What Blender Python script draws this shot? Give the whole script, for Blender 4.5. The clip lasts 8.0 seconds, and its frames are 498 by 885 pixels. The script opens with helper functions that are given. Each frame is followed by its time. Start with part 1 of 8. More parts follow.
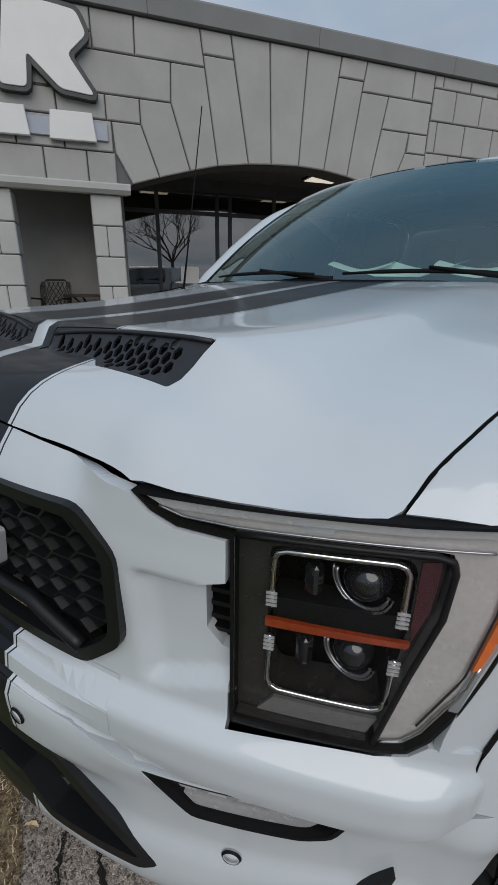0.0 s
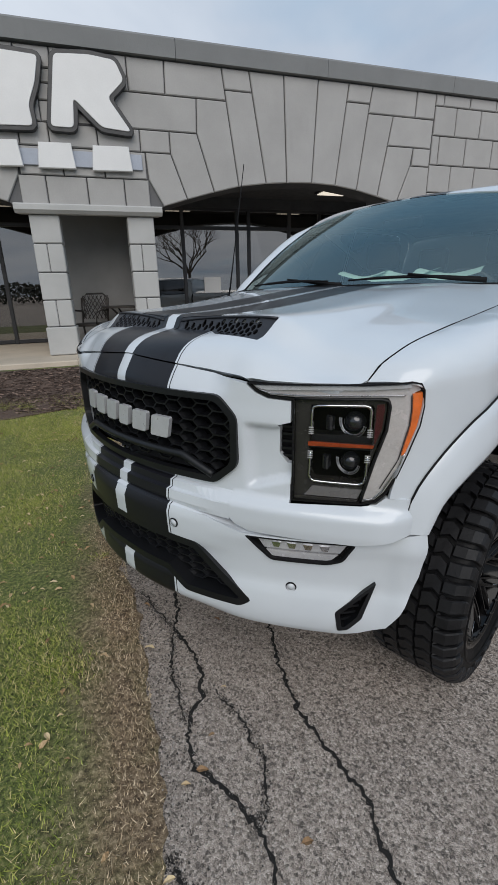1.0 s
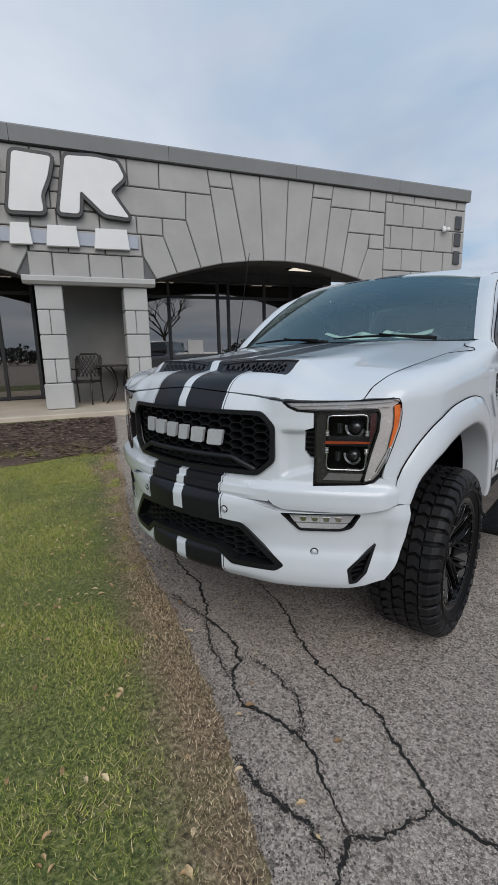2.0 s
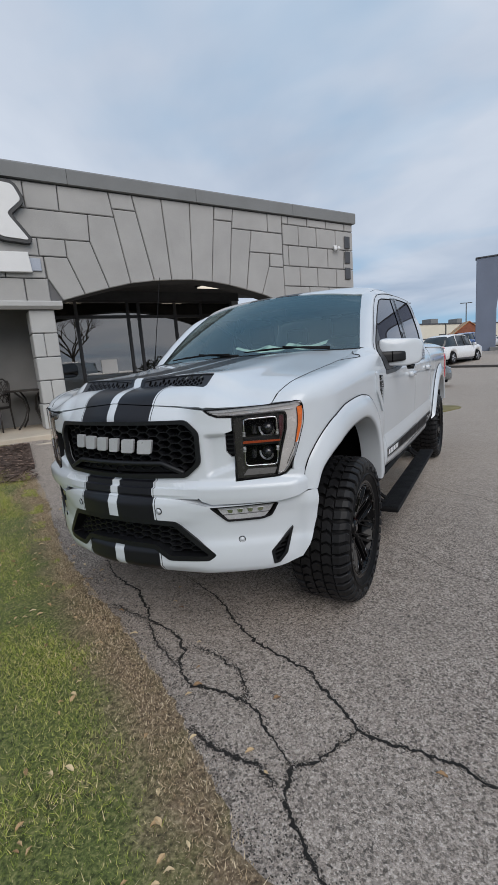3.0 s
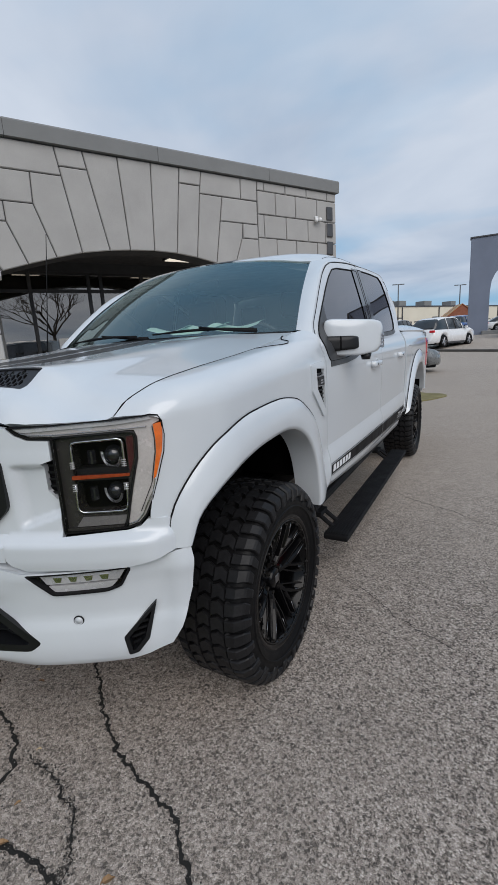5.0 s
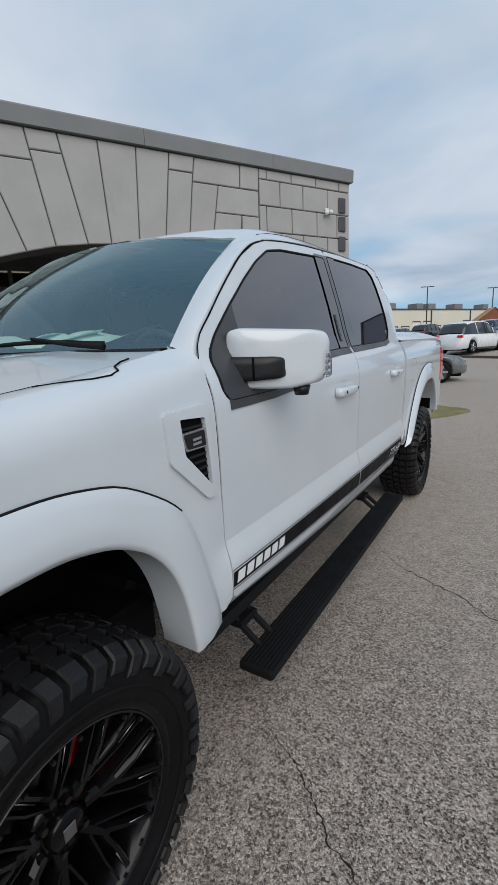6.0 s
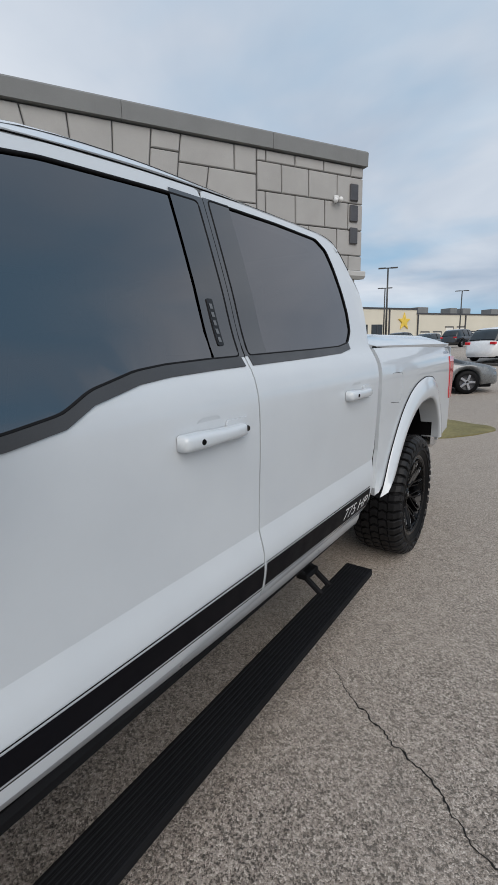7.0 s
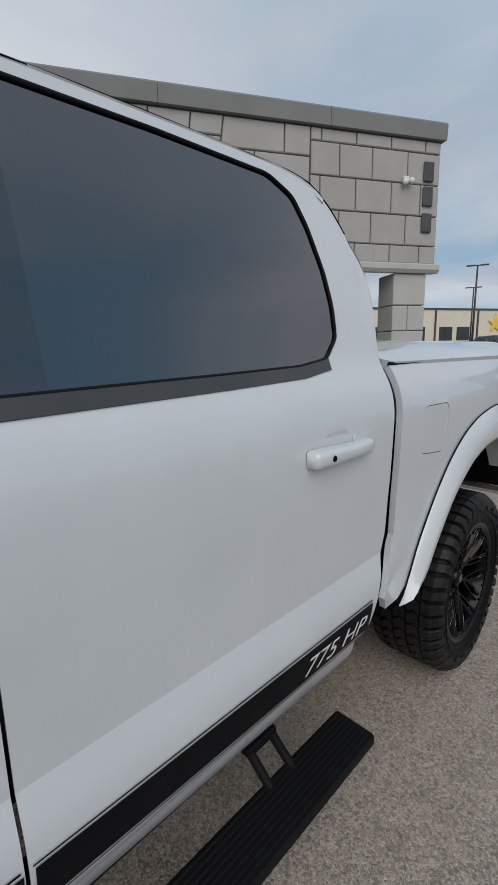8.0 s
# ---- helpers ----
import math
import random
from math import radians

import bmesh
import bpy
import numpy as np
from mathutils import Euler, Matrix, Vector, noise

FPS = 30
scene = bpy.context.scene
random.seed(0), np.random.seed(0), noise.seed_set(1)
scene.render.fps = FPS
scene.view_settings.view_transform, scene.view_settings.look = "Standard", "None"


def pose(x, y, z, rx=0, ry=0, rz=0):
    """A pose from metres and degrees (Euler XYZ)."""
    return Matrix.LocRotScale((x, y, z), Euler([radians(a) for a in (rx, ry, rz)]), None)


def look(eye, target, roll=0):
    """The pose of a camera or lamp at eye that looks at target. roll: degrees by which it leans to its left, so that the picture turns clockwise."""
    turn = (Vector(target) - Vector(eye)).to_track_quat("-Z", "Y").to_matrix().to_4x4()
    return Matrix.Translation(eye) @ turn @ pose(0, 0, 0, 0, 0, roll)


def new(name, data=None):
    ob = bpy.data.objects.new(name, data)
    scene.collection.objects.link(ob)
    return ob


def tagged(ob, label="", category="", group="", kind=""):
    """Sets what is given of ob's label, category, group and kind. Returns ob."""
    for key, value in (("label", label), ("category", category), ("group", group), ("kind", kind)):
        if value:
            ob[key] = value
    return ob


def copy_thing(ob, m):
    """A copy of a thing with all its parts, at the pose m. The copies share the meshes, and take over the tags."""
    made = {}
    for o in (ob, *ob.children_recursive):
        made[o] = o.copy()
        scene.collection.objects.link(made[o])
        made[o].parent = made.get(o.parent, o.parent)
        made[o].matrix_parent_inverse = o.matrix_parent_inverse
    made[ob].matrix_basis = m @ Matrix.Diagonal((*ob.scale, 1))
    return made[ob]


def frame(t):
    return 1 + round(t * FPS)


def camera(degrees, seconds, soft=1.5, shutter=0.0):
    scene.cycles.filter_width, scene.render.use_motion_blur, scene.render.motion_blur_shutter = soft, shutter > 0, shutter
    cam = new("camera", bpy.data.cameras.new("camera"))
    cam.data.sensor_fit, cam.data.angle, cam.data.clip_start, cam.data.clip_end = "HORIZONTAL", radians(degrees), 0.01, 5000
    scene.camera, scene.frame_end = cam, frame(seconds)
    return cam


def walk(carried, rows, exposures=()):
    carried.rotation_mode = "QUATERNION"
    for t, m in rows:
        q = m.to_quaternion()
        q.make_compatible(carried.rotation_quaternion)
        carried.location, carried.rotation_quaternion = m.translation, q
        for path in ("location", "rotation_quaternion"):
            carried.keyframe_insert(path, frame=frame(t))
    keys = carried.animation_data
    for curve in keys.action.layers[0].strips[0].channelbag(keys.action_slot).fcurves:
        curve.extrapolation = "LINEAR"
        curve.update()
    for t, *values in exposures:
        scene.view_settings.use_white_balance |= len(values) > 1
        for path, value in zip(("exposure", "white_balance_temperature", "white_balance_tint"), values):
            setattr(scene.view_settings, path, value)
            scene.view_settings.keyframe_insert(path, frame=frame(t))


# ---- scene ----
cam = camera(59.8, 8.0, 0.7)
PATH = [
    (0, (0.899, -1.021, 1.426), (-0.358, 0.374, 0.737), 0.6),
    (0.5, (1.099, -1.291, 1.421), (-0.183, 0.062, 0.695), -2.2),
    (1, (1.282, -1.579, 1.422), (-0.041, -0.232, 0.764), -1.4),
    (1.2, (1.339, -1.709, 1.423), (-0.005, -0.34, 0.858), -1.5),
    (2.3, (1.524, -2.241, 1.371), (0.32, -0.688, 1.0), -2.1),
    (2.5, (1.565, -2.288, 1.381), (0.428, -0.683, 1.017), -3.0),
    (3, (1.612, -2.34, 1.383), (0.63, -0.635, 1.026), -4.5),
    (3.5, (1.623, -2.327, 1.38), (0.701, -0.588, 1.023), -5.0),
    (4, (1.653, -2.228, 1.364), (0.748, -0.49, 0.962), -5.2),
    (4.5, (1.654, -1.928, 1.339), (0.747, -0.198, 0.906), -4.8),
    (4.7, (1.656, -1.772, 1.363), (0.741, -0.049, 0.922), -4.3),
    (5.8, (1.717, -0.624, 1.407), (0.686, 1.032, 0.972), -2.9),
    (6, (1.700, -0.405, 1.424), (0.659, 1.248, 0.990), -2.9),
    (6.5, (1.748, 0.161, 1.429), (0.618, 1.756, 1.006), -2.2),
    (7, (1.721, 0.757, 1.413), (0.580, 2.345, 0.993), -1.7),
    (7.5, (1.700, 1.273, 1.421), (0.543, 2.852, 1.010), -1.8),
    (8, (1.575, 1.726, 1.444), (0.180, 3.102, 1.046), -1.4),
]
walk(cam, [(t, look(eye, target, roll)) for t, eye, target, roll in PATH],
     ((0.0, -0.34, 6500, 11), (0.5, -0.04, 6500, 11), (1.2, 0.0, 6500, 12), (4.7, 0.0, 6480, 13), (6.0, 0.0, 6500, 11), (7.3, 0.05, 6720, 12), (8.0, -0.20, 6740, 11.5)))

# ---- world, sun ----
world = bpy.data.worlds.new("sky")
scene.world = world
world.use_nodes = True
wt = world.node_tree
wt.nodes.clear()


def wnode(kind, **kw):
    n = wt.nodes.new(kind)
    for k, v in kw.items():
        n.inputs[k].default_value = v
    return n


SUN_EL, SUN_AZ = 40.0, 132.0     # degrees; azimuth clockwise from +Y
sky = wnode("ShaderNodeTexSky")
sky.sky_type = "NISHITA"
sky.sun_disc = False
sky.sun_elevation = radians(SUN_EL)
sky.sun_rotation = radians(SUN_AZ)
sky.dust_density = 1.5
wco = wnode("ShaderNodeTexCoord")
wsep = wnode("ShaderNodeSeparateXYZ")
wt.links.new(wco.outputs["Generated"], wsep.inputs[0])


def wmath(op, a, b=0.5, clamp=False):
    n = wnode("ShaderNodeMath")
    n.operation = op
    n.use_clamp = clamp
    for k, v in ((0, a), (1, b)):
        if isinstance(v, (int, float)):
            n.inputs[k].default_value = v
        else:
            wt.links.new(v, n.inputs[k])
    return n.outputs[0]


# clouds lie on a flat layer: stretch the direction by its height
lift = wmath("MAXIMUM", wmath("ADD", wsep.outputs["Z"], 0.10), 0.03)
wcomb = wnode("ShaderNodeCombineXYZ")
wt.links.new(wmath("DIVIDE", wsep.outputs["X"], lift), wcomb.inputs[0])
wt.links.new(wmath("DIVIDE", wsep.outputs["Y"], lift), wcomb.inputs[1])
wcomb.inputs[2].default_value = 0.35


def wnoise(scale, detail, rough, distortion=0.0):
    n = wnode("ShaderNodeTexNoise", Scale=scale, Detail=detail, Roughness=rough, Distortion=distortion)
    wt.links.new(wcomb.outputs[0], n.inputs["Vector"])
    return n.outputs["Fac"]


cover = wnode("ShaderNodeMapRange")
cover.inputs["From Min"].default_value, cover.inputs["From Max"].default_value = 0.30, 0.50
wt.links.new(wnoise(0.30, 5.0, 0.55, 0.3), cover.inputs["Value"])
shade = wnode("ShaderNodeMapRange")
shade.inputs["From Min"].default_value, shade.inputs["From Max"].default_value = 0.32, 0.70
shade.inputs["To Min"].default_value, shade.inputs["To Max"].default_value = 0.0, 1.0
wt.links.new(wnoise(0.55, 6.0, 0.52, 0.4), shade.inputs["Value"])
cloud = wnode("ShaderNodeMix")
cloud.data_type = "RGBA"
cloud.inputs["A"].default_value = (3.6, 4.6, 5.9, 1)
cloud.inputs["B"].default_value = (7.0, 7.7, 8.5, 1)
wt.links.new(shade.outputs[0], cloud.inputs["Factor"])
skymix = wnode("ShaderNodeMix")
skymix.data_type = "RGBA"
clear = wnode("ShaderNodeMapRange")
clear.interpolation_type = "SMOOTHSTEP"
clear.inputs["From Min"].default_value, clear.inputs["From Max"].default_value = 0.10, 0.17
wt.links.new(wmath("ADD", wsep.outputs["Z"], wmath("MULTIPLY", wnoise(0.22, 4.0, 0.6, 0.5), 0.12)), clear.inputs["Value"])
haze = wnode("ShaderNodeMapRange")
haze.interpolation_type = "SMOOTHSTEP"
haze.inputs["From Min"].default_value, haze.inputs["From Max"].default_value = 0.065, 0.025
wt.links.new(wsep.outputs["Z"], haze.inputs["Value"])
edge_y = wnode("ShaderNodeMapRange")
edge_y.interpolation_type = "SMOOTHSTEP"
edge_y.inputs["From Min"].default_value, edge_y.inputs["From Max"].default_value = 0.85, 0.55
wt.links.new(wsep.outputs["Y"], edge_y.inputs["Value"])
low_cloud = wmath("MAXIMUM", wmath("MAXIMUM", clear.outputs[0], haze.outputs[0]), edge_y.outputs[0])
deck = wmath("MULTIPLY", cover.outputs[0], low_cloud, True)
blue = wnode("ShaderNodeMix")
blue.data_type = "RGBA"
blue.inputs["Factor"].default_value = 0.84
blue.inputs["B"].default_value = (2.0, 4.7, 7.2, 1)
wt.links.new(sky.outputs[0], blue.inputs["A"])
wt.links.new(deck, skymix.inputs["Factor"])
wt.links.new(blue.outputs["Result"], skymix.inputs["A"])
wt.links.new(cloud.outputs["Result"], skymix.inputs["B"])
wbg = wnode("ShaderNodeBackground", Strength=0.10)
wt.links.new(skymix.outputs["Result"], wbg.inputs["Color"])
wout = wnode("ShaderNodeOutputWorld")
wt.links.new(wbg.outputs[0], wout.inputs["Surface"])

sun_lamp = bpy.data.lights.new("sun", "SUN")
sun_lamp.energy, sun_lamp.angle, sun_lamp.color = 2.0, radians(55), (1.0, 0.95, 0.88)
sun = new("sun", sun_lamp)
_az, _el = radians(SUN_AZ), radians(SUN_EL)
_from = Vector((math.sin(_az) * math.cos(_el), math.cos(_az) * math.cos(_el), math.sin(_el)))
sun.matrix_world = look(_from * 50, (0, 0, 0))

# ---- materials ----


class Mat:
    """A node material with short ways to add noise, ramps and bump."""

    def __init__(self, name, color=(0.5, 0.5, 0.5), rough=0.5, metal=0.0, **kw):
        self.m = bpy.data.materials.new(name)
        self.m.use_nodes = True
        self.t = self.m.node_tree
        self.b = self.t.nodes["Principled BSDF"]
        self.b.inputs["Base Color"].default_value = (*color, 1)
        self.b.inputs["Roughness"].default_value = rough
        self.b.inputs["Metallic"].default_value = metal
        for k, v in kw.items():
            self.b.inputs[k.replace("_", " ")].default_value = v
        self.co = self.n("ShaderNodeTexCoord")

    def n(self, kind, **kw):
        node = self.t.nodes.new(kind)
        for k, v in kw.items():
            node.inputs[k].default_value = v
        return node

    def link(self, a, b):
        self.t.links.new(a, b)

    def noise(self, scale, detail=4.0, rough=0.55, space="Object", distortion=0.0, stretch=None):
        n = self.n("ShaderNodeTexNoise", Scale=scale, Detail=detail, Roughness=rough, Distortion=distortion)
        src = self.co.outputs[space]
        if stretch:
            mp = self.n("ShaderNodeMapping")
            mp.inputs["Scale"].default_value = stretch
            self.link(src, mp.inputs["Vector"])
            src = mp.outputs[0]
        self.link(src, n.inputs["Vector"])
        return n.outputs["Fac"]

    def vor(self, scale, feature="F1", out="Distance", rand=1.0, space="Object"):
        n = self.n("ShaderNodeTexVoronoi", Scale=scale, Randomness=rand)
        n.feature = feature
        self.link(self.co.outputs[space], n.inputs["Vector"])
        return n.outputs[out]

    def ramp(self, fac, stops):
        n = self.n("ShaderNodeValToRGB")
        while len(n.color_ramp.elements) < len(stops):
            n.color_ramp.elements.new(0.5)
        for e, (p, c) in zip(n.color_ramp.elements, stops):
            e.position = p
            e.color = (*c, 1) if len(c) == 3 else c
        self.link(fac, n.inputs[0])
        return n.outputs[0]

    def mix(self, fac, a, b, blend="MIX"):
        n = self.n("ShaderNodeMix")
        n.data_type, n.blend_type = "RGBA", blend
        for s, v in (("Factor", fac), ("A", a), ("B", b)):
            if isinstance(v, (int, float)):
                n.inputs[s].default_value = v
            elif isinstance(v, tuple):
                n.inputs[s].default_value = (*v, 1)
            else:
                self.link(v, n.inputs[s])
        return n.outputs["Result"]

    def math(self, op, a, b=0.5, clamp=False):
        n = self.n("ShaderNodeMath")
        n.operation, n.use_clamp = op, clamp
        for k, v in ((0, a), (1, b)):
            if isinstance(v, (int, float)):
                n.inputs[k].default_value = v
            else:
                self.link(v, n.inputs[k])
        return n.outputs[0]

    def range(self, v, a, b, c=0.0, d=1.0):
        n = self.n("ShaderNodeMapRange")
        for k, x in zip(("From Min", "From Max", "To Min", "To Max"), (a, b, c, d)):
            n.inputs[k].default_value = x
        self.link(v, n.inputs["Value"])
        return n.outputs[0]

    def color(self, out):
        self.link(out, self.b.inputs["Base Color"])
        return self

    def rough(self, out):
        self.link(out, self.b.inputs["Roughness"])
        return self

    def bump(self, height, strength=0.3, dist=0.01):
        n = self.n("ShaderNodeBump", Strength=strength, Distance=dist)
        self.link(height, n.inputs["Height"])
        self.link(n.outputs[0], self.b.inputs["Normal"])
        return self

    def random(self):
        return self.n("ShaderNodeObjectInfo").outputs["Random"]


def varied(name, color, rough=0.5, metal=0.0, amount=0.25, fine=60.0, coarse=3.0, bump=0.0, dist=0.004, **kw):
    """A surface with variation at two scales."""
    m = Mat(name, color, rough, metal, **kw)
    dark = tuple(c * (1 - amount) for c in color)
    lite = tuple(min(1, c * (1 + amount)) for c in color)
    a = m.ramp(m.noise(coarse, 5), [(0.3, dark), (0.7, lite)])
    f = m.noise(fine, 3)
    m.color(m.mix(0.35, a, m.ramp(f, [(0.3, dark), (0.7, lite)])))
    m.rough(m.range(m.noise(coarse * 3, 4), 0.3, 0.7, max(0.02, rough - 0.08), min(1, rough + 0.08)))
    if bump:
        m.bump(f, bump, dist)
    return m.m


def paint(name, striped=False, inner=0.024, outer=0.224):
    """White pearl car paint under clear coat; striped: two black racing stripes along the length, each with a fine outer line."""
    m = Mat(name, (0.59, 0.622, 0.648), 0.38, 0.0, Coat_Weight=1.0, Coat_Roughness=0.04, Coat_IOR=1.45)
    flake = m.noise(2500.0, 1.0)
    film = m.noise(4.0, 6)
    base = m.mix(0.10, m.ramp(film, [(0.3, (0.530, 0.566, 0.600)), (0.7, (0.566, 0.602, 0.632))]), m.ramp(flake, [(0.3, (0.46, 0.50, 0.55)), (0.7, (0.70, 0.74, 0.78))]))
    if striped:
        sp = m.n("ShaderNodeSeparateXYZ")
        m.link(m.co.outputs["Object"], sp.inputs[0])
        ax = m.math("ABSOLUTE", sp.outputs["X"])
        band = m.math("MULTIPLY", m.math("GREATER_THAN", ax, inner), m.math("LESS_THAN", ax, outer))
        line = m.math("MULTIPLY", m.math("GREATER_THAN", ax, outer + 0.007), m.math("LESS_THAN", ax, outer + 0.0105))
        fac = m.math("ADD", band, line, True)
        base = m.mix(fac, base, (0.008, 0.008, 0.011))
    m.color(base)
    m.rough(m.range(film, 0.3, 0.7, 0.34, 0.44))
    if striped:
        m.link(m.range(fac, 0, 1, 1.0, 0.12), m.b.inputs["Coat Weight"])
        m.link(m.range(fac, 0, 1, 0.5, 0.32), m.b.inputs["Specular IOR Level"])
    m.link(m.range(m.noise(30.0, 4), 0.3, 0.7, 0.03, 0.07), m.b.inputs["Coat Roughness"])
    return m.m


M_PAINT = paint("pearl_white_paint")
M_STRIPED = paint("striped_white_paint", True)
M_STRIPED_LOW = paint("striped_bumper_paint", True, 0.030, 0.236)
M_BLACK = varied("satin_black_plastic", (0.007, 0.0075, 0.009), 0.40, amount=0.3, fine=300, bump=0.05, dist=0.001, Specular_IOR_Level=0.35)
M_DULL = varied("dull_black_plastic", (0.006, 0.006, 0.007), 0.7, amount=0.3, fine=300, Specular_IOR_Level=0.18)
M_SCOOP = varied("dark_grey_plastic", (0.022, 0.023, 0.028), 0.42, amount=0.2, fine=300, Specular_IOR_Level=0.4)
# black wheel well liner; in gaps and openings this colour is their shade
M_VOID = varied("liner_and_gap_shade", (0.004, 0.004, 0.0045), 0.95, amount=0.3, Specular_IOR_Level=0.1)
M_ROCKER = varied("grey_rocker_paint", (0.36, 0.37, 0.385), 0.35, amount=0.12, fine=200, Coat_Weight=0.4)
M_GREY = varied("grey_plastic", (0.12, 0.127, 0.137), 0.5, amount=0.15, fine=200)
M_VINYL = varied("black_vinyl", (0.004, 0.004, 0.006), 0.5, amount=0.2, Specular_IOR_Level=0.1)
M_LETTER = varied("white_vinyl", (0.72, 0.73, 0.74), 0.4, amount=0.08)
M_SIGNGREY = varied("silver_white_badge", (0.50, 0.51, 0.53), 0.35, 0.3, amount=0.1, fine=150, coarse=20)
M_CHROME = Mat("chrome", (0.75, 0.76, 0.78), 0.08, 1.0)
M_CHROME.rough(M_CHROME.range(M_CHROME.noise(20), 0.3, 0.7, 0.05, 0.14))
M_CHROME = M_CHROME.m
M_SATIN = varied("satin_silver", (0.50, 0.51, 0.54), 0.28, 0.9, amount=0.1)
M_DRL = varied("silver_lamp_plastic", (0.52, 0.53, 0.55), 0.25, 0.2, amount=0.15, fine=150, coarse=8, Coat_Weight=0.5)
M_AMBER = varied("amber_lens", (0.75, 0.16, 0.02), 0.18, amount=0.25, fine=90, coarse=20, Coat_Weight=1.0)
M_AMBERBAR = varied("dark_amber_lens", (0.30, 0.045, 0.012), 0.2, amount=0.3, fine=120, coarse=30, Coat_Weight=1.0)
M_SMOKE = varied("smoked_lamp_plastic", (0.030, 0.029, 0.029), 0.24, amount=0.3, fine=160, coarse=12)
M_BANDGREY = varied("grey_lamp_band", (0.50, 0.485, 0.48), 0.24, 0.1, amount=0.2, fine=150, coarse=9, Coat_Weight=0.6)
M_SHELF = varied("pale_lamp_shelf", (0.16, 0.158, 0.16), 0.3, amount=0.2, fine=150)
# a dark red reflection in the lamp, put into a strip's colour
M_DARKRED = varied("dark_red_reflection", (0.055, 0.006, 0.013), 0.2, amount=0.3, fine=90, coarse=30, Coat_Weight=1.0)
M_PROJ = varied("projector_glass", (0.012, 0.013, 0.016), 0.06, amount=0.2, coarse=20, Specular_IOR_Level=1.0)
M_SAIL = varied("grey_mirror_sail", (0.040, 0.041, 0.044), 0.42, amount=0.2, fine=300)
M_REDLENS = varied("red_lens", (0.62, 0.012, 0.02), 0.15, amount=0.2, fine=90, coarse=20, Coat_Weight=1.0)
M_RED = varied("red_caliper_paint", (0.68, 0.016, 0.026), 0.35, amount=0.2)
# one rubber in two tones: sidewall darker, tread paler, for how light falls
M_RUBBER = varied("tyre_rubber", (0.0045, 0.0045, 0.005), 0.5, amount=0.45, fine=140, coarse=6, bump=0.3, dist=0.002, Specular_IOR_Level=0.13)
M_TREAD = varied("lit_tread_rubber", (0.0095, 0.0095, 0.0105), 0.5, amount=0.5, fine=140, coarse=9, bump=0.35, dist=0.002, Specular_IOR_Level=0.25)
M_RIM = varied("gloss_black_rim", (0.003, 0.003, 0.0035), 0.13, 0.0, amount=0.3, Specular_IOR_Level=0.22)
M_GLOSS = varied("gloss_black_pillar", (0.010, 0.010, 0.013), 0.05, amount=0.3, Specular_IOR_Level=0.5, IOR=2.1)
M_MILLED = varied("milled_aluminium", (0.30, 0.30, 0.31), 0.3, 1.0, amount=0.2)
M_STEEL = varied("brake_steel", (0.06, 0.057, 0.055), 0.4, 1.0, amount=0.3)


def glass(name, tint, rough=0.0, gloss=(1, 1, 1), ior=1.5):
    """A pane: mirror gloss over a tinted see-through body."""
    m = Mat(name, tint, rough)
    t = m.t
    tr = t.nodes.new("ShaderNodeBsdfTransparent")
    tr.inputs[0].default_value = (*tint, 1)
    gl = t.nodes.new("ShaderNodeBsdfGlossy")
    gl.inputs["Roughness"].default_value = rough
    gl.inputs["Color"].default_value = (*gloss, 1)
    fr = t.nodes.new("ShaderNodeFresnel")
    fr.inputs["IOR"].default_value = ior
    mx = t.nodes.new("ShaderNodeMixShader")
    t.links.new(fr.outputs[0], mx.inputs[0])
    t.links.new(tr.outputs[0], mx.inputs[1])
    t.links.new(gl.outputs[0], mx.inputs[2])
    t.links.new(mx.outputs[0], t.nodes["Material Output"].inputs["Surface"])
    return m.m


M_WINDSHIELD = glass("windshield_glass", (0.72, 0.86, 0.84), 0.0, (0.74, 0.96, 1.0), 2.5)
M_TINT = glass("privacy_glass", (0.03, 0.033, 0.036), 0.0, (1.0, 0.98, 1.0), 2.4)
M_LENS = glass("clear_lens", (0.93, 0.93, 0.94), 0.0, ior=1.26)
M_SHOP = glass("shop_window_glass", (0.34, 0.35, 0.35), 0.0, (0.90, 0.85, 0.80), ior=3.0)

# ---- helpers ----
from mathutils.geometry import delaunay_2d_cdt


def pchip(xs, ys):
    """A smooth curve through points that does not overshoot."""
    xs, ys = np.array(xs, float), np.array(ys, float)
    h, d = np.diff(xs), np.diff(ys) / np.diff(xs)
    m = np.zeros(len(xs))
    for i in range(1, len(xs) - 1):
        if d[i - 1] * d[i] > 0:
            w1, w2 = 2 * h[i] + h[i - 1], h[i] + 2 * h[i - 1]
            m[i] = (w1 + w2) / (w1 / d[i - 1] + w2 / d[i])
    m[0], m[-1] = d[0], d[-1]

    def f(x):
        x = min(max(x, xs[0]), xs[-1])
        i = min(max(int(np.searchsorted(xs, x)) - 1, 0), len(h) - 1)
        t = (x - xs[i]) / h[i]
        return float((1 + 2 * t) * (1 - t) ** 2 * ys[i] + t * (1 - t) ** 2 * h[i] * m[i] + t * t * (3 - 2 * t) * ys[i + 1] + t * t * (t - 1) * h[i] * m[i + 1])
    return f


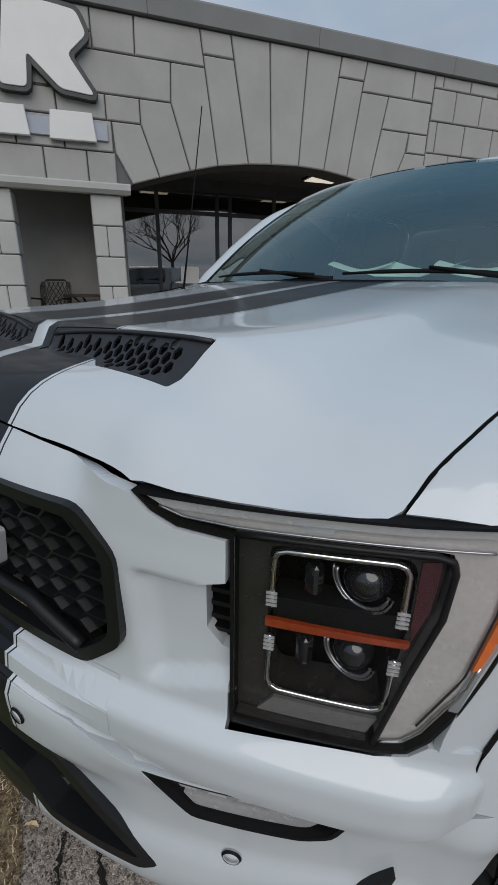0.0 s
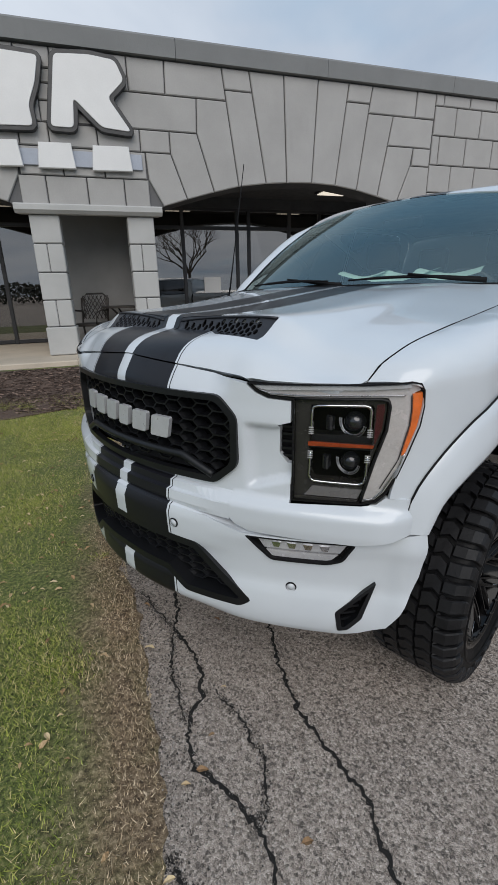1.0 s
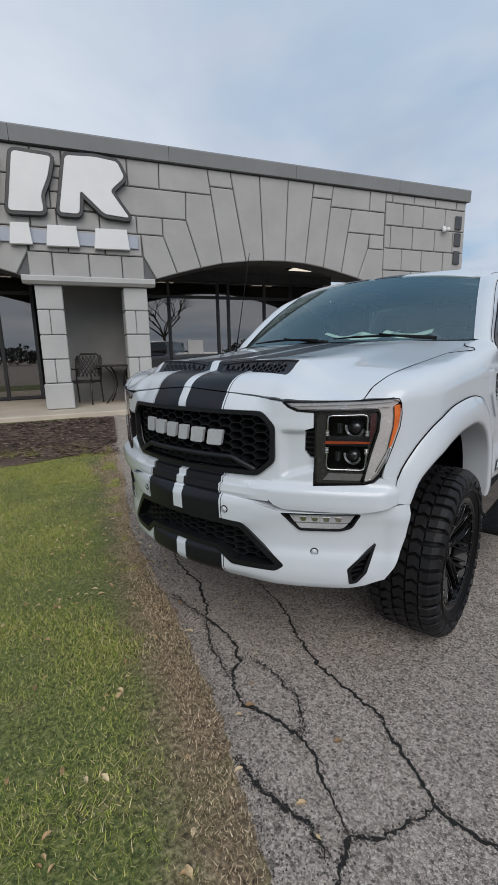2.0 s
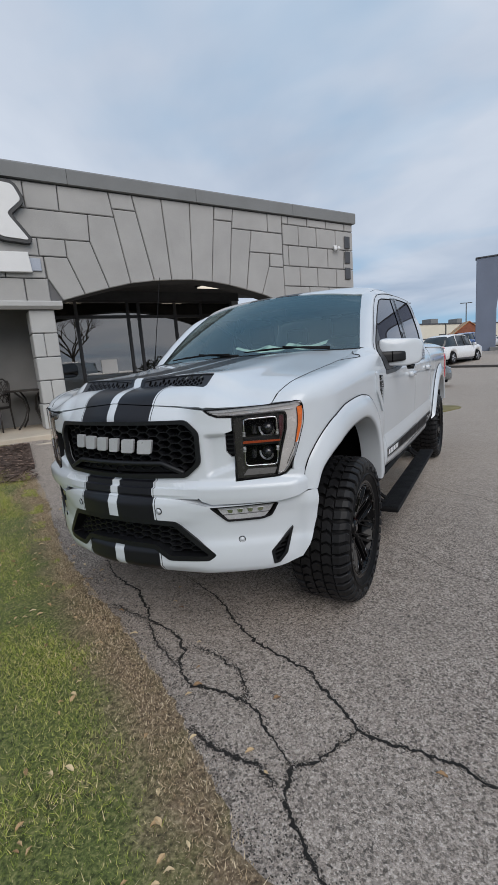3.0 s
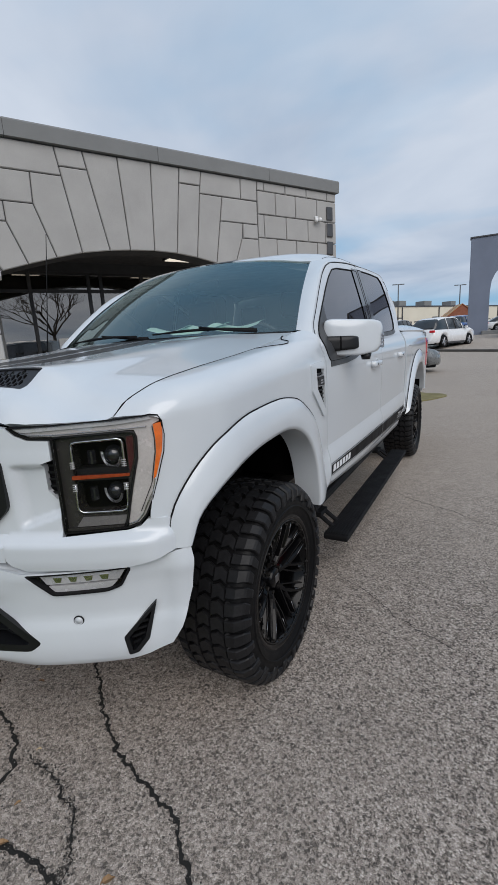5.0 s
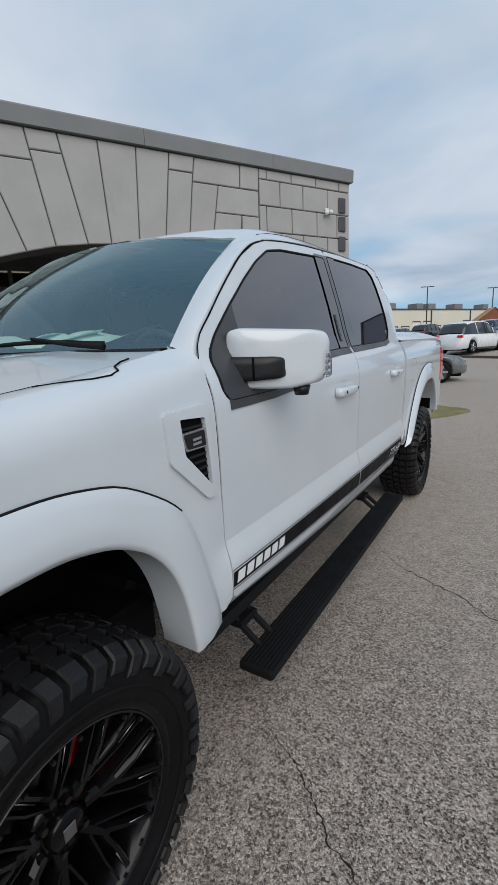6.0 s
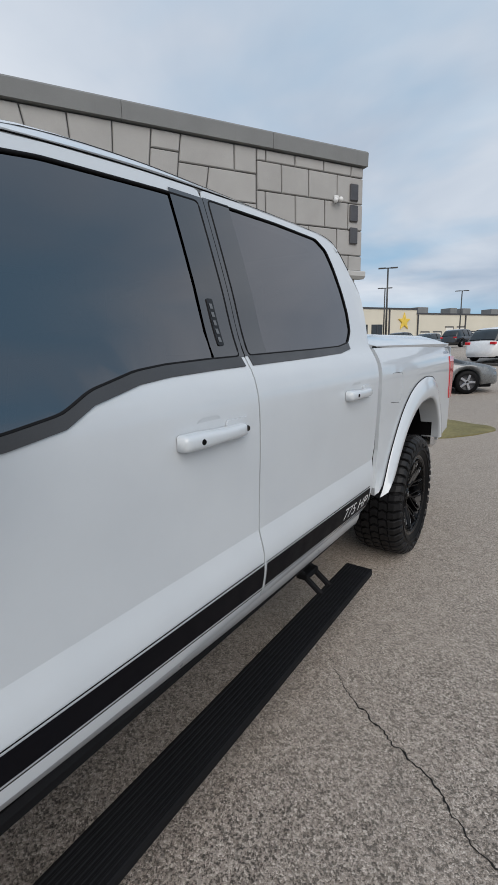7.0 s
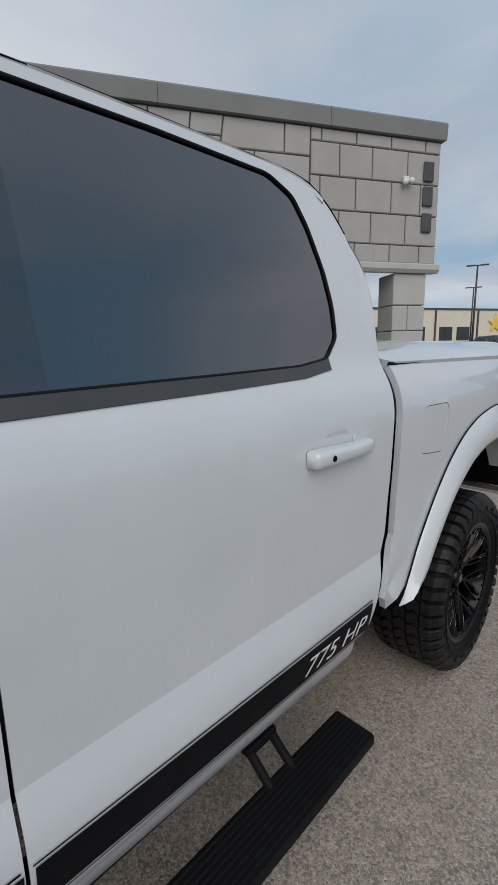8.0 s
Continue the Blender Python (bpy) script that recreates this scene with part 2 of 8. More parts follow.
def mesh(name, verts, faces, material, parent=None, label="", smooth=False, flat_from=None):
    """A mesh object under parent; faces from number flat_from on stay flat."""
    me = bpy.data.meshes.new(name)
    me.from_pydata([tuple(v) for v in verts], [], [tuple(f) for f in faces])
    me.materials.append(material)
    n = len(me.polygons)
    cut = n if flat_from is None else flat_from
    me.polygons.foreach_set("use_smooth", [smooth and i < cut for i in range(n)])
    me.update()
    ob = new(name, me)
    if parent:
        ob.parent = parent
    if label:
        ob["label"] = label
    return ob


def part(name, bm, material, parent, label="", smooth=False):
    """Links a bmesh as one mesh object under a thing or a part."""
    me = bpy.data.meshes.new(name)
    bm.to_mesh(me)
    bm.free()
    me.materials.append(material)
    if smooth:
        me.polygons.foreach_set("use_smooth", [True] * len(me.polygons))
    ob = new(name, me)
    if parent:
        ob.parent = parent
    if label:
        ob["label"] = label
    return ob


def thing(name, m=None, label="", category="", group="", kind=""):
    ob = new(name)
    ob.empty_display_size = 0.1
    if m is not None:
        ob.matrix_world = m
    return tagged(ob, label, category, group, kind)


def inside(poly, x, y):
    hit, j = False, len(poly) - 1
    for i in range(len(poly)):
        (xi, yi), (xj, yj) = poly[i], poly[j]
        if (yi > y) != (yj > y) and x < (xj - xi) * (y - yi) / (yj - yi) + xi:
            hit = not hit
        j = i
    return hit


def dense(poly, step):
    out = []
    for (ax, ay), (bx, by) in zip(poly, poly[1:] + poly[:1]):
        n = max(1, int(math.ceil(math.hypot(bx - ax, by - ay) / step)))
        out += [(ax + (bx - ax) * k / n, ay + (by - ay) * k / n) for k in range(n)]
    return out


def rounded(poly, radius, n=4):
    """A polygon with its corners rounded; radius one number or one per corner."""
    out = []
    k = len(poly)
    for i in range(k):
        r = radius[i] if isinstance(radius, (list, tuple)) else radius
        p, a, b = Vector(poly[i]), Vector(poly[i - 1]), Vector(poly[(i + 1) % k])
        r1 = min(r, (a - p).length * 0.45, (b - p).length * 0.45)
        if r1 < 1e-4:
            out.append(tuple(p))
            continue
        s, e = p + (a - p).normalized() * r1, p + (b - p).normalized() * r1
        for j in range(n + 1):
            t = j / n
            q = s * (1 - t) ** 2 + p * 2 * t * (1 - t) + e * t * t
            out.append((q.x, q.y))
    return out


def patch(outline, fmap, step=0.03, holes=(), thick=0.0, flip=False):
    """A panel: the flat outline (less its holes) laid on the surface fmap(u, v), with its rim turned in by thick. Returns verts, faces and
    the number of faces of the outer skin."""
    loops = [dense(list(outline), step)] + [dense(list(h), step) for h in holes]
    pts, edges = [], []
    for lp in loops:
        s = len(pts)
        pts += lp
        edges += [(s + i, s + (i + 1) % len(lp)) for i in range(len(lp))]
    us, vs = [p[0] for p in loops[0]], [p[1] for p in loops[0]]
    arr = np.array(pts)
    rows = int((max(vs) - min(vs)) / step) + 1
    cols = int((max(us) - min(us)) / step) + 1
    for r in range(rows + 1):
        for c in range(cols + 1):
            u = min(us) + (c + (0.5 if r % 2 else 0)) * step
            v = min(vs) + r * step * 0.9
            if not inside(loops[0], u, v) or any(inside(h, u, v) for h in loops[1:]):
                continue
            if np.min((arr[:, 0] - u) ** 2 + (arr[:, 1] - v) ** 2) < (0.45 * step) ** 2:
                continue
            pts.append((u, v))
    co, _, tris, _, _, _ = delaunay_2d_cdt([Vector(p) for p in pts], edges, [], 0, 1e-6)
    keep = []
    for f in tris:
        cx, cy = sum(co[i].x for i in f) / 3, sum(co[i].y for i in f) / 3
        p0, p1, p2 = (co[i] for i in f)
        if abs((p1.x - p0.x) * (p2.y - p0.y) - (p2.x - p0.x) * (p1.y - p0.y)) < 0.004 * step * step:
            continue      # slivers would spoil the shading
        if inside(loops[0], cx, cy) and not any(inside(h, cx, cy) for h in loops[1:]):
            keep.append(tuple(reversed(f)) if flip else tuple(f))
    verts = [Vector(fmap(p.x, p.y)) for p in co]
    faces = list(keep)
    skin = len(faces)
    if thick:
        nor = [Vector() for _ in verts]
        seen = {}
        for f in keep:
            a, b, c = (verts[i] for i in f)
            nn = (b - a).cross(c - a)
            for i in f:
                nor[i] += nn
            for i, j in ((f[0], f[1]), (f[1], f[2]), (f[2], f[0])):
                seen[(i, j)] = True
        rim = {}
        for i, j in [e for e in seen if (e[1], e[0]) not in seen]:
            for k in (i, j):
                if k not in rim:
                    rim[k] = len(verts)
                    verts += [verts[k].copy(), verts[k] - nor[k].normalized() * thick]
            faces.append((rim[j], rim[i], rim[i] + 1, rim[j] + 1))
    return verts, faces, skin


def panel(name, outline, fmap, material, parent, step=0.03, holes=(), thick=0.012, flip=False, label=""):
    v, f, s = patch(outline, fmap, step, holes, thick, flip)
    return mesh(name, v, f, material, parent, label, True, s)


def add_box(bm, lo, hi, bevel=0.0, m=None, segments=1):
    """A box in bm between two corners, with its edges bevelled."""
    lo, hi = Vector(lo), Vector(hi)
    r = bmesh.ops.create_cube(bm, size=1.0)
    vs = r["verts"]
    for v in vs:
        v.co = Vector(((v.co.x + 0.5) * (hi.x - lo.x) + lo.x, (v.co.y + 0.5) * (hi.y - lo.y) + lo.y, (v.co.z + 0.5) * (hi.z - lo.z) + lo.z))
    if bevel:
        es = list({e for v in vs for e in v.link_edges})
        out = bmesh.ops.bevel(bm, geom=es, offset=bevel, segments=segments, affect="EDGES", profile=0.5)
        vs = list({v for f in out["faces"] for v in f.verts} | {v for v in vs if v.is_valid})
    if m is not None:
        bmesh.ops.transform(bm, matrix=m, verts=vs)
    return vs


def box(name, lo, hi, material, parent=None, bevel=0.004, label="", m=None, segments=1):
    bm = bmesh.new()
    add_box(bm, lo, hi, bevel, m, segments)
    return part(name, bm, material, parent, label)


def add_tube(bm, pts, radii, sides=8, cap=True):
    """A tapering tube along points."""
    pts = [Vector(p) for p in pts]
    if isinstance(radii, (int, float)):
        radii = [radii] * len(pts)
    rings = []
    up = Vector((0, 0, 1))
    for i, p in enumerate(pts):
        d = (pts[min(i + 1, len(pts) - 1)] - pts[max(i - 1, 0)]).normalized()
        a = d.cross(up if abs(d.z) < 0.95 else Vector((1, 0, 0))).normalized()
        b = d.cross(a)
        rings.append([bm.verts.new(p + (a * math.cos(2 * math.pi * k / sides) + b * math.sin(2 * math.pi * k / sides)) * radii[i]) for k in range(sides)])
    for r, s in zip(rings, rings[1:]):
        for k in range(sides):
            bm.faces.new((r[k], s[k], s[(k + 1) % sides], r[(k + 1) % sides]))
    if cap:
        bm.faces.new(rings[0])
        bm.faces.new(list(reversed(rings[-1])))


def tube(name, pts, radii, material, parent=None, sides=8, label=""):
    bm = bmesh.new()
    add_tube(bm, pts, radii, sides)
    return part(name, bm, material, parent, label, True)


def prism(outline, lo, hi, bevel=0.0):
    """verts and faces of a flat outline in x, z drawn out in y from lo (front, bevelled) to hi."""
    n = len(outline)
    area = sum(outline[i][0] * outline[(i + 1) % n][1] - outline[(i + 1) % n][0] * outline[i][1] for i in range(n))
    pts = list(outline) if area > 0 else list(reversed(outline))
    v, f = [], []
    rings = []
    if bevel:
        ins = []
        for i in range(n):
            p, a, b = Vector(pts[i]), Vector(pts[i - 1]), Vector(pts[(i + 1) % n])
            d1, d2 = (p - a).normalized(), (b - p).normalized()
            nn = Vector((-d1.y - d2.y, d1.x + d2.x))
            nn = nn.normalized() if nn.length > 1e-6 else Vector((-d1.y, d1.x))
            s = bevel / max(0.4, nn.dot(Vector((-d1.y, d1.x))))
            ins.append((p.x + nn.x * s, p.y + nn.y * s))
        rings = [(ins, lo), (pts, lo + bevel), (pts, hi)]
    else:
        rings = [(pts, lo), (pts, hi)]
    for ring, y in rings:
        v += [(p[0], y, p[1]) for p in ring]
    for k in range(len(rings) - 1):
        for i in range(n):
            j = (i + 1) % n
            f.append((k * n + i, k * n + n + i, k * n + n + j, k * n + j))
    f.append(tuple(range(n)))
    f.append(tuple(reversed(range((len(rings) - 1) * n, len(rings) * n))))
    return v, f

# ---- materials of the place ----
m = Mat("worn_asphalt", (0.2, 0.19, 0.18), 0.9)
stones = m.vor(150.0, out="Color")
small = m.vor(310.0, out="Color")
cell = m.vor(150.0, "DISTANCE_TO_EDGE")
broad = m.noise(0.16, 5, 0.6, "Object", 0.6)
patchy = m.noise(0.55, 6, 0.6)
stain = m.noise(2.3, 6, 0.65)
worn = m.noise(9.0, 5, 0.7)
clump = m.noise(55.0, 4, 0.6)
grain = m.n("ShaderNodeSeparateColor")
m.link(stones, grain.inputs[0])
grain2 = m.n("ShaderNodeSeparateColor")
m.link(small, grain2.inputs[0])
tone = m.math("ADD", m.math("MULTIPLY", grain.outputs[0], 0.55), m.math("MULTIPLY", grain2.outputs[0], 0.45))
tone = m.math("ADD", tone, m.range(worn, 0.3, 0.7, -0.07, 0.07))
tone = m.math("ADD", tone, m.range(clump, 0.3, 0.7, -0.05, 0.05), True)
chips = m.ramp(tone, [(0.20, (0.012, 0.0105, 0.009)), (0.30, (0.080, 0.065, 0.054)), (0.40, (0.235, 0.195, 0.165)), (0.64, (0.335, 0.286, 0.248)), (0.90, (0.66, 0.59, 0.53))])
col = m.mix(m.range(cell, 0.0, 0.07, 0.35, 0.0), chips, (0.05, 0.044, 0.040))
col = m.mix(m.range(patchy, 0.42, 0.66, 0.0, 0.35), col, (0.29, 0.248, 0.212))
col = m.mix(m.range(broad, 0.42, 0.62, 0.0, 0.40), col, (0.37, 0.318, 0.268))
col = m.mix(m.range(stain, 0.60, 0.78, 0.0, 0.65), col, (0.055, 0.050, 0.047))
pits = m.n("ShaderNodeSeparateColor")
m.link(m.vor(105.0, out="Color"), pits.inputs[0])
col = m.mix(m.range(pits.outputs[0], 0.08, 0.16, 0.60, 0.0), col, (0.022, 0.019, 0.017))
col = m.mix(m.range(pits.outputs[1], 0.76, 0.92, 0.0, 0.35), col, (0.56, 0.49, 0.43))
# paler, younger paving past the crack beside the running board
place = m.n("ShaderNodeSeparateXYZ")
m.link(m.co.outputs["Object"], place.inputs[0])
young = m.range(m.math("ADD", place.outputs["Y"], m.range(patchy, 0.3, 0.7, -0.6, 0.6)), 1.3, 2.5)
col = m.mix(m.math("MULTIPLY", young, 0.27), col, (0.50, 0.43, 0.36))
m.color(col)
m.bump(m.math("ADD", m.range(cell, 0.0, 0.25), grain.outputs[1]), 0.45, 0.004)
M_ASPHALT = m.m

m = Mat("lawn_soil", (0.1, 0.12, 0.03), 0.95)
turf = m.noise(1.3, 6, 0.65)
fine = m.noise(60.0, 4, 0.7)
g = m.ramp(fine, [(0.32, (0.020, 0.026, 0.006)), (0.5, (0.095, 0.120, 0.030)), (0.72, (0.28, 0.27, 0.10))])
d = m.ramp(fine, [(0.30, (0.04, 0.027, 0.017)), (0.5, (0.18, 0.128, 0.078)), (0.72, (0.44, 0.34, 0.23))])
# bare and dry towards the asphalt's edge (local y is the distance from it)
sp = m.n("ShaderNodeSeparateXYZ")
m.link(m.co.outputs["Object"], sp.inputs[0])
dry = m.math("ADD", m.range(sp.outputs["X"], -8.18, -8.44, 1.0, 0.0), m.range(m.noise(4.0, 6, 0.7), 0.25, 0.75, -0.55, 0.45), True)
m.color(m.mix(dry, g, d))
m.bump(fine, 0.6, 0.02)
M_LAWN = m.m

M_MULCH = varied("brown_mulch", (0.085, 0.058, 0.045), 0.95, amount=0.6, fine=45, coarse=2.0, bump=0.8, dist=0.03)
M_PATIO = varied("tan_concrete", (0.46, 0.40, 0.32), 0.85, amount=0.18, fine=90, coarse=1.5, bump=0.2)
M_CRACK = varied("crack_soil", (0.010, 0.009, 0.008), 1.0, amount=0.5, fine=80)


def stone_material(name, color):
    m = Mat(name, color, 0.86)
    lo, hi = tuple(c * 0.86 for c in color), tuple(c * 1.10 for c in color)
    a = m.ramp(m.noise(1.4, 6, 0.6), [(0.3, lo), (0.72, hi)])
    b = m.mix(0.25, a, m.ramp(m.noise(70.0, 4, 0.7), [(0.3, lo), (0.7, hi)]))
    r = m.random()
    c = m.mix(m.range(r, 0, 1, 0.0, 0.16), b, tuple(x * 0.72 for x in color))
    streak = m.noise(5.0, 5, 0.6, "Object", 0.0, (1.0, 1.0, 0.12))
    c = m.mix(m.range(streak, 0.60, 0.80, 0.0, 0.25), c, tuple(x * 0.6 for x in color))
    m.color(c)
    m.bump(m.noise(45.0, 5, 0.7), 0.35, 0.008)
    return m.m


M_STONE = stone_material("grey_stucco_stone", (0.365, 0.357, 0.346))
M_PALE = stone_material("pale_column_stone", (0.43, 0.43, 0.42))
M_COPING = stone_material("grey_coping", (0.20, 0.205, 0.205))
M_JOINT = varied("dark_joint", (0.115, 0.115, 0.118), 0.95, amount=0.2)
M_WALL = varied("grey_stucco_wall", (0.25, 0.246, 0.24), 0.9, amount=0.1, fine=80, bump=0.2)
# undersides of arches and porch: their shade is put into this near-black
M_SOFFIT = varied("shaded_soffit", (0.035, 0.036, 0.04), 0.8, amount=0.25)
M_FRAME = varied("black_window_frame", (0.014, 0.014, 0.016), 0.4, amount=0.2)
M_SIGN = varied("white_sign_face", (0.66, 0.66, 0.655), 0.4, amount=0.05)
M_SIGNEDGE = varied("black_sign_edge", (0.02, 0.021, 0.023), 0.4, amount=0.2)
M_BAND = varied("pale_blue_band", (0.34, 0.37, 0.43), 0.6, amount=0.12)
M_DIGIT = varied("dark_bronze", (0.075, 0.075, 0.08), 0.45, 0.3, amount=0.25)

# ---- ground ----
BX, BYY, TURN_B = -1.579, 9.153, 61.4     # the facade's far corner and its turn
MB = pose(BX, BYY, 0, 0, 0, TURN_B)
MB_INV = MB.inverted()
far_rise = pchip([13, 20, 27, 37, 60, 3000], [0, 0.13, 0.45, 0.95, 1.1, 1.1])
bank = pchip([0.0, 0.9, 1.6, 2.4, 3.5], [0.47, 0.44, 0.30, 0.12, 0.0])


def ground_z(x, y):
    p = MB_INV @ Vector((x, y, 0))
    s, d = -p.x, -p.y
    z = far_rise(y) if y > 13 else 0.0
    if 6.0 < s < 40 and d < 3.5:
        z = max(z, bank(max(d, 0)) * smooth01((s - 6.4) / 1.4))
    return z


def smooth01(t):
    t = min(max(t, 0.0), 1.0)
    return t * t * (3 - 2 * t)


def axis_marks(lo, hi, step, far):
    a = [-far, -far * 0.4, -far * 0.15, -far * 0.06, lo - 40, lo - 15, lo - 5]
    n = int((hi - lo) / step)
    a += [lo + step * k for k in range(n + 1)]
    return a + [hi + 5, hi + 15, hi + 40, far * 0.06, far * 0.15, far * 0.4, far]


gx, gy = axis_marks(-16, 14, 0.5, 2500), axis_marks(-8, 64, 0.5, 2500)
gv = [(x, y, ground_z(x, y)) for y in gy for x in gx]
w = len(gx)
gf = [(j * w + i, j * w + i + 1, (j + 1) * w + i + 1, (j + 1) * w + i) for j in range(len(gy) - 1) for i in range(w - 1)]
tagged(mesh("ground", gv, gf, M_ASPHALT, None, "", True), "worn grey-brown asphalt parking lot with exposed stones", "parking lot", kind="structure")

# lawn, mulch, patio in the facade's own axes: x = minus the way along it, y into the building
EDGE_S = 8.12
rnd = random.Random(3)


def on_bank(lift):
    def f(x, y):
        p = MB @ Vector((x, y, 0))
        return (x, y, ground_z(p.x, p.y) + lift)
    return f


lawn_edge = []
for k in range(480):
    d = 0.9 + k * 0.0248
    lawn_edge.append((-EDGE_S - 0.05 * math.sin(d * 1.7) - 0.05 * (noise.noise((d * 2.3, 1.0, 0)) + 0.8 * noise.noise((d * 7.0, 4.0, 0)) + 0.6 * noise.noise((d * 19.0, 9.0, 0))), -d))
lawn_out = lawn_edge + [(-24, -12.8), (-24, -1.0)]
v, f, s_ = patch(lawn_out, lambda x, y: on_bank(-0.004 + 0.036 * smooth01((-x - EDGE_S + 0.12) / 0.40) + 0.012 * noise.noise((x * 3, y * 3, 0)))(x, y), 0.16, (), 0.03)
lawn = mesh("lawn", v, f, M_LAWN, None, "", True, s_)
lawn.matrix_world = MB
tagged(lawn, "green lawn turning dry and brown at the asphalt edge", "lawn", kind="structure")

# ---- the stone building ----
building = thing("stone_building", MB, "single-storey grey stone-faced building with wide arches and a porch", "building")
ARCH = [(2.2, 2.66), (2.5, 2.77), (2.83, 2.87), (3.23, 2.96), (3.65, 3.045), (4.07, 3.10), (4.51, 3.12), (4.96, 3.105), (5.32, 3.08), (5.79, 3.02), (6.20, 2.925), (6.64, 2.81), (7.02, 2.70)]
MID = 8.12
flip_s = lambda o: [(2 * MID - s, z) for s, z in reversed(o)]
TOP = 4.575
STONES = [
    [(6.87, TOP), (6.88, 4.16), (5.96, 4.16), (5.98, 4.30), (6.02, TOP)],
    [(7.40, TOP), (7.40, 4.16), (6.88, 4.16), (6.87, TOP)],
    [(7.62, 4.16), (7.62, 3.71), (6.44, 3.71), (6.42, 4.16)],
    [(6.42, 4.16), (6.44, 3.71), (6.20, 2.925), (5.79, 3.02), (5.96, 4.16)],
    [(7.30, 3.71), (7.30, 3.42), (6.86, 3.42), (6.86, 3.71)],
    [(6.86, 3.71), (6.86, 3.42), (6.64, 2.81), (6.20, 2.925), (6.44, 3.71)],
    [(7.24, 3.42), (7.22, 3.06), (7.02, 2.70), (6.64, 2.81), (6.86, 3.42)],
    [(6.02, TOP), (5.98, 4.30), (5.545, 4.30), (5.59, TOP)],
    [(5.98, 4.30), (5.79, 3.02), (5.32, 3.08), (5.545, 4.30)],
    [(5.59, TOP), (5.32, 3.08), (4.96, 3.105), (5.02, TOP)],
    [(5.02, TOP), (4.96, 3.105), (4.51, 3.12), (4.43, TOP)],
    [(4.43, TOP), (4.51, 3.12), (4.07, 3.10), (3.88, TOP)],
    [(3.88, TOP), (3.91, 4.32), (3.48, 4.32), (3.44, TOP)],
    [(3.91, 4.32), (4.07, 3.10), (3.65, 3.045), (3.48, 4.32)],
    [(3.44, TOP), (3.495, 4.19), (2.58, 4.19), (2.57, TOP)],
    [(2.57, TOP), (2.58, 4.19), (2.19, 4.19), (2.18, TOP)],
    [(3.495, 4.19), (3.65, 3.045), (3.23, 2.96), (3.01, 4.19)],
    [(3.01, 4.19), (3.085, 3.75), (2.20, 3.75), (2.19, 4.19)],
    [(3.085, 3.75), (3.23, 2.96), (2.83, 2.87), (2.60, 3.46), (2.56, 3.75)],
    [(2.56, 3.75), (2.57, 3.47), (2.20, 3.47), (2.20, 3.75)],
    [(2.60, 3.47), (2.83, 2.87), (2.5, 2.77), (2.2, 2.66), (2.20, 3.47)],
]
ROWS_Z = [(TOP, 4.40, (2.18, 2.01, 1.45, 0.87, 0.27, 0.0)), (4.40, 3.96, (2.18, 1.72, 1.18, 0.57, 0.0)), (3.96, 3.51, (2.19, 2.03, 1.45, 0.84, 0.32, 0.0)),
          (3.51, 3.07, (2.20, 1.72, 1.18, 0.57, 0.0)), (3.07, 2.80, (2.20, 1.45, 0.84, 0.30, 0.0))]
for hi, lo, cuts in ROWS_Z:
    for a, b in zip(cuts, cuts[1:]):
        STONES.append([(a, hi), (a, lo), (b, lo), (b, hi)])
STONES = STONES + [flip_s(o) for o in STONES]
# the middle part behind the sign
for hi, lo, cuts in ((TOP, 4.33, (8.84, 8.40, 7.85, 7.40)), (4.33, 4.16, (8.84, 8.1, 7.40)), (4.16, 3.96, (8.62, 8.0, 7.62)), (3.96, 3.71, (8.62, 8.24, 7.62)), (3.71, 3.42, (8.94, 8.55, 7.9, 7.30)), (3.42, 3.06, (9.0, 8.42, 7.85, 7.24))):
    for a, b in zip(cuts, cuts[1:]):
        STONES.append([(a, hi), (a, lo), (b, lo), (b, hi)])
for a, b in ((9.04, 8.68), (8.68, 8.12), (8.12, 7.59), (7.59, 7.22)):
    STONES.append([(a, 3.06), (a - (0.0 if a < 9 else 0.0), 2.68), (b, 2.68), (b, 3.06)])

arch_l = [(2 * MID - s, z) for s, z in reversed(ARCH)]
wall_out = [(0.03, 4.62), (0.03, 2.82), (2.18, 2.82)] + [(s, z + 0.012) for s, z in ARCH] + [(7.06, 2.69), (9.18, 2.69)] + [(s, z + 0.012) for s, z in arch_l] + [(16.21, 2.82), (16.21, 4.62)]
v, f = prism([(-s, z) for s, z in wall_out], 0.03, 0.38)
wall = mesh("facade_wall", v, f, M_JOINT, building)


def inset_poly(poly, by):
    n = len(poly)
    area = sum(poly[i][0] * poly[(i + 1) % n][1] - poly[(i + 1) % n][0] * poly[i][1] for i in range(n))
    out = []
    for i in range(n):
        p, a, b = Vector(poly[i]), Vector(poly[i - 1]), Vector(poly[(i + 1) % n])
        d1, d2 = (p - a).normalized(), (b - p).normalized()
        nn = Vector((-d1.y - d2.y, d1.x + d2.x)) * (1 if area > 0 else -1)
        nn = nn.normalized()
        q = p + nn * by / max(0.35, abs(nn.dot(Vector((-d1.y, d1.x)))))
        out.append((q.x, q.y))
    return out


rnd = random.Random(11)
for o in STONES:
    v, f = prism([(-s, z) for s, z in inset_poly(o, 0.008)], -0.012 + rnd.uniform(-0.004, 0.004), 0.029, 0.012)
    mesh("stone", v, f, M_STONE, wall)
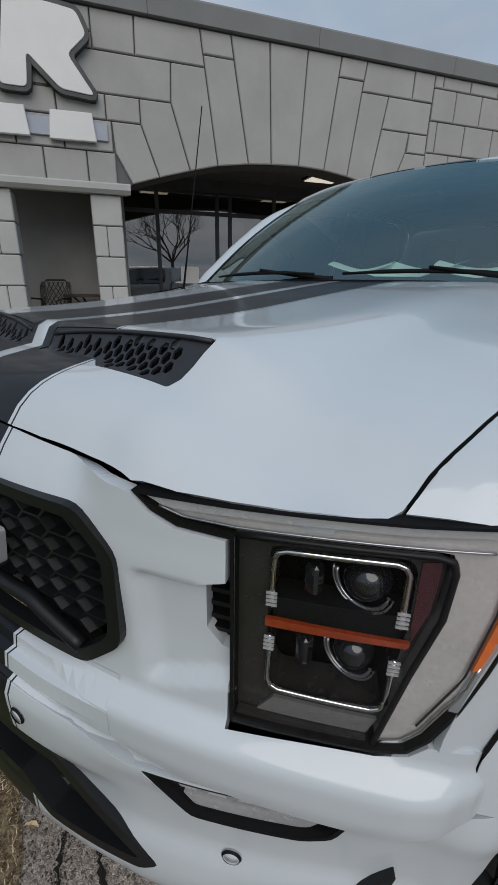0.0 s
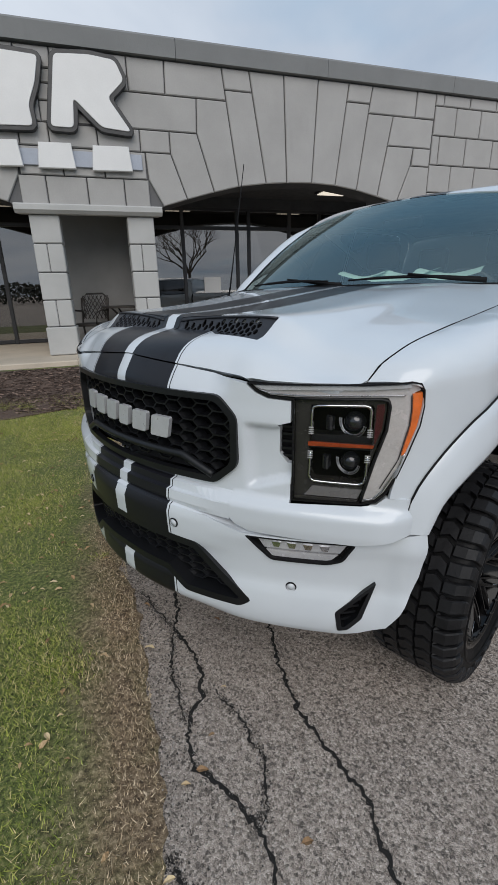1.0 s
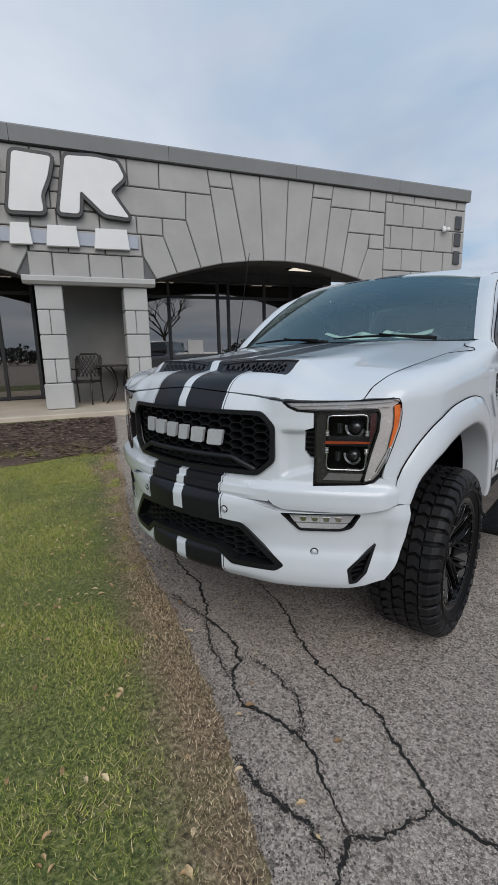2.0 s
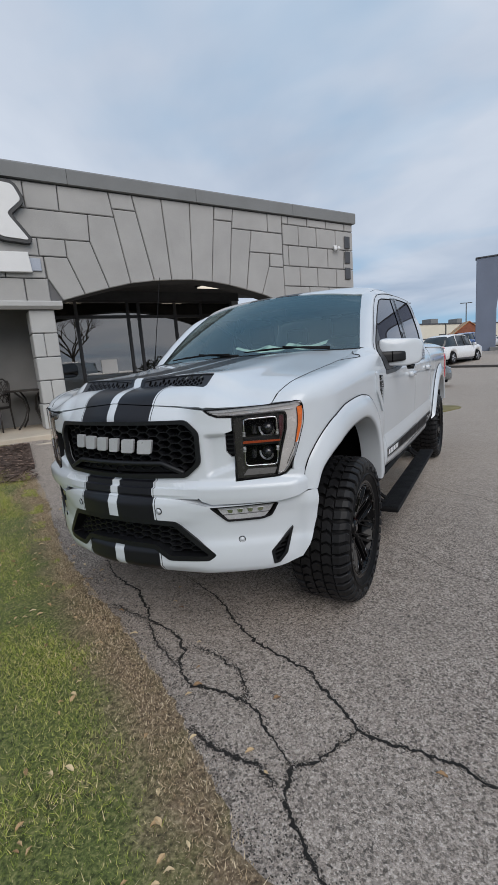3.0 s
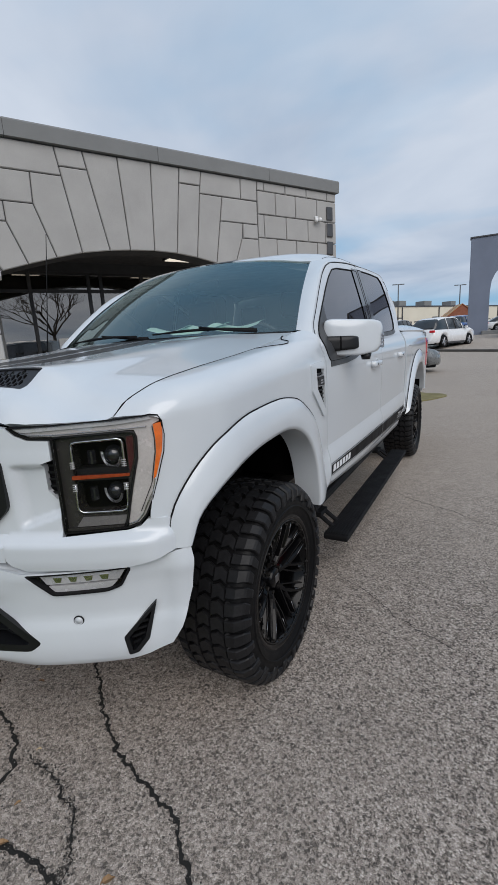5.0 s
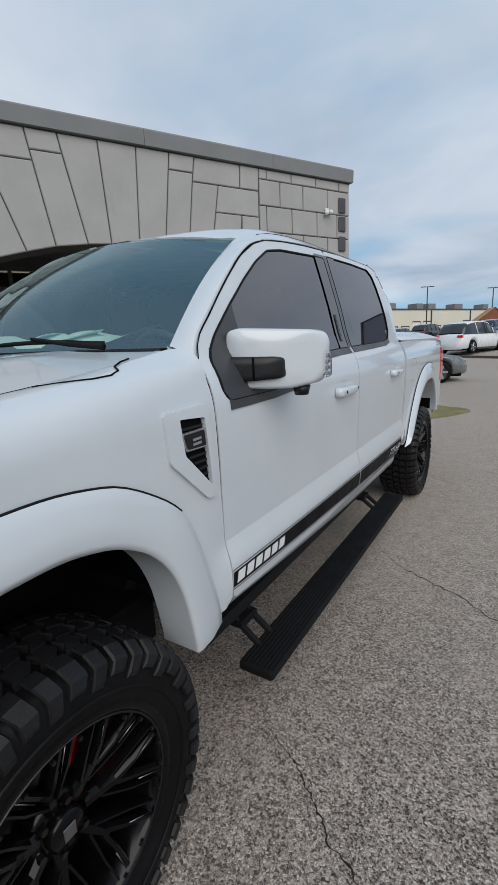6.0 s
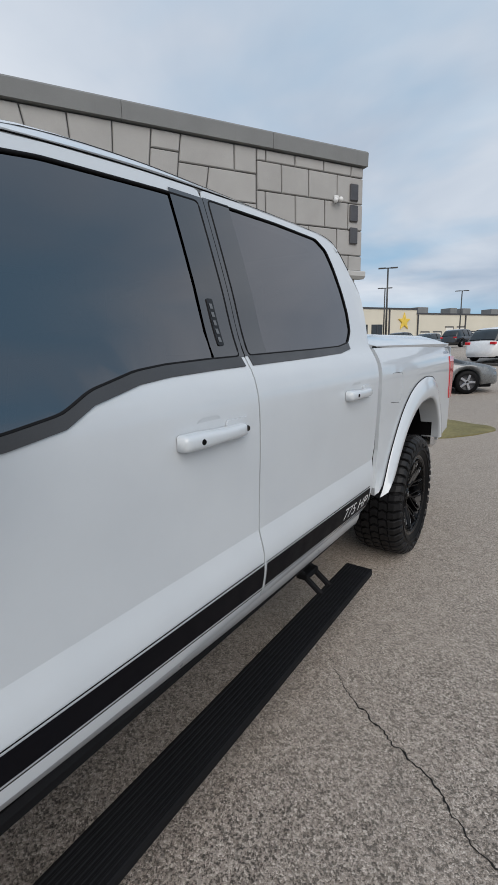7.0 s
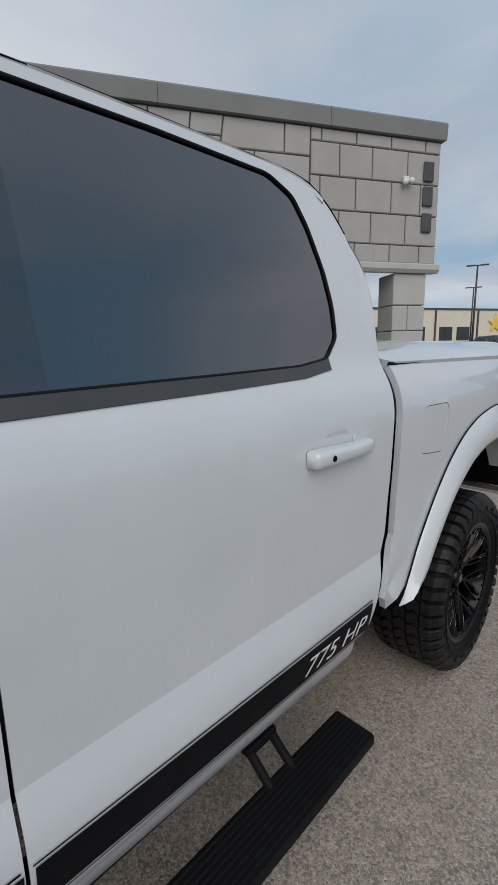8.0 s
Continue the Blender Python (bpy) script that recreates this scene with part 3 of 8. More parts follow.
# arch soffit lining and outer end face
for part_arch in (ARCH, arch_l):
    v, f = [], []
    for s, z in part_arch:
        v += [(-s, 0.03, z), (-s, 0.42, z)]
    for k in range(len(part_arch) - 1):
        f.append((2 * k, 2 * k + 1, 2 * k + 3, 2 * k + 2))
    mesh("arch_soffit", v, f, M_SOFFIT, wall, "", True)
for z0, z1 in ((4.40, TOP), (3.96, 4.40), (3.51, 3.96), (3.07, 3.51), (2.80, 3.07)):
    box("end_stone", (-0.02, 0.0, z0 + 0.006), (0.012, 0.40, z1 - 0.006), M_STONE, wall, 0.01)
# coping in lengths
cuts = [-0.06, 1.90, 4.3, 6.7, 9.1, 11.5, 13.9, 16.3]
for a, b in zip(cuts, cuts[1:]):
    o = [(-0.075, TOP + 0.01), (-0.085, 4.80), (-0.06, 4.83), (0.46, 4.83), (0.47, TOP + 0.03), (0.05, TOP + 0.01)]
    vv = [(-a - 0.003, y, z) for y, z in o] + [(-b + 0.003, y, z) for y, z in o]
    n = len(o)
    ff = [(i, (i + 1) % n, n + (i + 1) % n, n + i) for i in range(n)] + [tuple(reversed(range(n))), tuple(range(n, 2 * n))]
    mesh("coping", vv, ff, M_COPING, building)


def ledge(a, b, z0, z1, out, name="ledge"):
    o = [(0.06, z0), (-out * 0.55, z0), (-out, z0 + (z1 - z0) * 0.35), (-out, z1 - 0.02), (-out * 0.75, z1), (0.06, z1)]
    e = 0.5 * out
    vv = [(-a + (e if y < 0 else 0), y, z) for y, z in o] + [(-b - (e if y < 0 else 0), y, z) for y, z in o]
    n = len(o)
    ff = [tuple((i, n + i, n + (i + 1) % n, (i + 1) % n)) for i in range(n)] + [tuple(range(n)), tuple(reversed(range(n, 2 * n)))]
    mesh(name, vv, ff, M_PALE, building)


ledge(7.12, 9.10, 2.56, 2.69, 0.11)
ledge(0.0, 2.20, 2.66, 2.80, 0.09)
ledge(14.04, 16.24, 2.66, 2.80, 0.09)
FLOOR_Z = 0.52
COL_Z = [2.56, 2.165, 1.765, 1.365, 0.965, FLOOR_Z]
for a, b in ((7.20, 7.60), (8.58, 8.99), (0.13, 0.73), (1.80, 2.20), (14.04, 14.44), (15.51, 16.11)):
    col = thing("stone_column", None)
    col.parent = building
    low = 2.66 if a < 3 or a > 12 else 2.56
    zs = [low] + COL_Z[1:]
    for k, (hi, lo) in enumerate(zip(zs, zs[1:])):
        g = 0.022 if k == 4 else 0.0
        if k % 2 == 1:
            mid = (a + b) / 2 + 0.02
            box("block", (-b - g, 0.0 - g, lo + 0.006), (-mid - 0.004, 0.44, hi - 0.006), M_PALE, col, 0.012)
            box("block", (-mid + 0.004, 0.0 - g, lo + 0.006), (-a + g, 0.44, hi - 0.006), M_PALE, col, 0.012)
        else:
            box("block", (-b - g, 0.0 - g, lo + 0.006), (-a + g, 0.44 + g, hi - 0.006), M_PALE, col, 0.014)
    box("core", (-b + 0.03, 0.03, FLOOR_Z - 0.02), (-a - 0.03, 0.40, low), M_JOINT, col, 0.0)
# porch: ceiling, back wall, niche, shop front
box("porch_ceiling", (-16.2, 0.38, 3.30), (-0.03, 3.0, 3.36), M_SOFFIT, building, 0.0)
box("building_roof", (-16.2, 0.30, 4.45), (-1.2, 14.0, 4.56), M_COPING, building, 0.0)
box("back_wall", (-16.2, 13.8, FLOOR_Z), (-2.0, 14.0, 4.5), M_WALL, building, 0.0)
box("end_wall", (-2.25, 2.35, FLOOR_Z), (-2.05, 13.9, 4.5), M_WALL, building, 0.0)
box("far_wall", (-16.2, 2.35, FLOOR_Z), (-16.0, 13.9, 4.5), M_WALL, building, 0.0)
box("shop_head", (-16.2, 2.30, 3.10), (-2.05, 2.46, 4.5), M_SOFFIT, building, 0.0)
box("niche_wall", (-9.05, 1.25, FLOOR_Z), (-7.12, 1.40, 3.3), M_WALL, building, 0.0)
box("niche_side", (-7.30, 0.44, FLOOR_Z), (-7.22, 1.25, 3.3), M_WALL, building, 0.0)
box("niche_return", (-7.20, 1.40, FLOOR_Z), (-7.05, 2.4, 3.3), M_WALL, building, 0.0)
box("niche_return", (-9.05, 1.40, FLOOR_Z), (-8.90, 2.4, 3.3), M_WALL, building, 0.0)
# room behind the panes: its lack of light is put into the grey
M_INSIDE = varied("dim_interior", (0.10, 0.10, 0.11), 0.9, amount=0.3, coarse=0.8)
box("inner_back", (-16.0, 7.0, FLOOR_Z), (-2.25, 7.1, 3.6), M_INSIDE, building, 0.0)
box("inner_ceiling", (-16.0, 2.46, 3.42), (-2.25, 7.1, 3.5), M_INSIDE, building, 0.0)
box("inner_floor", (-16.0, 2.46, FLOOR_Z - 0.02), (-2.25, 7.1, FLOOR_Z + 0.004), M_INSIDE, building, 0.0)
patio = box("patio", (-16.6, -0.72, -0.1), (0.3, 2.6, FLOOR_Z), M_PATIO, None, 0.015)
patio.matrix_world = MB
tagged(patio, "tan concrete porch slab in front of the building", "patio", kind="structure")
step = box("patio_step", (-16.6, -1.02, -0.1), (-7.0, -0.725, FLOOR_Z - 0.10), M_PATIO, None, 0.015)
step.matrix_world = MB
tagged(step, "low tan concrete step along the porch", "step", kind="structure")
shop = thing("shop_front", None)
shop.parent = building


def mullion(s0, z0, s1, z1, t=0.05):
    box("mullion", (-s1, 2.33, z0), (-s0, 2.33 + 0.09, z1), M_FRAME, shop, 0.004)


posts = [2.3, 3.22, 3.95, 4.90, 5.17, 6.36, 7.02]
for base in (lambda s: s, lambda s: 2 * MID - s):
    ps = sorted(base(s) for s in posts)
    for s in ps:
        mullion(s - 0.035, FLOOR_Z, s + 0.035, 3.12)
    for a, b in zip(ps, ps[1:]):
        for z in (FLOOR_Z + 0.05, 2.72, 3.08):
            mullion(a + 0.036, z - 0.035, b - 0.036, z + 0.035)
        for z0, z1 in ((FLOOR_Z + 0.085, 2.685), (2.755, 3.045)):
            p = box("pane", (-b + 0.03, 2.365, z0 - 0.01), (-a - 0.03, 2.373, z1 + 0.01), M_SHOP, shop, 0.0)
            p.visible_shadow = False
M_LIGHT = Mat("ceiling_light_glow", (1, 0.95, 0.8), 0.5)
M_LIGHT.b.inputs["Emission Color"].default_value = (1.0, 0.93, 0.78, 1)
M_LIGHT.b.inputs["Emission Strength"].default_value = 0.7
M_LIGHT = M_LIGHT.m
for s, y in ((3.4, 1.2), (6.2, 1.2), (10.0, 1.2), (12.8, 1.2)):
    lt = part("porch_light", bmesh.new(), M_FRAME, None)
    lt.matrix_world = MB
    box("light_frame", (-s - 0.33, y - 0.33, 3.265), (-s + 0.33, y + 0.33, 3.299), M_FRAME, lt, 0.004)
    box("diffuser", (-s - 0.29, y - 0.29, 3.25), (-s + 0.29, y + 0.29, 3.264), M_LIGHT, lt, 0.002)
    tagged(lt, "rectangular fluorescent light under the porch ceiling", "ceiling light", "porch lights")

# sign
sign = thing("roof_sign", MB, "raised white sign shapes with thick black edges on the stone wall", "sign")


def sign_shape(outline, holes=(), edge=0.055, deep=0.10, name="sign_block", mid=M_SIGN):
    big = [(-s, z) for s, z in outline]
    v, f = prism(inset_poly(big, -edge), -0.015 - deep, -0.012, 0.006)
    ob = mesh(name, v, f, M_SIGNEDGE, sign)
    v, f = prism(big, -0.030 - deep, -0.016 - deep, 0.005)
    mesh("sign_face", v, f, mid, ob, "plain white sign face")


def slab(s0, s1, z0, z1, lean=0.08, r=0.07):
    sign_shape(rounded([(s0 + lean, z0), (s1 - 0.0, z0), (s1 - lean * 0.4, z1), (s0, z1)], r, 3))


sign_shape(rounded([(8.50, 3.63), (8.20, 3.63), (8.16, 3.98), (7.82, 3.66), (7.42, 3.63), (7.70, 4.02), (7.46, 4.24), (7.56, 4.46), (7.90, 4.49), (8.34, 4.46)], 0.06, 3))
sign_shape(rounded([(9.22, 3.60), (8.72, 3.62), (8.74, 3.86), (8.62, 4.12), (8.54, 4.42), (9.08, 4.44)], 0.06, 3))
sign_shape(rounded([(10.0, 3.58), (9.46, 3.60), (9.40, 4.0), (9.34, 4.40), (9.90, 4.42)], 0.06, 3))
band = box("sign_band", (-12.0, -0.045, 3.175), (-7.30, -0.014, 3.375), M_BAND, sign, 0.006, "pale blue-grey sign band")
for a, b in ((8.74, 8.24), (8.02, 7.45), (9.26, 8.93), (9.85, 9.40), (10.4, 9.98)):
    v, f = prism([(-s, z) for s, z in ((a, 3.13), (b, 3.14), (b + 0.03, 3.455), (a - 0.04, 3.445))], -0.10, -0.046, 0.008)
    mesh("sign_bar", v, f, M_SIGN, sign, "plain white bar of the lower sign line")
for k, z in enumerate((4.14, 3.79, 3.41)):
    bar = box("number_bar", (-0.30, -0.05, z - 0.14), (-0.12, -0.016, z + 0.14), M_DIGIT, None, 0.012)
    bar.matrix_world = MB
    tagged(bar, "dark plain bar in place of a raised wall number", "number plate", "wall number bars")
fl = thing("flood_light", MB, "small white twin security light on the stone wall", "lamp")
bm = bmesh.new()
bmesh.ops.create_uvsphere(bm, u_segments=16, v_segments=10, radius=0.045, matrix=Matrix.Translation((-0.56, -0.10, 3.97)))
part("lamp_head", bm, M_SIGN, fl, "", True)
bm = bmesh.new()
bmesh.ops.create_uvsphere(bm, u_segments=16, v_segments=10, radius=0.045, matrix=Matrix.Translation((-0.66, -0.09, 3.95)))
part("lamp_head", bm, M_SIGN, fl, "", True)
box("lamp_base", (-0.66, -0.05, 3.95), (-0.56, -0.016, 4.05), M_SIGN, fl, 0.01)

notice = box("notice_sheet", (-5.95, 2.340, 1.42), (-5.58, 2.358, 1.74), M_SIGN, None, 0.002)
notice.matrix_world = MB
tagged(notice, "plain white notice sheet on the shop window", "notice")

# ---- the pickup truck ----
truck = thing("pickup_truck", pose(0, 0, 0), "lifted pearl white pickup truck with twin black racing stripes", "truck")

half_width = pchip([-0.60, -0.56, -0.50, -0.42, -0.34, 0, 0.5, 1.2, 2.9, 3.7, 4.8], [0.835, 0.87, 0.908, 0.94, 0.958, 0.972, 0.985, 0.992, 0.99, 0.985, 0.965])
upper_door = pchip([0.845, 1.0, 1.10, 1.20, 1.26, 1.32, 1.36, 1.40, 1.60, 1.85, 1.95], [-0.0125, -0.007, -0.002, 0.0, -0.002, -0.014, -0.031, -0.056, -0.113, -0.188, -0.22])
lower_door = pchip([0.55, 0.575, 0.595, 0.62, 0.65, 0.72, 0.76, 0.845], [-0.060, -0.040, -0.024, -0.010, -0.002, 0.007, 0.006, -0.0135])
door_curve = lambda z: upper_door(z) if z >= 0.845 else lower_door(z)
plain_curve = pchip([0.55, 0.64, 0.80, 1.0, 1.15, 1.24, 1.30, 1.36, 1.42], [-0.03, -0.01, -0.005, -0.004, 0.0, 0.0, -0.006, -0.03, -0.07])


def side_x(y, z):
    """Half width of the body at a place along its length and a height."""
    f = min(max((y - 0.50) / 0.09, 0), 1) * min(max((2.98 - y) / 0.10, 0), 1)
    return half_width(y) + f * door_curve(z) + (1 - f) * plain_curve(z)


gap_x = pchip([-0.62, -0.585, -0.54, -0.47, -0.3, 0, 0.3, 0.55], [0.755, 0.765, 0.776, 0.789, 0.803, 0.815, 0.835, 0.85])
gap_z = pchip([-0.66, -0.615, -0.585, -0.54, -0.47, -0.3, 0, 0.3, 0.55], [1.185, 1.212, 1.242, 1.264, 1.288, 1.314, 1.347, 1.386, 1.430])
shoulder = pchip([-0.63, -0.56, -0.5, -0.4, 0, 0.3, 0.56], [1.190, 1.190, 1.200, 1.212, 1.25, 1.29, 1.335])


OVER = 0.11


def fender_map(y, w):
    """w up to the shoulder is the height on the side; past it the way over the shoulder to the bonnet's edge, swept forward along the lamp."""
    zs = shoulder(y)
    if w <= zs:
        return (side_x(y, w), y, w)
    t = min((w - zs) / OVER, 1.0)
    yc = y - 0.066 * max(0.0, min(1.0, (-0.15 - y) / 0.396)) ** 1.5
    a = Vector((side_x(y, zs), y, zs))
    c = Vector((gap_x(yc) + 0.002, yc, gap_z(yc) - 0.001))
    b = Vector((a.x - 0.006, a.y + (c.y - a.y) * 0.35, c.z + 0.010))
    return tuple(a * (1 - t) ** 2 + b * 2 * t * (1 - t) + c * t * t)


def plan(a, y0, k):
    """A place on the front's plan curve; past 0.84 it turns round the corner."""
    a = abs(a)
    if a <= 0.84:
        return Vector((a, y0 + k * a * a))
    s = 2 * k * 0.84
    p0 = Vector((0.84, y0 + k * 0.84 * 0.84))
    p1 = p0 + Vector((1, s)) * 0.075
    p2 = Vector((0.960, -0.32))
    t = min((a - 0.84) / 0.30, 1.0)
    return p0 * (1 - t) ** 2 + p1 * 2 * t * (1 - t) + p2 * t * t


def front(y0, k, depth):
    """A map from (a, z) to the front of the truck, with depth(a, z) metres outward."""
    def f(a, z):
        p = plan(a, y0, k)
        d = plan(abs(a) + 0.004, y0, k) - plan(max(abs(a) - 0.004, 0), y0, k)
        n = Vector((d.y, -d.x)).normalized()
        q = p + n * depth(a, z)
        return (q.x if a >= 0 else -q.x, q.y, z)
    return f


def mirrored(right):
    """An outline symmetric about 0 from its right half, given from the top middle clockwise to the bottom middle."""
    return [(-a, z) for a, z in right if a > 1e-6] + [(a, z) for a, z in reversed(right)]


FY, FK = -0.86, 0.38
BY, BK = -0.915, 0.48
fascia_z = pchip([0.75, 0.80, 0.834, 0.850, 0.862, 0.872, 0.96, 1.08, 1.17, 1.215, 1.25], [0.026, 0.034, 0.034, 0.030, 0.012, 0.0, -0.002, 0.004, 0.002, -0.018, -0.042])


top_edge = pchip([0, 0.25, 0.42, 0.50, 0.62, 0.78, 0.9], [1.240, 1.222, 1.207, 1.199, 1.197, 1.200, 1.21])


def fascia_depth(a, z):
    a = abs(a)
    zz = z + (1.240 - top_edge(a)) * smooth01((z - 1.08) / 0.06)
    d = fascia_z(zz if zz < 1.17 else 1.17 + (zz - 1.17) * (1 - smooth01((a - 0.36) / 0.12)))
    d *= 1 - 0.62 * smooth01((a - 0.80) / 0.09)
    low = 0.874 + 0.36 * (a - 0.45)      # the pocket beside the lamp rises outward along its lower edge
    rec = smooth01((a - 0.47) / 0.03) * smooth01((1.083 - z) / 0.010) * smooth01((z - low) / 0.014) * smooth01((0.64 - a) / 0.02)
    return d - 0.022 * rec - 0.008 * smooth01((a - 0.885) / 0.04)


def at_depth(d):
    return front(FY, FK, lambda a, z: d)


GRILLE = [(0, 1.160), (0.405, 1.157), (0.458, 1.098), (0.455, 0.952), (0.385, 0.890), (0, 0.884)]
grille_out = rounded(mirrored(GRILLE), 0.02, 3)
grille_in = rounded(mirrored([(0, 1.142), (0.395, 1.139), (0.438, 1.092), (0.435, 0.960), (0.376, 0.910), (0, 0.904)]), 0.02, 3)
FASCIA = [(0, 1.240), (0.25, 1.222), (0.42, 1.204), (0.480, 1.193), (0.505, 1.171), (0.538, 1.156), (0.598, 1.152), (0.598, 1.096), (0.567, 1.086), (0.564, 0.998), (0.584, 0.972), (0.598, 0.970), (0.597, 0.864), (0.768, 0.873), (0.802, 0.882), (0.820, 0.902), (0.888, 0.901), (0.925, 0.888), (0.935, 0.85), (0.925, 0.804),
          (0.76, 0.768), (0.49, 0.765), (0.452, 0.782), (0.436, 0.80), (0.430, 0.872), (0, 0.878)]
fascia = panel("fascia", mirrored(FASCIA), front(FY, FK, fascia_depth), M_STRIPED, truck, 0.011, [grille_out], 0.02)
# two stepped ledges under the grille
LEDGE = [(0.886, -0.002), (0.877, 0.001), (0.872, 0.018), (0.850, 0.021), (0.846, 0.036), (0.818, 0.040), (0.800, 0.034)]
v, f = [], []
for z0, d0 in LEDGE:
    v += [front(FY, FK, lambda a, z: d0 + (fascia_z(z) + 0.001 - d0) * smooth01((abs(a) - 0.30) / 0.12))(-0.436 + 0.872 * k / 44, z0 - 0.006 * (abs(k - 22) / 22) ** 2) for k in range(45)]
f = [(r * 45 + k, r * 45 + 45 + k, r * 45 + 46 + k, r * 45 + k + 1) for r in range(len(LEDGE) - 1) for k in range(44)]
mesh("fascia_ledge", v, f, M_STRIPED, truck)
for s in (1, -1):
    panel("side_vent", [(s * a, z) for a, z in ((0.552, 1.105), (0.600, 1.105), (0.600, 0.950), (0.552, 0.950))], at_depth(-0.050), M_DULL, fascia, 0.03, (), 0.0, False)
    for k in range(5):
        z = 0.985 + 0.021 * k
        panel("vent_slat", [(s * a, zz) for a, zz in ((0.566, z), (0.598, z), (0.598, z + 0.007), (0.566, z + 0.007))], at_depth(-0.034), M_BLACK, fascia, 0.03, (), 0.02, False)

grille = part("grille", bmesh.new(), M_BLACK, truck)
panel("bezel", grille_out, at_depth(0.012), M_BLACK, grille, 0.02, [grille_in], 0.022, False, "satin black grille surround")
# near-black sheet standing in for the shade behind the mesh
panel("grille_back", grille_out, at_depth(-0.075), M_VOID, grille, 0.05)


def honeycomb(name, region, fmap, rx, rz, bar, deep, material, parent, pitch_row=None):
    """A net of long six-sided cells, each bar a small bevelled prism, inside a region of the flat map."""
    bm = bmesh.new()
    us = [p[0] for p in region]
    vs = [p[1] for p in region]
    done = set()
    cx = min(us) - rx
    dx, dz = rx * 1.5, rz
    i = 0
    while cx < max(us) + rx:
        cz = min(vs) - rz + (rz * 0.5 if i % 2 else 0)
        while cz < max(vs) + rz:
            hexa = [(cx - rx, cz), (cx - rx * 0.5, cz + rz * 0.5), (cx + rx * 0.5, cz + rz * 0.5), (cx + rx, cz), (cx + rx * 0.5, cz - rz * 0.5), (cx - rx * 0.5, cz - rz * 0.5)]
            for a, b in zip(hexa, hexa[1:] + hexa[:1]):
                key = tuple(sorted(((round(a[0], 3), round(a[1], 3)), (round(b[0], 3), round(b[1], 3)))))
                mx, mz = (a[0] + b[0]) / 2, (a[1] + b[1]) / 2
                if key in done or not (inside(region, *a) and inside(region, *b)):
                    continue
                done.add(key)
                d = Vector((b[0] - a[0], b[1] - a[1])).normalized()
                n = Vector((-d.y, d.x))
                A, B = Vector(a) - d * bar * 0.3, Vector(b) + d * bar * 0.3
                cor = []
                for off, wide in ((0.0, 0.55), (-deep * 0.35, 1.0), (-deep, 1.0)):
                    for q, sg in ((A, 1), (B, 1), (B, -1), (A, -1)):
                        u = q + n * (sg * bar * 0.5 * wide)
                        p = fmap(u.x, u.y)
                        cor.append((p, off))
                vv = []
                for (p, off) in cor:
                    vv.append(bm.verts.new((p[0], p[1] - off, p[2])))
                bm.faces.new((vv[0], vv[3], vv[2], vv[1]))
                for r in (0, 4):
                    for k in range(4):
                        bm.faces.new((vv[r + k], vv[r + (k + 1) % 4], vv[r + 4 + (k + 1) % 4], vv[r + 4 + k]))
            cz += dz
        cx += dx
        i += 1
    bmesh.ops.recalc_face_normals(bm, faces=bm.faces)
    return part(name, bm, material, parent)


honeycomb("grille_mesh", grille_in, at_depth(-0.012), 0.036, 0.036, 0.0075, 0.035, M_BLACK, grille)
bar_line = [(-0.375, 0.912), (-0.27, 0.958), (0.27, 0.958), (0.375, 0.912)]
bm = bmesh.new()
for r in (0,):
    pts = []
    for (a0, z0), (a1, z1) in zip(bar_line, bar_line[1:]):
        pts += [at_depth(0.004)(a0 + (a1 - a0) * k / 8, z0 + (z1 - z0) * k / 8) for k in range(8)]
    pts.append(at_depth(0.004)(*bar_line[-1]))
    add_tube(bm, pts, 0.013, 8)
part("lower_bar", bm, M_BLACK, grille, "", True)
panel("lower_screen", [(-0.372, 0.91), (-0.27, 0.952), (0.27, 0.952), (0.372, 0.91)], at_depth(-0.02), M_DULL, grille, 0.04)
for k, (a0, w) in enumerate(((-0.268, 0.066), (-0.186, 0.074), (-0.094, 0.066), (-0.010, 0.058), (0.068, 0.072), (0.160, 0.078))):
    z0 = 1.092 - 0.004 * k
    o = rounded([(a0 - 0.010, z0 - 0.066), (a0 + w - 0.014, z0 - 0.066), (a0 + w, z0), (a0 + 0.002, z0)], 0.008, 3)
    panel("badge_block", o, at_depth(0.018), M_SIGNGREY, grille, 0.02, (), 0.014, False, "plain silver-white badge block")

# lower bumper
lip_low = pchip([0, 0.15, 0.45, 0.71, 0.84, 0.92, 1.0], [0.446, 0.440, 0.420, 0.425, 0.480, 0.540, 0.60])
bumper_z = pchip([0.40, 0.44, 0.47, 0.53, 0.56, 0.66, 0.70, 0.77, 0.80, 0.815], [-0.06, -0.02, 0.0, 0.0, -0.016, -0.010, 0.004, 0.006, -0.004, -0.03])


def bumper_depth(a, z):
    e = abs(a)
    d = bumper_z(z)
    low = smooth01((e - 0.30) / 0.2)
    d = d * (1 - low) + low * pchip([0.40, 0.44, 0.50, 0.56, 0.60, 0.70, 0.745, 0.80], [-0.05, -0.005, 0.004, 0.0, -0.010, -0.002, 0.006, 0.0])(z)
    return d + 0.026 * smooth01((e - 0.80) / 0.13)


bumper_map = front(BY, BK, bumper_depth)
top_seam = [(0, 0.806), (0.19, 0.802), (0.375, 0.790), (0.48, 0.757), (0.76, 0.760), (0.89, 0.794), (0.945, 0.802)]
BUMPER = top_seam + [(0.950, 0.76), (0.940, 0.66), (0.915, 0.59), (0.885, 0.535)] + [(a, lip_low(a)) for a in (0.84, 0.78, 0.71, 0.6, 0.45, 0.3, 0.15, 0)]
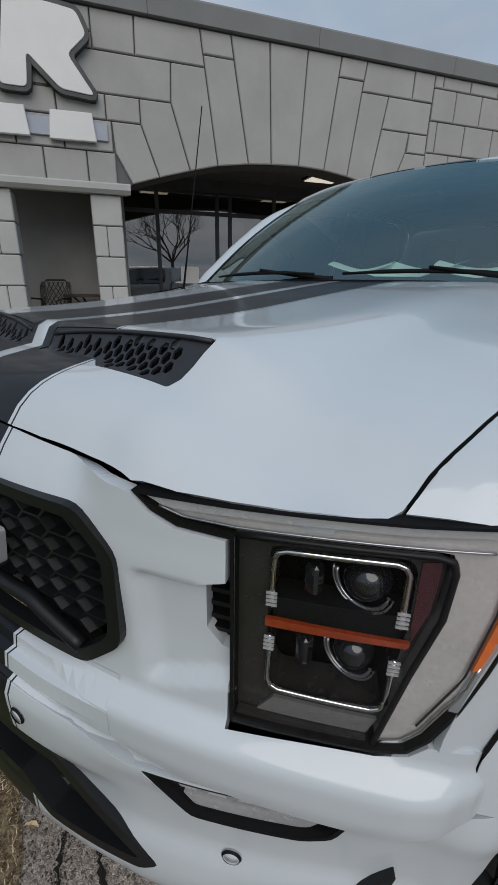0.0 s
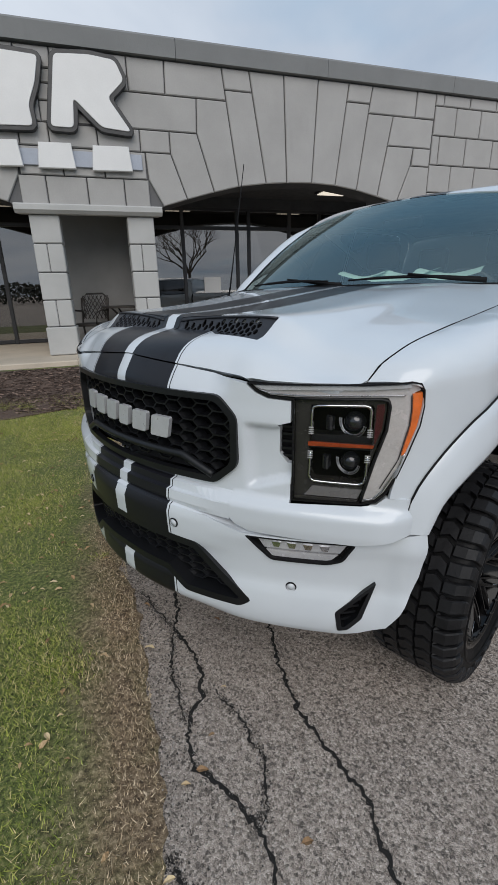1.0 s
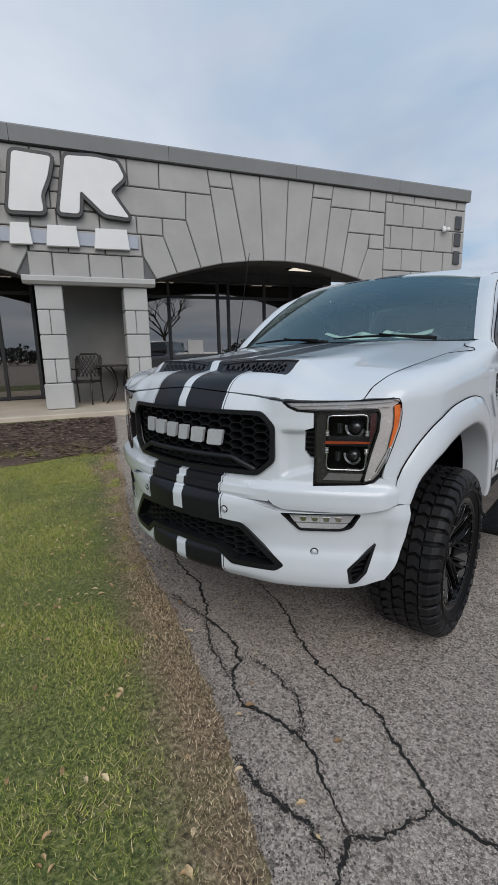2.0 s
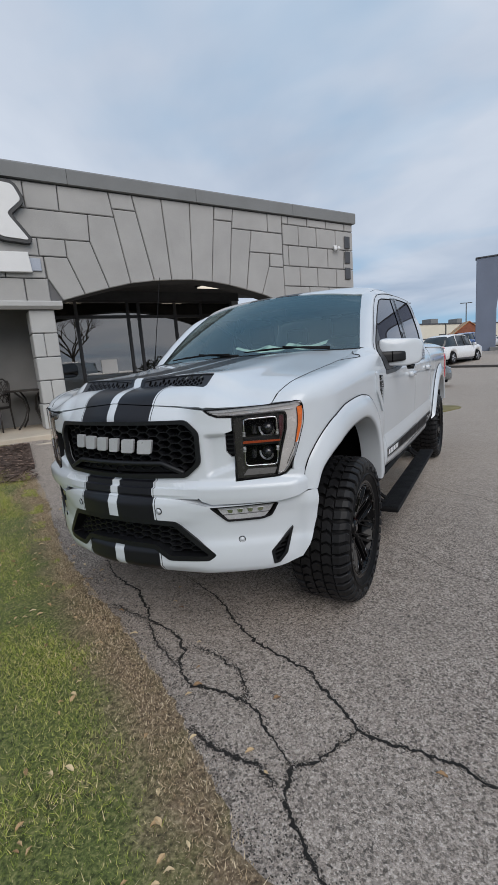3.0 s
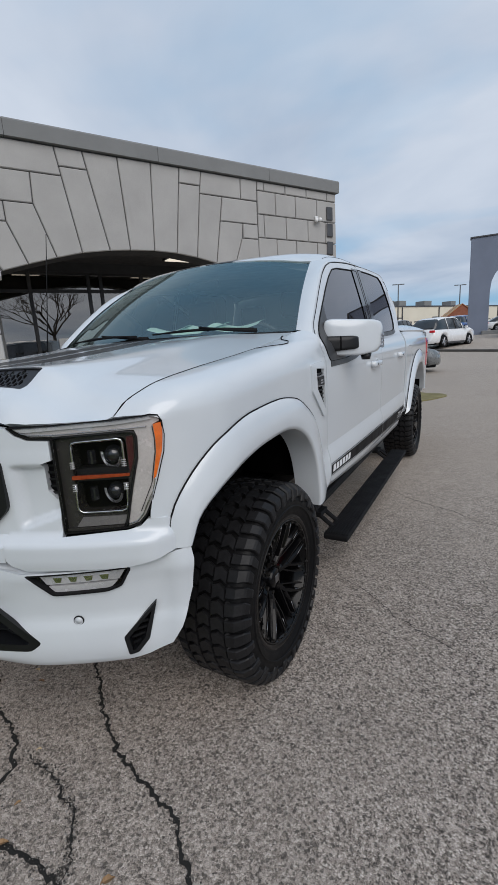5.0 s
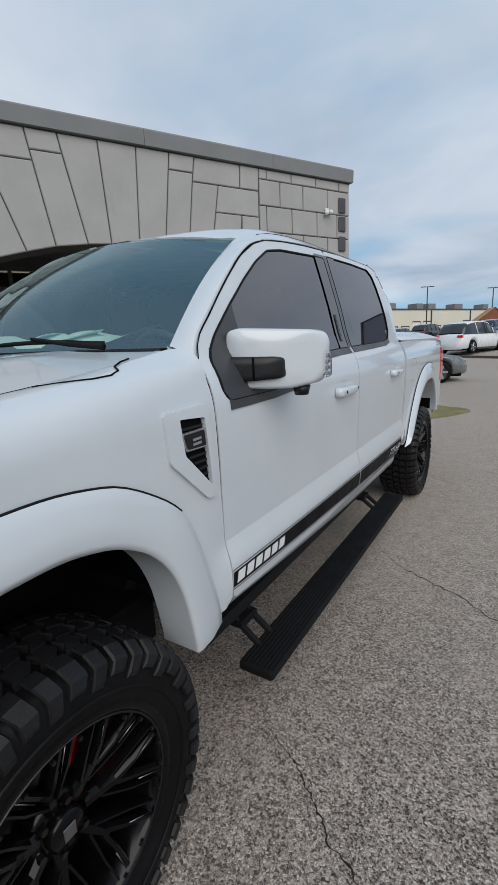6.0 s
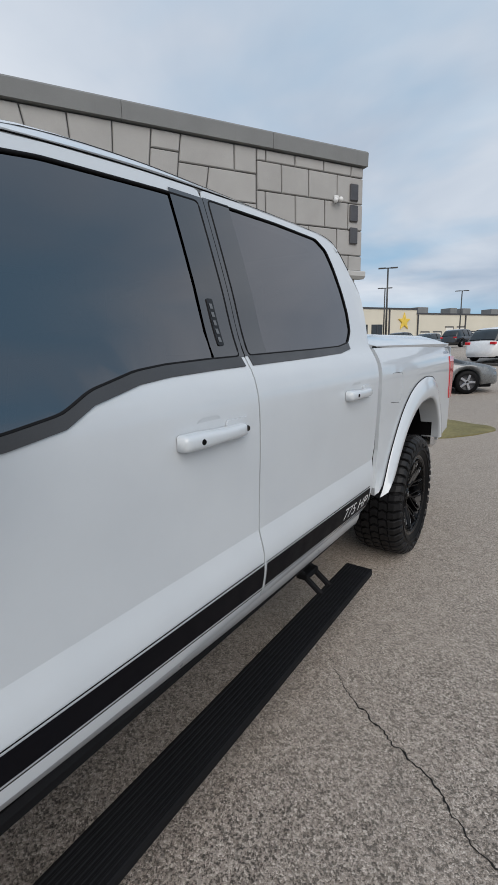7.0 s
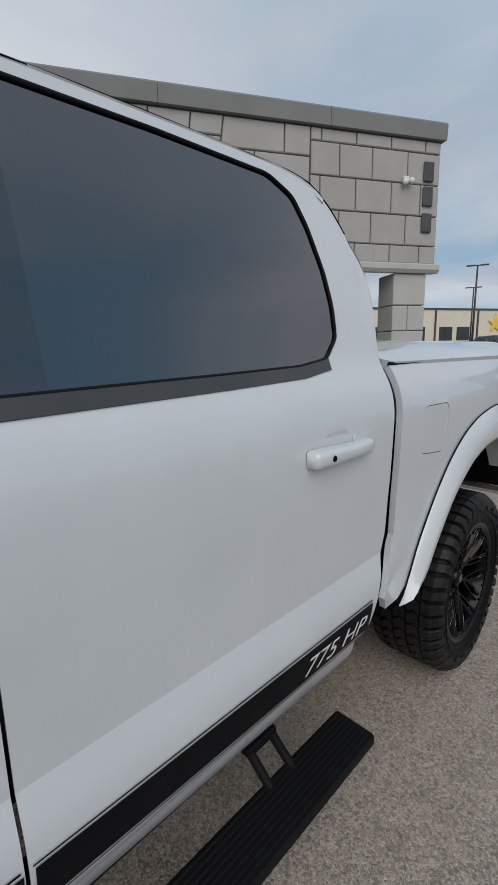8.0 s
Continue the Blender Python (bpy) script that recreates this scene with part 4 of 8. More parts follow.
INTAKE = [(0, 0.704), (0.20, 0.700), (0.335, 0.690), (0.505, 0.520), (0.470, 0.492), (0.285, 0.496), (0.215, 0.552), (0, 0.560)]
intake = mirrored(INTAKE)
fog = [(0.486, 0.752), (0.765, 0.756), (0.735, 0.695), (0.70, 0.682), (0.560, 0.680)]
corner = [(0.812, 0.632), (0.722, 0.520), (0.730, 0.455), (0.755, 0.462), (0.785, 0.505)]
neg = lambda o: [(-a, z) for a, z in reversed(o)]
bumper = panel("front_bumper", mirrored(BUMPER), bumper_map, M_STRIPED_LOW, truck, 0.018, [rounded(intake, 0.012, 2), rounded(fog, 0.012, 2), rounded(neg(fog), 0.012, 2), rounded(corner, 0.008, 2), rounded(neg(corner), 0.008, 2)], 0.03)
low_at = lambda d: front(BY, BK, lambda a, z: d)
# the bumper's upper edge turns in under the fascia
top_z = pchip([a for a, z in top_seam], [z for a, z in top_seam])
v, f = [], []
for k in range(81):
    a = -0.90 + 1.80 * k / 80
    z = top_z(abs(a))
    v += [bumper_map(a, z - 0.004), low_at(-0.012)(a, z + 0.003), front(FY, FK, lambda a, z: -0.005)(a, z + 0.006)]
for k in range(80):
    f += [(3 * k + j, 3 * k + 3 + j, 3 * k + 4 + j, 3 * k + 1 + j) for j in range(2)]
mesh("bumper_shelf", v, f, M_STRIPED_LOW, bumper, "", True)


def inset(poly, by):
    """A polygon drawn in by a distance."""
    n = len(poly)
    area = sum(poly[i][0] * poly[(i + 1) % n][1] - poly[(i + 1) % n][0] * poly[i][1] for i in range(n))
    out = []
    for i in range(n):
        p, a, b = Vector(poly[i]), Vector(poly[i - 1]), Vector(poly[(i + 1) % n])
        d1, d2 = (p - a).normalized(), (b - p).normalized()
        nn = Vector((-d1.y - d2.y, d1.x + d2.x)) * (1 if area > 0 else -1)
        nn = nn.normalized()
        q = p + nn * by / max(0.35, abs(nn.dot(Vector((-d1.y, d1.x)))))
        out.append((q.x, q.y))
    return out


panel("intake_frame", rounded(intake, 0.012, 2), low_at(0.004), M_BLACK, bumper, 0.025, [rounded(inset(intake, 0.024), 0.008, 2)], 0.07, False, "black air intake frame")
panel("intake_back", intake, low_at(-0.08), M_VOID, bumper, 0.05)
honeycomb("intake_mesh", inset(intake, 0.022), low_at(-0.035), 0.034, 0.028, 0.008, 0.03, M_BLACK, bumper)
for s in (1, -1):
    fl = lambda o: [(s * a, z) for a, z in o]
    lamp = panel("fog_lamp", fl(inset(fog, 0.002)), low_at(-0.05), M_DULL, bumper, 0.03, (), 0.0, False)
    panel("lamp_frame", fl(rounded(fog, 0.01, 2)), low_at(0.004), M_DULL, lamp, 0.02, [fl(rounded(inset(fog, 0.006), 0.006, 2))], 0.05, False)
    panel("reflector", fl([(0.518, 0.745), (0.748, 0.748), (0.728, 0.712), (0.540, 0.710)]), low_at(-0.014), M_DRL, lamp, 0.02, (), 0.012, False)
    panel("lower_reflector", fl([(0.546, 0.706), (0.724, 0.709), (0.706, 0.688), (0.562, 0.686)]), low_at(-0.010), M_DRL, lamp, 0.02, (), 0.012, False)
    for k in range(4):
        a = 0.56 + 0.04 * k
        panel("led_cell", fl([(a, 0.733), (a + 0.024, 0.733), (a + 0.02, 0.717), (a + 0.006, 0.717)]), low_at(-0.010), M_CHROME, lamp, 0.02, (), 0.01, False)
    panel("lens", fl(inset(fog, 0.009)), low_at(-0.004), M_LENS, lamp, 0.03, (), 0.0, False)
    cv = panel("corner_vent", fl(corner), low_at(-0.05), M_VOID, bumper, 0.03, (), 0.0, False)
    panel("vent_frame", fl(rounded(corner, 0.006, 2)), low_at(0.005), M_BLACK, cv, 0.02, [fl(inset(corner, 0.012))], 0.05, False)
    for k in range(4):
        z0 = 0.475 + 0.022 * k
        panel("vent_slat", fl([(0.738, z0), (0.765 + 0.008 * k, z0 + 0.012), (0.765 + 0.008 * k, z0 + 0.020), (0.738, z0 + 0.008)]), low_at(-0.018), M_BLACK, cv, 0.03, (), 0.01, False)
for a, z in ((0.612, 0.588), (0.262, 0.742), (-0.612, 0.588), (-0.262, 0.742)):
    bm = bmesh.new()
    p = Vector(bumper_map(a, z))
    q = Vector(bumper_map(a + 0.01 if a > 0 else a - 0.01, z))
    n = Vector(((q - p).y, -(q - p).x, 0)).normalized() * (1 if a > 0 else -1)
    m = Matrix.Translation(p) @ n.to_track_quat("Z", "Y").to_matrix().to_4x4()
    bmesh.ops.create_cone(bm, cap_ends=True, segments=20, radius1=0.013, radius2=0.011, depth=0.008, matrix=m)
    part("parking_sensor", bm, M_PAINT, bumper, "round parking sensor", True)
    bm = bmesh.new()
    for k in range(20):
        t0, t1 = 2 * math.pi * k / 20, 2 * math.pi * (k + 1) / 20
        vv = [bm.verts.new(m @ Vector((r * math.cos(t), r * math.sin(t), h))) for t in (t0, t1) for r, h in ((0.0135, 0.0055), (0.0165, 0.002))]
        bm.faces.new((vv[0], vv[1], vv[3], vv[2]))
    bmesh.ops.recalc_face_normals(bm, faces=bm.faces)
    part("sensor_ring", bm, M_DULL, bumper)
# dark underside behind the bumper
under = part("underbody", bmesh.new(), M_VOID, truck)
box("skid_plate", (-0.70, -0.62, 0.44), (0.70, 0.55, 0.62), M_DULL, under, 0.03)
box("chassis", (-0.62, 0.5, 0.50), (0.62, 4.6, 0.66), M_DULL, under, 0.03)
tube("front_axle", [(-0.8, 0, 0.40), (0.8, 0, 0.40)], 0.05, M_DULL, under)
tube("rear_axle", [(-0.8, 3.69, 0.40), (0.8, 3.69, 0.40)], 0.06, M_DULL, under)
tube("exhaust", [(-0.35, 0.6, 0.42), (-0.35, 3.0, 0.42), (-0.45, 4.4, 0.48)], 0.04, M_STEEL, under)

# headlights
LAMP = [(0.484, 1.194), (0.61, 1.197), (0.773, 1.203), (0.868, 1.211), (0.900, 1.207), (0.914, 1.190), (0.919, 1.149), (0.911, 1.100), (0.877, 1.028), (0.842, 0.965), (0.820, 0.912), (0.800, 0.886), (0.768, 0.877), (0.600, 0.868), (0.602, 1.154), (0.540, 1.158), (0.508, 1.172)]


def lamp_at(d):
    return front(FY, FK, lambda a, z: d)


def lamp_line(line, d, s, n=6):
    """Points along a polyline of the lamp's flat map."""
    out = []
    for (a0, z0), (a1, z1) in zip(line, line[1:]):
        out += [lamp_at(d)(s * (a0 + (a1 - a0) * k / n), z0 + (z1 - z0) * k / n) for k in range(n)]
    return out + [lamp_at(d)(s * line[-1][0], line[-1][1])]


BOX_EDGE = [(0.606, 1.158), (0.796, 1.164), (0.811, 1.160), (0.8145, 1.145), (0.811, 1.086), (0.790, 0.999), (0.766, 0.882)]
for s in (1, -1):
    fl = lambda o: [(s * a, z) for a, z in o]
    flip = False
    lampo = panel("headlight", fl(LAMP), lamp_at(-0.11), M_VOID, truck, 0.03, (), 0.0, flip, "headlight with clear lens, twin projectors and amber marker")
    panel("housing_rim", fl(LAMP), lamp_at(-0.001), M_DULL, lampo, 0.02, [fl(inset(LAMP, 0.0035))], 0.10, flip)
    # silver band over the top and down the outer side
    band = [(0.489, 1.190), (0.61, 1.1935), (0.773, 1.1995), (0.866, 1.207), (0.896, 1.203), (0.908, 1.188), (0.876, 1.180), (0.881, 1.14), (0.878, 1.099), (0.851, 1.021), (0.872, 1.026), (0.838, 0.965), (0.816, 0.914), (0.797, 0.890), (0.770, 0.881),
            (0.768, 0.884), (0.792, 0.999), (0.8135, 1.086), (0.8165, 1.150), (0.811, 1.1665), (0.80, 1.168), (0.606, 1.161), (0.543, 1.163), (0.513, 1.175)]
    panel("silver_band", fl(band), lamp_at(-0.014), M_BANDGREY, lampo, 0.012, (), 0.03, flip, "grey silver light band round the lamp")
    panel("running_light", fl([(0.500, 1.188), (0.61, 1.1905), (0.773, 1.1965), (0.864, 1.204), (0.868, 1.196), (0.773, 1.187), (0.60, 1.180), (0.535, 1.177), (0.520, 1.179)]), lamp_at(-0.007), M_DRL, lampo, 0.012, (), 0.008, flip, "bright running light strip")
    tube("light_guide", lamp_line([(0.515, 1.1765), (0.545, 1.168), (0.606, 1.1665), (0.80, 1.1735), (0.845, 1.176)], -0.009, s), 0.0017, M_SATIN, lampo, 6)
    tube("light_guide", lamp_line([(0.866, 1.028), (0.832, 0.966), (0.811, 0.917), (0.794, 0.895), (0.772, 0.888)], -0.009, s), 0.0022, M_CHROME, lampo, 6)
    tube("light_guide", lamp_line([(0.872, 1.176), (0.8765, 1.14), (0.8735, 1.10), (0.842, 1.012), (0.806, 0.925)], -0.010, s), 0.0014, M_SMOKE, lampo, 6)
    panel("amber_marker", fl([(0.876, 1.180), (0.910, 1.184), (0.9155, 1.146), (0.9075, 1.102), (0.872, 1.027), (0.851, 1.021), (0.878, 1.098), (0.881, 1.14)]), lamp_at(-0.008), M_AMBER, lampo, 0.012, (), 0.02, flip, "amber side marker")
    inner = [(0.605, 1.152), (0.794, 1.159), (0.806, 1.155), (0.8095, 1.143), (0.806, 1.086), (0.785, 0.999), (0.761, 0.880), (0.603, 0.873)]
    win = rounded([(0.641, 1.141), (0.778, 1.148), (0.786, 1.136), (0.785, 1.055), (0.780, 1.010), (0.777, 0.935), (0.766, 0.921), (0.648, 0.919), (0.638, 0.935)], 0.006, 2)
    panel("inner_frame", fl(inner), lamp_at(-0.024), M_SMOKE, lampo, 0.014, [fl(win)], 0.06, flip, "smoked grey lamp frame")
    tube("box_edge", lamp_line(BOX_EDGE, -0.010, s), 0.0042, M_BLACK, lampo, 6)
    tube("frame_edge", lamp_line([(0.6045, 1.156), (0.6025, 0.872)], -0.006, s), 0.0016, M_SATIN, lampo, 6)
    # strip painted as the red reflection along the chamfer
    panel("red_reflector", fl([(0.788, 1.148), (0.804, 1.151), (0.8055, 1.139), (0.802, 1.086), (0.789, 1.040), (0.787, 1.06)]), lamp_at(-0.021), M_DARKRED, lampo, 0.012, (), 0.01, flip, "dark red reflection on the lamp's side, built as a strip")
    panel("lamp_shelf", fl([(0.650, 0.912), (0.768, 0.912), (0.758, 0.886), (0.630, 0.883)]), lamp_at(-0.019), M_SHELF, lampo, 0.014, (), 0.01, flip)
    panel("lower_lip", fl([(0.606, 0.881), (0.758, 0.884), (0.757, 0.877), (0.605, 0.873)]), lamp_at(-0.012), M_SMOKE, lampo, 0.014, (), 0.01, flip)
    # two C-shaped light pipes with small notched ends
    for zz in ([(0.645, 1.061), (0.6455, 1.128), (0.650, 1.137), (0.660, 1.1405), (0.765, 1.1445), (0.774, 1.141), (0.778, 1.132), (0.777, 1.061)], [(0.644, 1.017), (0.6415, 0.945), (0.645, 0.934), (0.655, 0.928), (0.758, 0.928), (0.769, 0.933), (0.774, 0.945), (0.776, 1.014)]):
        tube("light_pipe", lamp_line(zz, -0.018, s, 4), 0.0042, M_CHROME, lampo, 8, "bright C-shaped light pipe")
        for (a0, z0), (a1, z1) in ((zz[0], zz[1]), (zz[-1], zz[-2])):
            for k in range(4):
                t = 0.04 + 0.085 * k
                aa, zc = a0 + (a1 - a0) * t, z0 + (z1 - z0) * t
                panel("pipe_notch", fl([(aa - 0.006, zc), (aa + 0.006, zc), (aa + 0.006, zc + 0.0022), (aa - 0.006, zc + 0.0022)]), lamp_at(-0.0125), M_DRL, lampo, 0.02, (), 0.003, flip)
    panel("amber_bar", fl([(0.638, 1.041), (0.650, 1.042), (0.788, 1.041), (0.786, 1.033), (0.650, 1.030), (0.638, 1.030)]), lamp_at(-0.016), M_AMBERBAR, lampo, 0.02, (), 0.006, flip, "dark amber turn signal bar")
    panel("divider", fl([(0.642, 1.056), (0.784, 1.058), (0.784, 1.018), (0.642, 1.018)]), lamp_at(-0.040), M_BLACK, lampo, 0.02, (), 0.04, flip)
    for a, z, r in ((0.744, 1.092, 0.030), (0.738, 0.980, 0.027)):
        bm = bmesh.new()
        p = Vector(lamp_at(-0.062)(s * a, z))
        bmesh.ops.create_uvsphere(bm, u_segments=24, v_segments=14, radius=r, matrix=Matrix.Translation(p))
        part("projector_lens", bm, M_PROJ, lampo, "round dark projector lens", True)
        for rr_, w_ in ((1.16, 0.0026), (1.34, 0.0016)):
            bm = bmesh.new()
            add_tube(bm, [p + Vector((math.cos(t) * r * rr_, -0.014, math.sin(t) * r * rr_)) for t in [math.pi * (0.95 + k / 14) for k in range(15)]], w_, 6)
            part("lens_ring", bm, M_SATIN, lampo, "", True)
        q = Vector(lamp_at(-0.05)(s * (a - 0.058), z - 0.004))
        bm = bmesh.new()
        add_box(bm, (-0.010, -0.01, -0.022), (0.010, 0.01, 0.022), 0.004)
        bmesh.ops.transform(bm, matrix=Matrix.Translation(q), verts=bm.verts)
        part("lamp_bracket", bm, M_PROJ, lampo)
    panel("lens", fl(inset(LAMP, 0.004)), lamp_at(0.003), M_LENS, lampo, 0.025, (), 0.0, flip)

# bonnet
hood_mid = pchip([-0.83, -0.70, -0.60, -0.3, 0, 0.3, 0.56], [1.290, 1.304, 1.318, 1.355, 1.392, 1.424, 1.447])
hood_fall = pchip([0, 0.3, 0.5, 0.6, 0.7, 0.8, 1.0, 1.1], [0, 0.006, 0.04, 0.13, 0.34, 0.57, 1.0, 1.18])


def scoop_back(e):
    """Where the raised back edge of the bonnet vents runs."""
    return -0.634 + 0.13 * (e - 0.05)


def hood_raw(e, y):
    return hood_mid(y) - (hood_mid(y) - gap_z(y)) * hood_fall(e / gap_x(y))


def bonnet_edge(e):
    """Where the bonnet's front edge runs: set back in the middle, over the lamps close to them."""
    return -0.826 - 0.030 * smooth01((e - 0.38) / 0.12) + 0.38 * e * e


def hood_map(x, y):
    e = abs(x)
    df = max(y - bonnet_edge(e), 0)
    z = hood_raw(e, y)
    ye = bonnet_edge(e)
    z -= (hood_raw(e, ye) - top_edge(e) - 0.004) * math.exp(-df / 0.040) * (1 - smooth01((e - 0.68) / 0.09))
    back = scoop_back(e)
    z += 0.040 * smooth01((0.60 - e) / 0.16) * smooth01((y + 0.654) / (back + 0.662)) * math.exp(-max(y - back, 0) / 0.30)
    return (x, y, z)


edge = [(k * 0.06, bonnet_edge(k * 0.06)) for k in range(12)] + [(0.70, -0.668), (0.742, -0.642), (0.753, -0.622)]
HOOD = edge + [(gap_x(y) - 0.002, y) for y in (-0.57, -0.52, -0.47, -0.4, -0.2, 0, 0.2, 0.4, 0.515)] + [(0.7, 0.50), (0.4, 0.455), (0, 0.44)]
hood_out = [(-a, y) for a, y in HOOD if a > 1e-6] + [(a, y) for a, y in reversed(HOOD)]
SCOOP = [(0.042, -0.672), (0.232, -0.660), (0.262, -0.678), (0.425, -0.665), (0.442, -0.583), (0.050, -0.634)]
scoops = [rounded(SCOOP, 0.004, 2), rounded([(-a, y) for a, y in reversed(SCOOP)], 0.004, 2)]
hood = panel("bonnet", list(reversed(hood_out)), hood_map, M_STRIPED, truck, 0.021, scoops, 0.03)


def scoop_map(lift):
    return lambda x, y: (x, y, hood_map(x, y)[2] + lift - 0.002)


for s in (1, -1):
    o = [(s * a, y) for a, y in SCOOP]
    if s < 0:
        o = list(reversed(o))
    region = [(s * a, y) for a, y in ((0.064, -0.667), (0.230, -0.655), (0.264, -0.673), (0.395, -0.662), (0.410, -0.592), (0.066, -0.636))]
    cells = []
    rx = 0.0108
    i, cx = 0, -0.5
    while cx < 0.5:
        cy = -0.70 + (rx * 0.866 if i % 2 else 0)
        while cy < -0.58:
            ring = [(cx + rx * 0.80 * math.cos(math.pi / 3 * k), cy + rx * 0.80 * math.sin(math.pi / 3 * k)) for k in range(6)]
            if all(inside(region, *p) for p in ring):
                cells.append(ring)
            cy += rx * 1.732
        cx += rx * 1.5
        i += 1
    sc = panel("hood_scoop", rounded(o, 0.004, 2), scoop_map(0.0), M_SCOOP, truck, 0.02, cells, 0.004, False, "dark grey honeycomb bonnet vent")
    panel("scoop_floor", inset(o, 0.006), scoop_map(-0.016), M_VOID, sc, 0.05)
    rim = [scoop_map(0.003)(s * (0.052 + 0.386 * k / 12), scoop_back(0.052 + 0.386 * k / 12) - 0.006) for k in range(13)]
    tube("scoop_lip", rim, 0.004, M_SCOOP, sc, 6)

for s in (1, -1):
    tube("bonnet_seam", [(s * gap_x(y), y, gap_z(y) - 0.0015) for y in [-0.615 + 0.765 * k / 30 for k in range(31)]], [0.0024] * 16 + [0.0018] * 15, M_VOID, hood, 6)
    turn = [fender_map(y, shoulder(y) + OVER * t) for y, t in ((0.13, 0.97), (0.18, 0.82), (0.23, 0.70), (0.275, 0.66), (0.31, 0.74), (0.335, 0.93))]
    turn += [(gap_x(y) - dx, y, gap_z(y) + 0.003) for y, dx in ((0.375, 0.004), (0.41, 0.012))]
    tube("bonnet_seam", [(s * x, y, z + 0.0005) for x, y, z in turn], 0.0022, M_VOID, hood, 6)

# cowl, wipers
cowl_out = [(-0.83, 0.505), (-0.4, 0.445), (0, 0.43), (0.4, 0.445), (0.83, 0.505), (0.80, 0.62), (0.4, 0.53), (0, 0.50), (-0.4, 0.53), (-0.80, 0.62)]
panel("cowl", cowl_out, lambda x, y: (x, y, 1.425 + 0.02 * (1 - (x / 0.83) ** 2) + 0.05 * (y - 0.5)), M_DULL, truck, 0.05)

# fenders and flares
OUT_F = [(-0.574, 0.800), (-0.556, 0.905), (-0.49, 1.02), (-0.38, 1.105), (-0.20, 1.155), (0.02, 1.168), (0.16, 1.152), (0.305, 1.085), (0.405, 1.0), (0.46, 0.88), (0.50, 0.76), (0.528, 0.648), (0.54, 0.605)]
IN_F = [(-0.528, 0.800), (-0.498, 0.880), (-0.42, 0.950), (-0.30, 1.005), (-0.15, 1.035), (0.02, 1.045), (0.12, 1.030), (0.235, 0.975), (0.312, 0.890), (0.352, 0.80), (0.372, 0.72), (0.388, 0.640), (0.398, 0.595)]
OUT_R = [(3.006, 0.596), (3.052, 0.682), (3.102, 0.776), (3.187, 0.883), (3.287, 0.985), (3.393, 1.072), (3.515, 1.137), (3.68, 1.181), (3.87, 1.199), (4.03, 1.187), (4.20, 1.115), (4.32, 1.0), (4.40, 0.86), (4.44, 0.70)]
IN_R = [(3.055, 0.648), (3.125, 0.690), (3.180, 0.76), (3.245, 0.828), (3.33, 0.905), (3.43, 0.965), (3.54, 1.015), (3.68, 1.048), (3.84, 1.056), (3.99, 1.035), (4.12, 0.965), (4.21, 0.87), (4.27, 0.78), (4.30, 0.70)]


def resample(line, n):
    d = [0.0]
    for a, b in zip(line, line[1:]):
        d.append(d[-1] + math.hypot(b[0] - a[0], b[1] - a[1]))
    fy, fz = pchip(d, [p[0] for p in line]), pchip(d, [p[1] for p in line])
    return [(fy(d[-1] * k / n), fz(d[-1] * k / n)) for k in range(n + 1)]


def flare(outer, inner, s, bulge):
    o, i = resample(outer, 48), resample(inner, 48)
    sec = [(0.0, 0.004), (0.06, 0.012), (0.25, 0.6 * bulge), (0.55, bulge), (0.88, bulge * 1.08), (1.0, bulge * 0.95)]
    v, f = [], []
    for (oy, oz), (iy, iz) in zip(o, i):
        for t, d in sec:
            y, z = oy + (iy - oy) * t, oz + (iz - oz) * t
            v.append((s * (side_x(y, z) + d), y, z))
        y, z = iy, iz
        v.append((s * (side_x(y, z) + bulge * 0.6), iy, iz))
        v.append((s * (side_x(y, z) - 0.10), iy, iz))
    w = len(sec) + 2
    for a in range(48):
        for k in range(w - 1):
            q = (a * w + k, a * w + k + 1, a * w + w + k + 1, a * w + w + k)
            f.append(q if s < 0 else tuple(reversed(q)))
    ob = mesh("wheel_flare", v, f, M_PAINT, truck, "", True)
    pts = [(s * (side_x(y, z) + 0.004), y, z) for y, z in o if y > 2 or y < 0.40]
    tube("gasket", pts, 0.003, M_DULL, ob, 6)
    return ob


